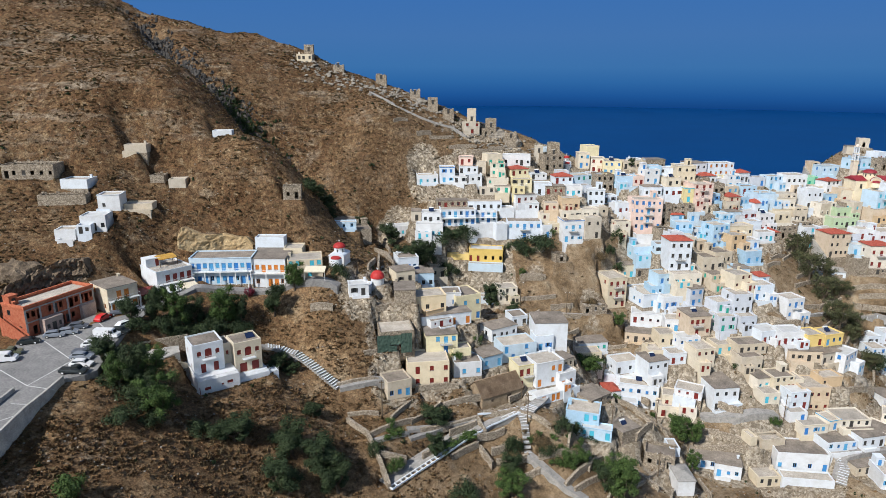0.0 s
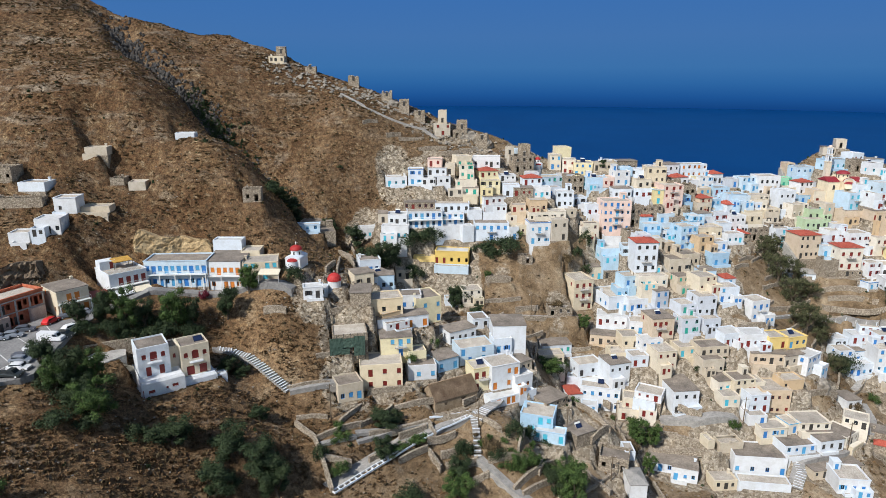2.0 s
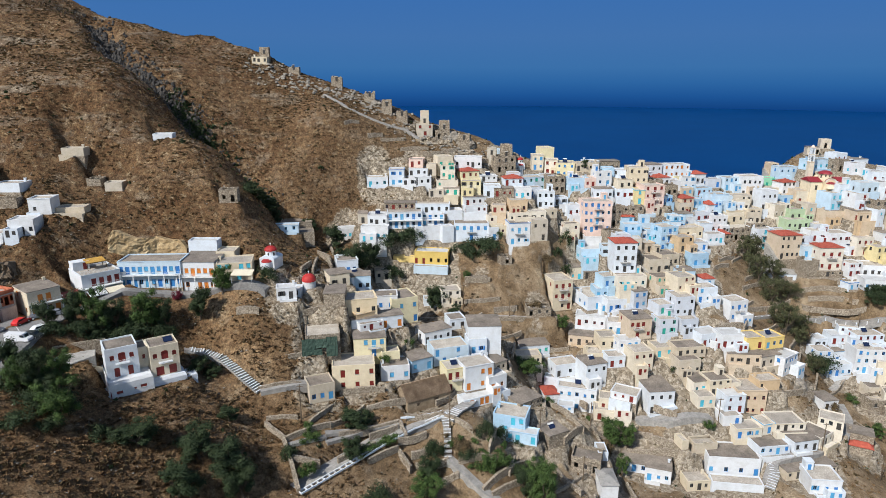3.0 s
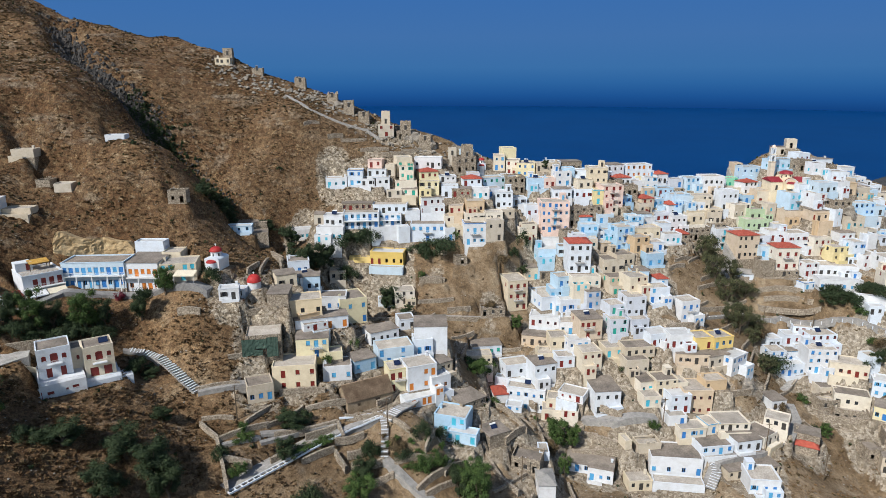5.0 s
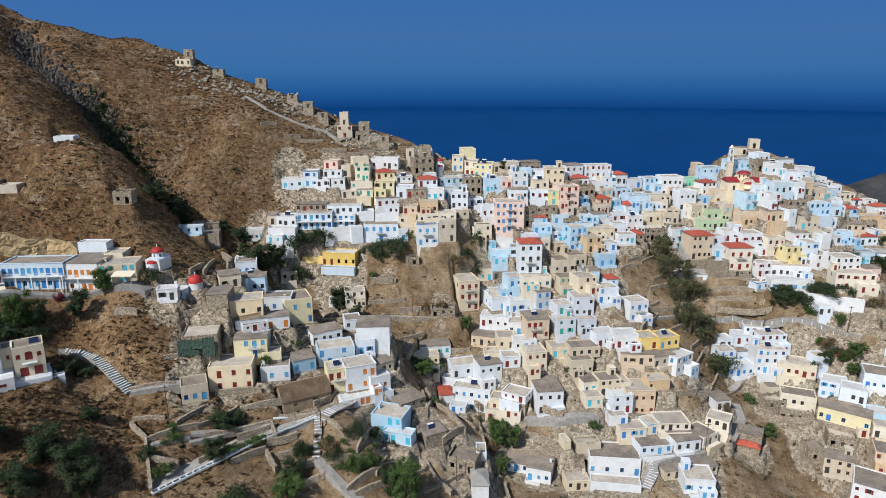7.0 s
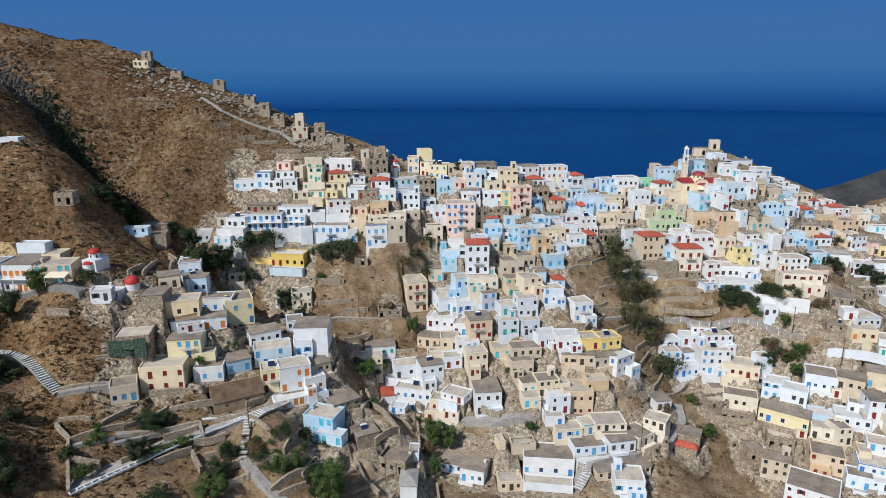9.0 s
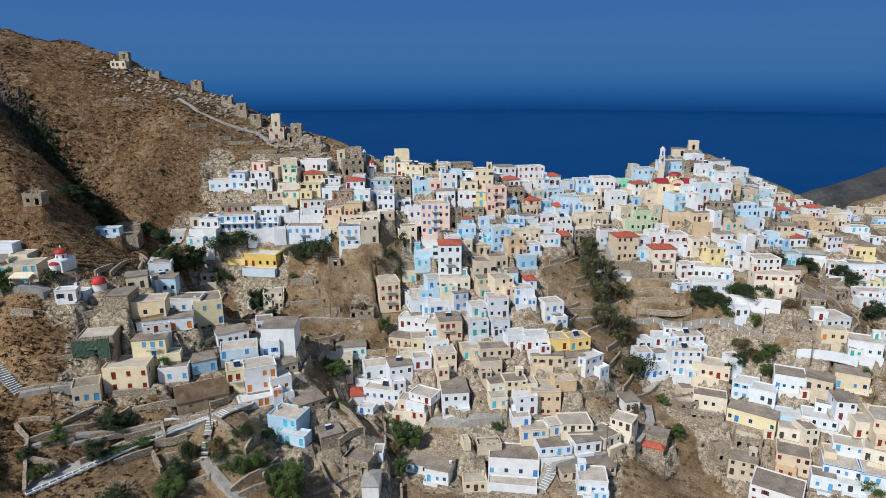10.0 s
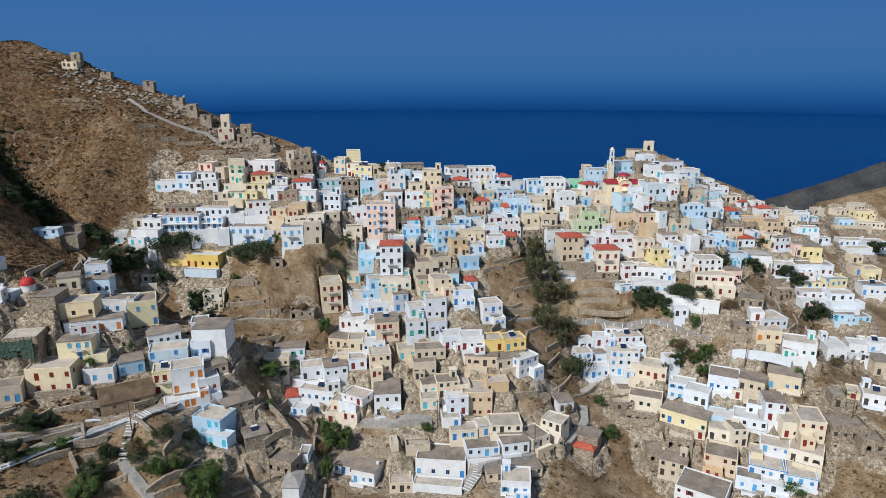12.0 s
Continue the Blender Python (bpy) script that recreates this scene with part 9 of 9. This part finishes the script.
def near_by(px, py, reach):
    """The part of the grid round a place."""
    a, b = int(px - reach - land_x[0]), int(py - reach - land_y[0])
    n = int(2 * reach) + 2
    return slice(max(b, 0), max(b + n, 0)), slice(max(a, 0), max(a + n, 0))


def plot_frame(px, py, turn, cut):
    gx, gy = grid_x[cut] - px, grid_y[cut] - py
    return gx * math.cos(turn) + gy * math.sin(turn), gy * math.cos(turn) - gx * math.sin(turn)


# Each house stands on its own levelled plot: banked up below, dug in above.
whole = smooth_land + rough_land
for px, py, turn, pw, pd, pz in PLOTS:
    cut = near_by(px, py, 16)
    lx, ly = plot_frame(px, py, turn, cut)
    bank = (np.abs(lx) < pw / 2 + 1.5) & (ly > -pd / 2 - 2.4) & (ly < pd / 2) & (whole[cut] < pz) & (whole[cut] > pz - 6)
    whole[cut] = np.where(bank, pz, whole[cut])
for px, py, turn, pw, pd, pz in PLOTS:
    cut = near_by(px, py, 34 if px < -40 else 16)
    lx, ly = plot_frame(px, py, turn, cut)
    if px < -40:
        # the lone houses on the hill stand in sloping cuts
        beyond = np.hypot(np.maximum(np.abs(lx) - pw / 2, 0), np.maximum(np.abs(ly) - pd / 2, 0))
        whole[cut] = np.where(beyond < 30, np.minimum(whole[cut], pz + 1.5 + 1.8 * beyond), whole[cut])
    dug = (np.abs(lx) < pw / 2 + 0.9) & (ly > -pd / 2 - 1.8) & (ly < pd / 2)
    whole[cut] = np.where(dug, np.minimum(whole[cut], pz), whole[cut])
for line, half, path_z in PATHS:
    for px, py, pz in path_z:
        cut = near_by(px, py, half + 2.5)
        spot = (np.hypot(grid_x[cut] - px, grid_y[cut] - py) < half + 1.0) & (to_line(grid_x[cut], grid_y[cut], line) < half + 0.5)
        whole[cut] = np.where(spot, np.minimum(whole[cut], pz - 0.05), whole[cut])
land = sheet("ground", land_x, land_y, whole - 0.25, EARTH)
mask = land.data.attributes.new("trodden", "FLOAT", "POINT")
mask.data.foreach_set("value", trodden.ravel().astype(np.float32))
tagged(land, "dry ochre and brown rocky hillside with scrub", "hillside", kind="structure")


def surface(x, y):
    """The height of the ground sheet itself."""
    i, j = (x - land_x[0]) / 1.0, (y - land_y[0]) / 1.0
    a, b = int(min(max(i, 0), len(land_x) - 2)), int(min(max(j, 0), len(land_y) - 2))
    u, v = i - a, j - b
    h = whole
    return float((h[b, a] * (1 - u) + h[b, a + 1] * u) * (1 - v) + (h[b + 1, a] * (1 - u) + h[b + 1, a + 1] * u) * v) - 0.25


# The valley side goes on below and behind the camera.
far_x, far_y = np.arange(-900, 1001, 20.0), np.append(np.arange(-700, 41, 20.0), 41.2)
vx, vy = np.meshgrid(far_x, far_y)
edge = np.clip(ground(np.clip(vx, -300, 440), 41.0 + 0 * vx), -12, 90) - 0.9
fade = np.clip((41.2 - vy) / 260, 0, 1)
fade = fade * fade * (3 - 2 * fade)
across = vx * 0.02 + vy * 0.011
valley = edge * (1 - fade) + (6 + 5 * np.sin(across) + 0.06 * np.maximum(-vy - 250, 0)) * fade
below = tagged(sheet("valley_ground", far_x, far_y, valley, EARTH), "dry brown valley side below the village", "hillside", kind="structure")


# ---- scrub, stones and dry grass over the hillside ----
TAKEN = np.array([(o.matrix_world.translation.x, o.matrix_world.translation.y) for o in scene.objects if o.parent is None and o.name.startswith(("house", "cottage", "barn", "ruined", "shed", "twin", "church", "chapel"))])
ROAD_LINE = ((-118, 78), (-92, 108), (-80, 128), (-72, 148), (-60, 158), (-30, 165))


def free_spots(rng, count, x0, x1, y0, y1, keep):
    """Random places on open ground, off the houses and the road, denser where keep(x, y) is near 1."""
    xs, ys = rng.uniform(x0, x1, count), rng.uniform(y0, y1, count)
    ok = rng.random(count) < keep(xs, ys)
    ok &= to_line(xs, ys, ROAD_LINE) > np.where(ys < 150, 15, 5)
    xs, ys = xs[ok], ys[ok]
    near = np.full(len(xs), 1e9)
    for hx0, hy0 in TAKEN:
        near = np.minimum(near, np.hypot(xs - hx0, ys - hy0))
    return xs[near > 4.2], ys[near > 4.2]


def blobs(name, xs, ys, sizes, flat, material, label, category, seed, spikes=0.45):
    """Very many small uneven clumps or stones as one mesh: each is a jittered low dome."""
    rng = np.random.default_rng(seed)
    angles = np.linspace(0, 2 * math.pi, 6, endpoint=False)
    verts, faces = [], []
    for px, py, s in zip(xs, ys, sizes):
        z = surface(px, py)
        n = len(verts)
        turn = rng.uniform(0, 6.28)
        for rr, up in ((1.0, -0.15), (0.78, 0.55)):
            for a in angles:
                k = 1 + rng.uniform(-spikes, spikes)
                verts.append((px + s * rr * k * math.cos(a + turn), py + s * rr * k * math.sin(a + turn), z + s * flat * (up + rng.uniform(-0.2, 0.2) * (up > 0))))
        verts.append((px + rng.uniform(-0.2, 0.2) * s, py + rng.uniform(-0.2, 0.2) * s, z + s * flat * rng.uniform(0.8, 1.2)))
        for k in range(6):
            j = (k + 1) % 6
            faces.append((n + k, n + j, n + 6 + j, n + 6 + k))
            faces.append((n + 6 + k, n + 6 + j, n + 12))
    me = bpy.data.meshes.new(name)
    me.from_pydata(verts, [], faces)
    me.materials.append(material)
    return tagged(new(name, me), label, category, kind="stuff")


def tussocks(name, xs, ys, sizes, tall, material, label, seed):
    """Very many small thorny tufts as one mesh: each is a spray of little leaf blades."""
    rng = np.random.default_rng(seed)
    n, blades = len(xs), 9
    zs = np.array([surface(a, b) for a, b in zip(xs, ys)])
    s = np.repeat(sizes, blades)
    turn = rng.uniform(0, 2 * math.pi, n * blades)
    out = rng.uniform(0.15, 0.9, n * blades) * s
    root = np.stack([np.repeat(xs, blades), np.repeat(ys, blades), np.repeat(zs, blades)], 1)
    ahead = np.stack([np.cos(turn), np.sin(turn), np.zeros(n * blades)], 1)
    aside = np.stack([-np.sin(turn), np.cos(turn), np.zeros(n * blades)], 1)
    up = np.array([0, 0, 1.0])
    wide = (s * rng.uniform(0.22, 0.5, n * blades))[:, None]
    lift = (s * tall * rng.uniform(0.35, 1.0, n * blades) * (1.15 - out / s))[:, None]
    base = root + ahead * (out * 0.8)[:, None]
    tip = root + ahead * (out * 1.15)[:, None] + up * lift
    verts = np.stack([base - aside * wide - up * 0.1, base + aside * wide - up * 0.1, tip + aside * wide * 0.7, tip - aside * wide * 0.6], 1).reshape(-1, 3)
    faces = np.arange(len(verts)).reshape(-1, 4)
    me = bpy.data.meshes.new(name)
    me.from_pydata(verts.tolist(), [], faces.tolist())
    me.materials.append(material)
    return tagged(new(name, me), label, "scrub", kind="stuff")


# Many low terrace walls run along the contours between the houses.
steps = random.Random(5)
built, tried = [], 0
while len(built) < 120 and tried < 60000:
    tried += 1
    px, py = steps.uniform(-20, 235), steps.uniform(130, 250)
    if np.hypot(TAKEN[:, 0] - px, TAKEN[:, 1] - py).min() < 5.0:
        continue
    gx0, gy0 = float(ground(px + 1, py) - ground(px - 1, py)), float(ground(px, py + 1) - ground(px, py - 1))
    size = math.hypot(gx0, gy0)
    if (py < 180 and px > 88) or size < 0.4 or size > 2.2 or any(math.hypot(px - q[0], py - q[1]) < 5.5 for q in built):
        continue
    ux, uy, long = gy0 / size, -gx0 / size, steps.uniform(3, 7)
    line = [(px - ux * long, py - uy * long), (px, py + steps.uniform(-0.4, 0.4)), (px + ux * long, py + uy * long)]
    if min(np.hypot(TAKEN[:, 0] - q[0], TAKEN[:, 1] - q[1]).min() for q in line) < 3.5:
        continue
    wall_run(line, steps.uniform(0.5, 1.2), 0.6, DRY_STONE, "dry-stone terrace wall on the slope")["group"] = "terrace walls"
    built.append((px, py))

# Rock tone pushed near black, carrying the shade of the spur's flank too.
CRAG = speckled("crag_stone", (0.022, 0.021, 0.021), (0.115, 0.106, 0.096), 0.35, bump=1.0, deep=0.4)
scatter = np.random.default_rng(7)
spur_at = scatter.random(5200) ** 1.25 * (len(SPUR) - 1.001)
crag_x = np.interp(spur_at, np.arange(len(SPUR)), [q[0] for q in SPUR]) + scatter.normal(0, 2.6, 5200)
crag_y = np.interp(spur_at, np.arange(len(SPUR)), [q[1] for q in SPUR]) + scatter.normal(-1, 3.4, 5200)
blobs("crag_rocks", crag_x, crag_y, (0.15 + 0.60 * scatter.random(5200) ** 2.0) * np.clip(1.15 - spur_at * 0.09, 0.5, 1.2), 1.9, CRAG, "jagged grey rocks along the spur cleft, toned dark for its shade", "rocks", 31, 0.75)
spur_at = (0.35 + 0.65 * scatter.random(2600)) * (len(SPUR) - 1.001)
brush_x = np.interp(spur_at, np.arange(len(SPUR)), [q[0] for q in SPUR]) + scatter.normal(0.5, 2.0, 2600)
brush_y = np.interp(spur_at, np.arange(len(SPUR)), [q[1] for q in SPUR]) + scatter.normal(0, 2.6, 2600)
tussocks("cleft_scrub", brush_x, brush_y, scatter.uniform(0.5, 1.3, 2600), 1.1, LEAF_DARK, "dark green scrub filling the rocky cleft", 33)
mill_x = scatter.uniform(-60, 40, 500)
mill_y = np.interp(mill_x, [-60, -17, 14, 41], [276, 271, 259, 254]) + scatter.normal(-4, 4, 500)
blobs("ridge_rocks", mill_x, mill_y, scatter.uniform(0.2, 1.0, 500), 0.8, ROCK, "grey rocks among the ridge windmills", "rocks", 32, 0.5)


def patchy(xs, ys):
    return np.array([0.5 + 0.9 * noise.noise(Vector((a * 0.06, b * 0.06, 9))) + 0.7 * noise.noise(Vector((a * 0.21, b * 0.21, 4))) for a, b in zip(xs, ys)]).clip(0.05, 1)


def slope_left(xs, ys):
    return patchy(xs, ys) * np.maximum(np.clip((40 - xs) / 60, 0.16, 1), 0.45 * ((xs > 122) & (ys < 190)))


fx, fy = free_spots(scatter, 130000, -190, 240, 70, 292, slope_left)
tussocks("dry_scrub", fx, fy, scatter.uniform(0.2, 0.75, len(fx)), 0.5, LEAF_DRY, "dry brown thorny scrub all over the slope", 21)
fx, fy = free_spots(scatter, 17000, -110, 2, 72, 152, patchy)
tussocks("rust_scrub", fx, fy, scatter.uniform(0.3, 0.95, len(fx)), 0.28, LEAF_RUST, "low rust-brown thorn cushions on the near slope", 25)
fx, fy = free_spots(scatter, 80000, -190, 240, 70, 292, slope_left)
tussocks("olive_scrub", fx, fy, scatter.uniform(0.25, 1.0, len(fx)) ** 1.6, 0.6, LEAF_OLIVE, "dusty olive cushion scrub over the slope", 22)
fx, fy = free_spots(scatter, 1500, -200, 240, 80, 290, patchy)
tussocks("green_scrub", fx, fy, scatter.uniform(0.4, 1.0, len(fx)), 1.0, LEAF_DARK, "dark green low bushes over the slope", 23)
fx, fy = free_spots(scatter, 22000, -200, 260, 70, 292, patchy)
blobs("loose_stones", fx, fy, scatter.uniform(0.06, 0.30, len(fx)), 0.7, ROCK, "grey loose stones scattered over the slope", "stones", 24, 0.35)
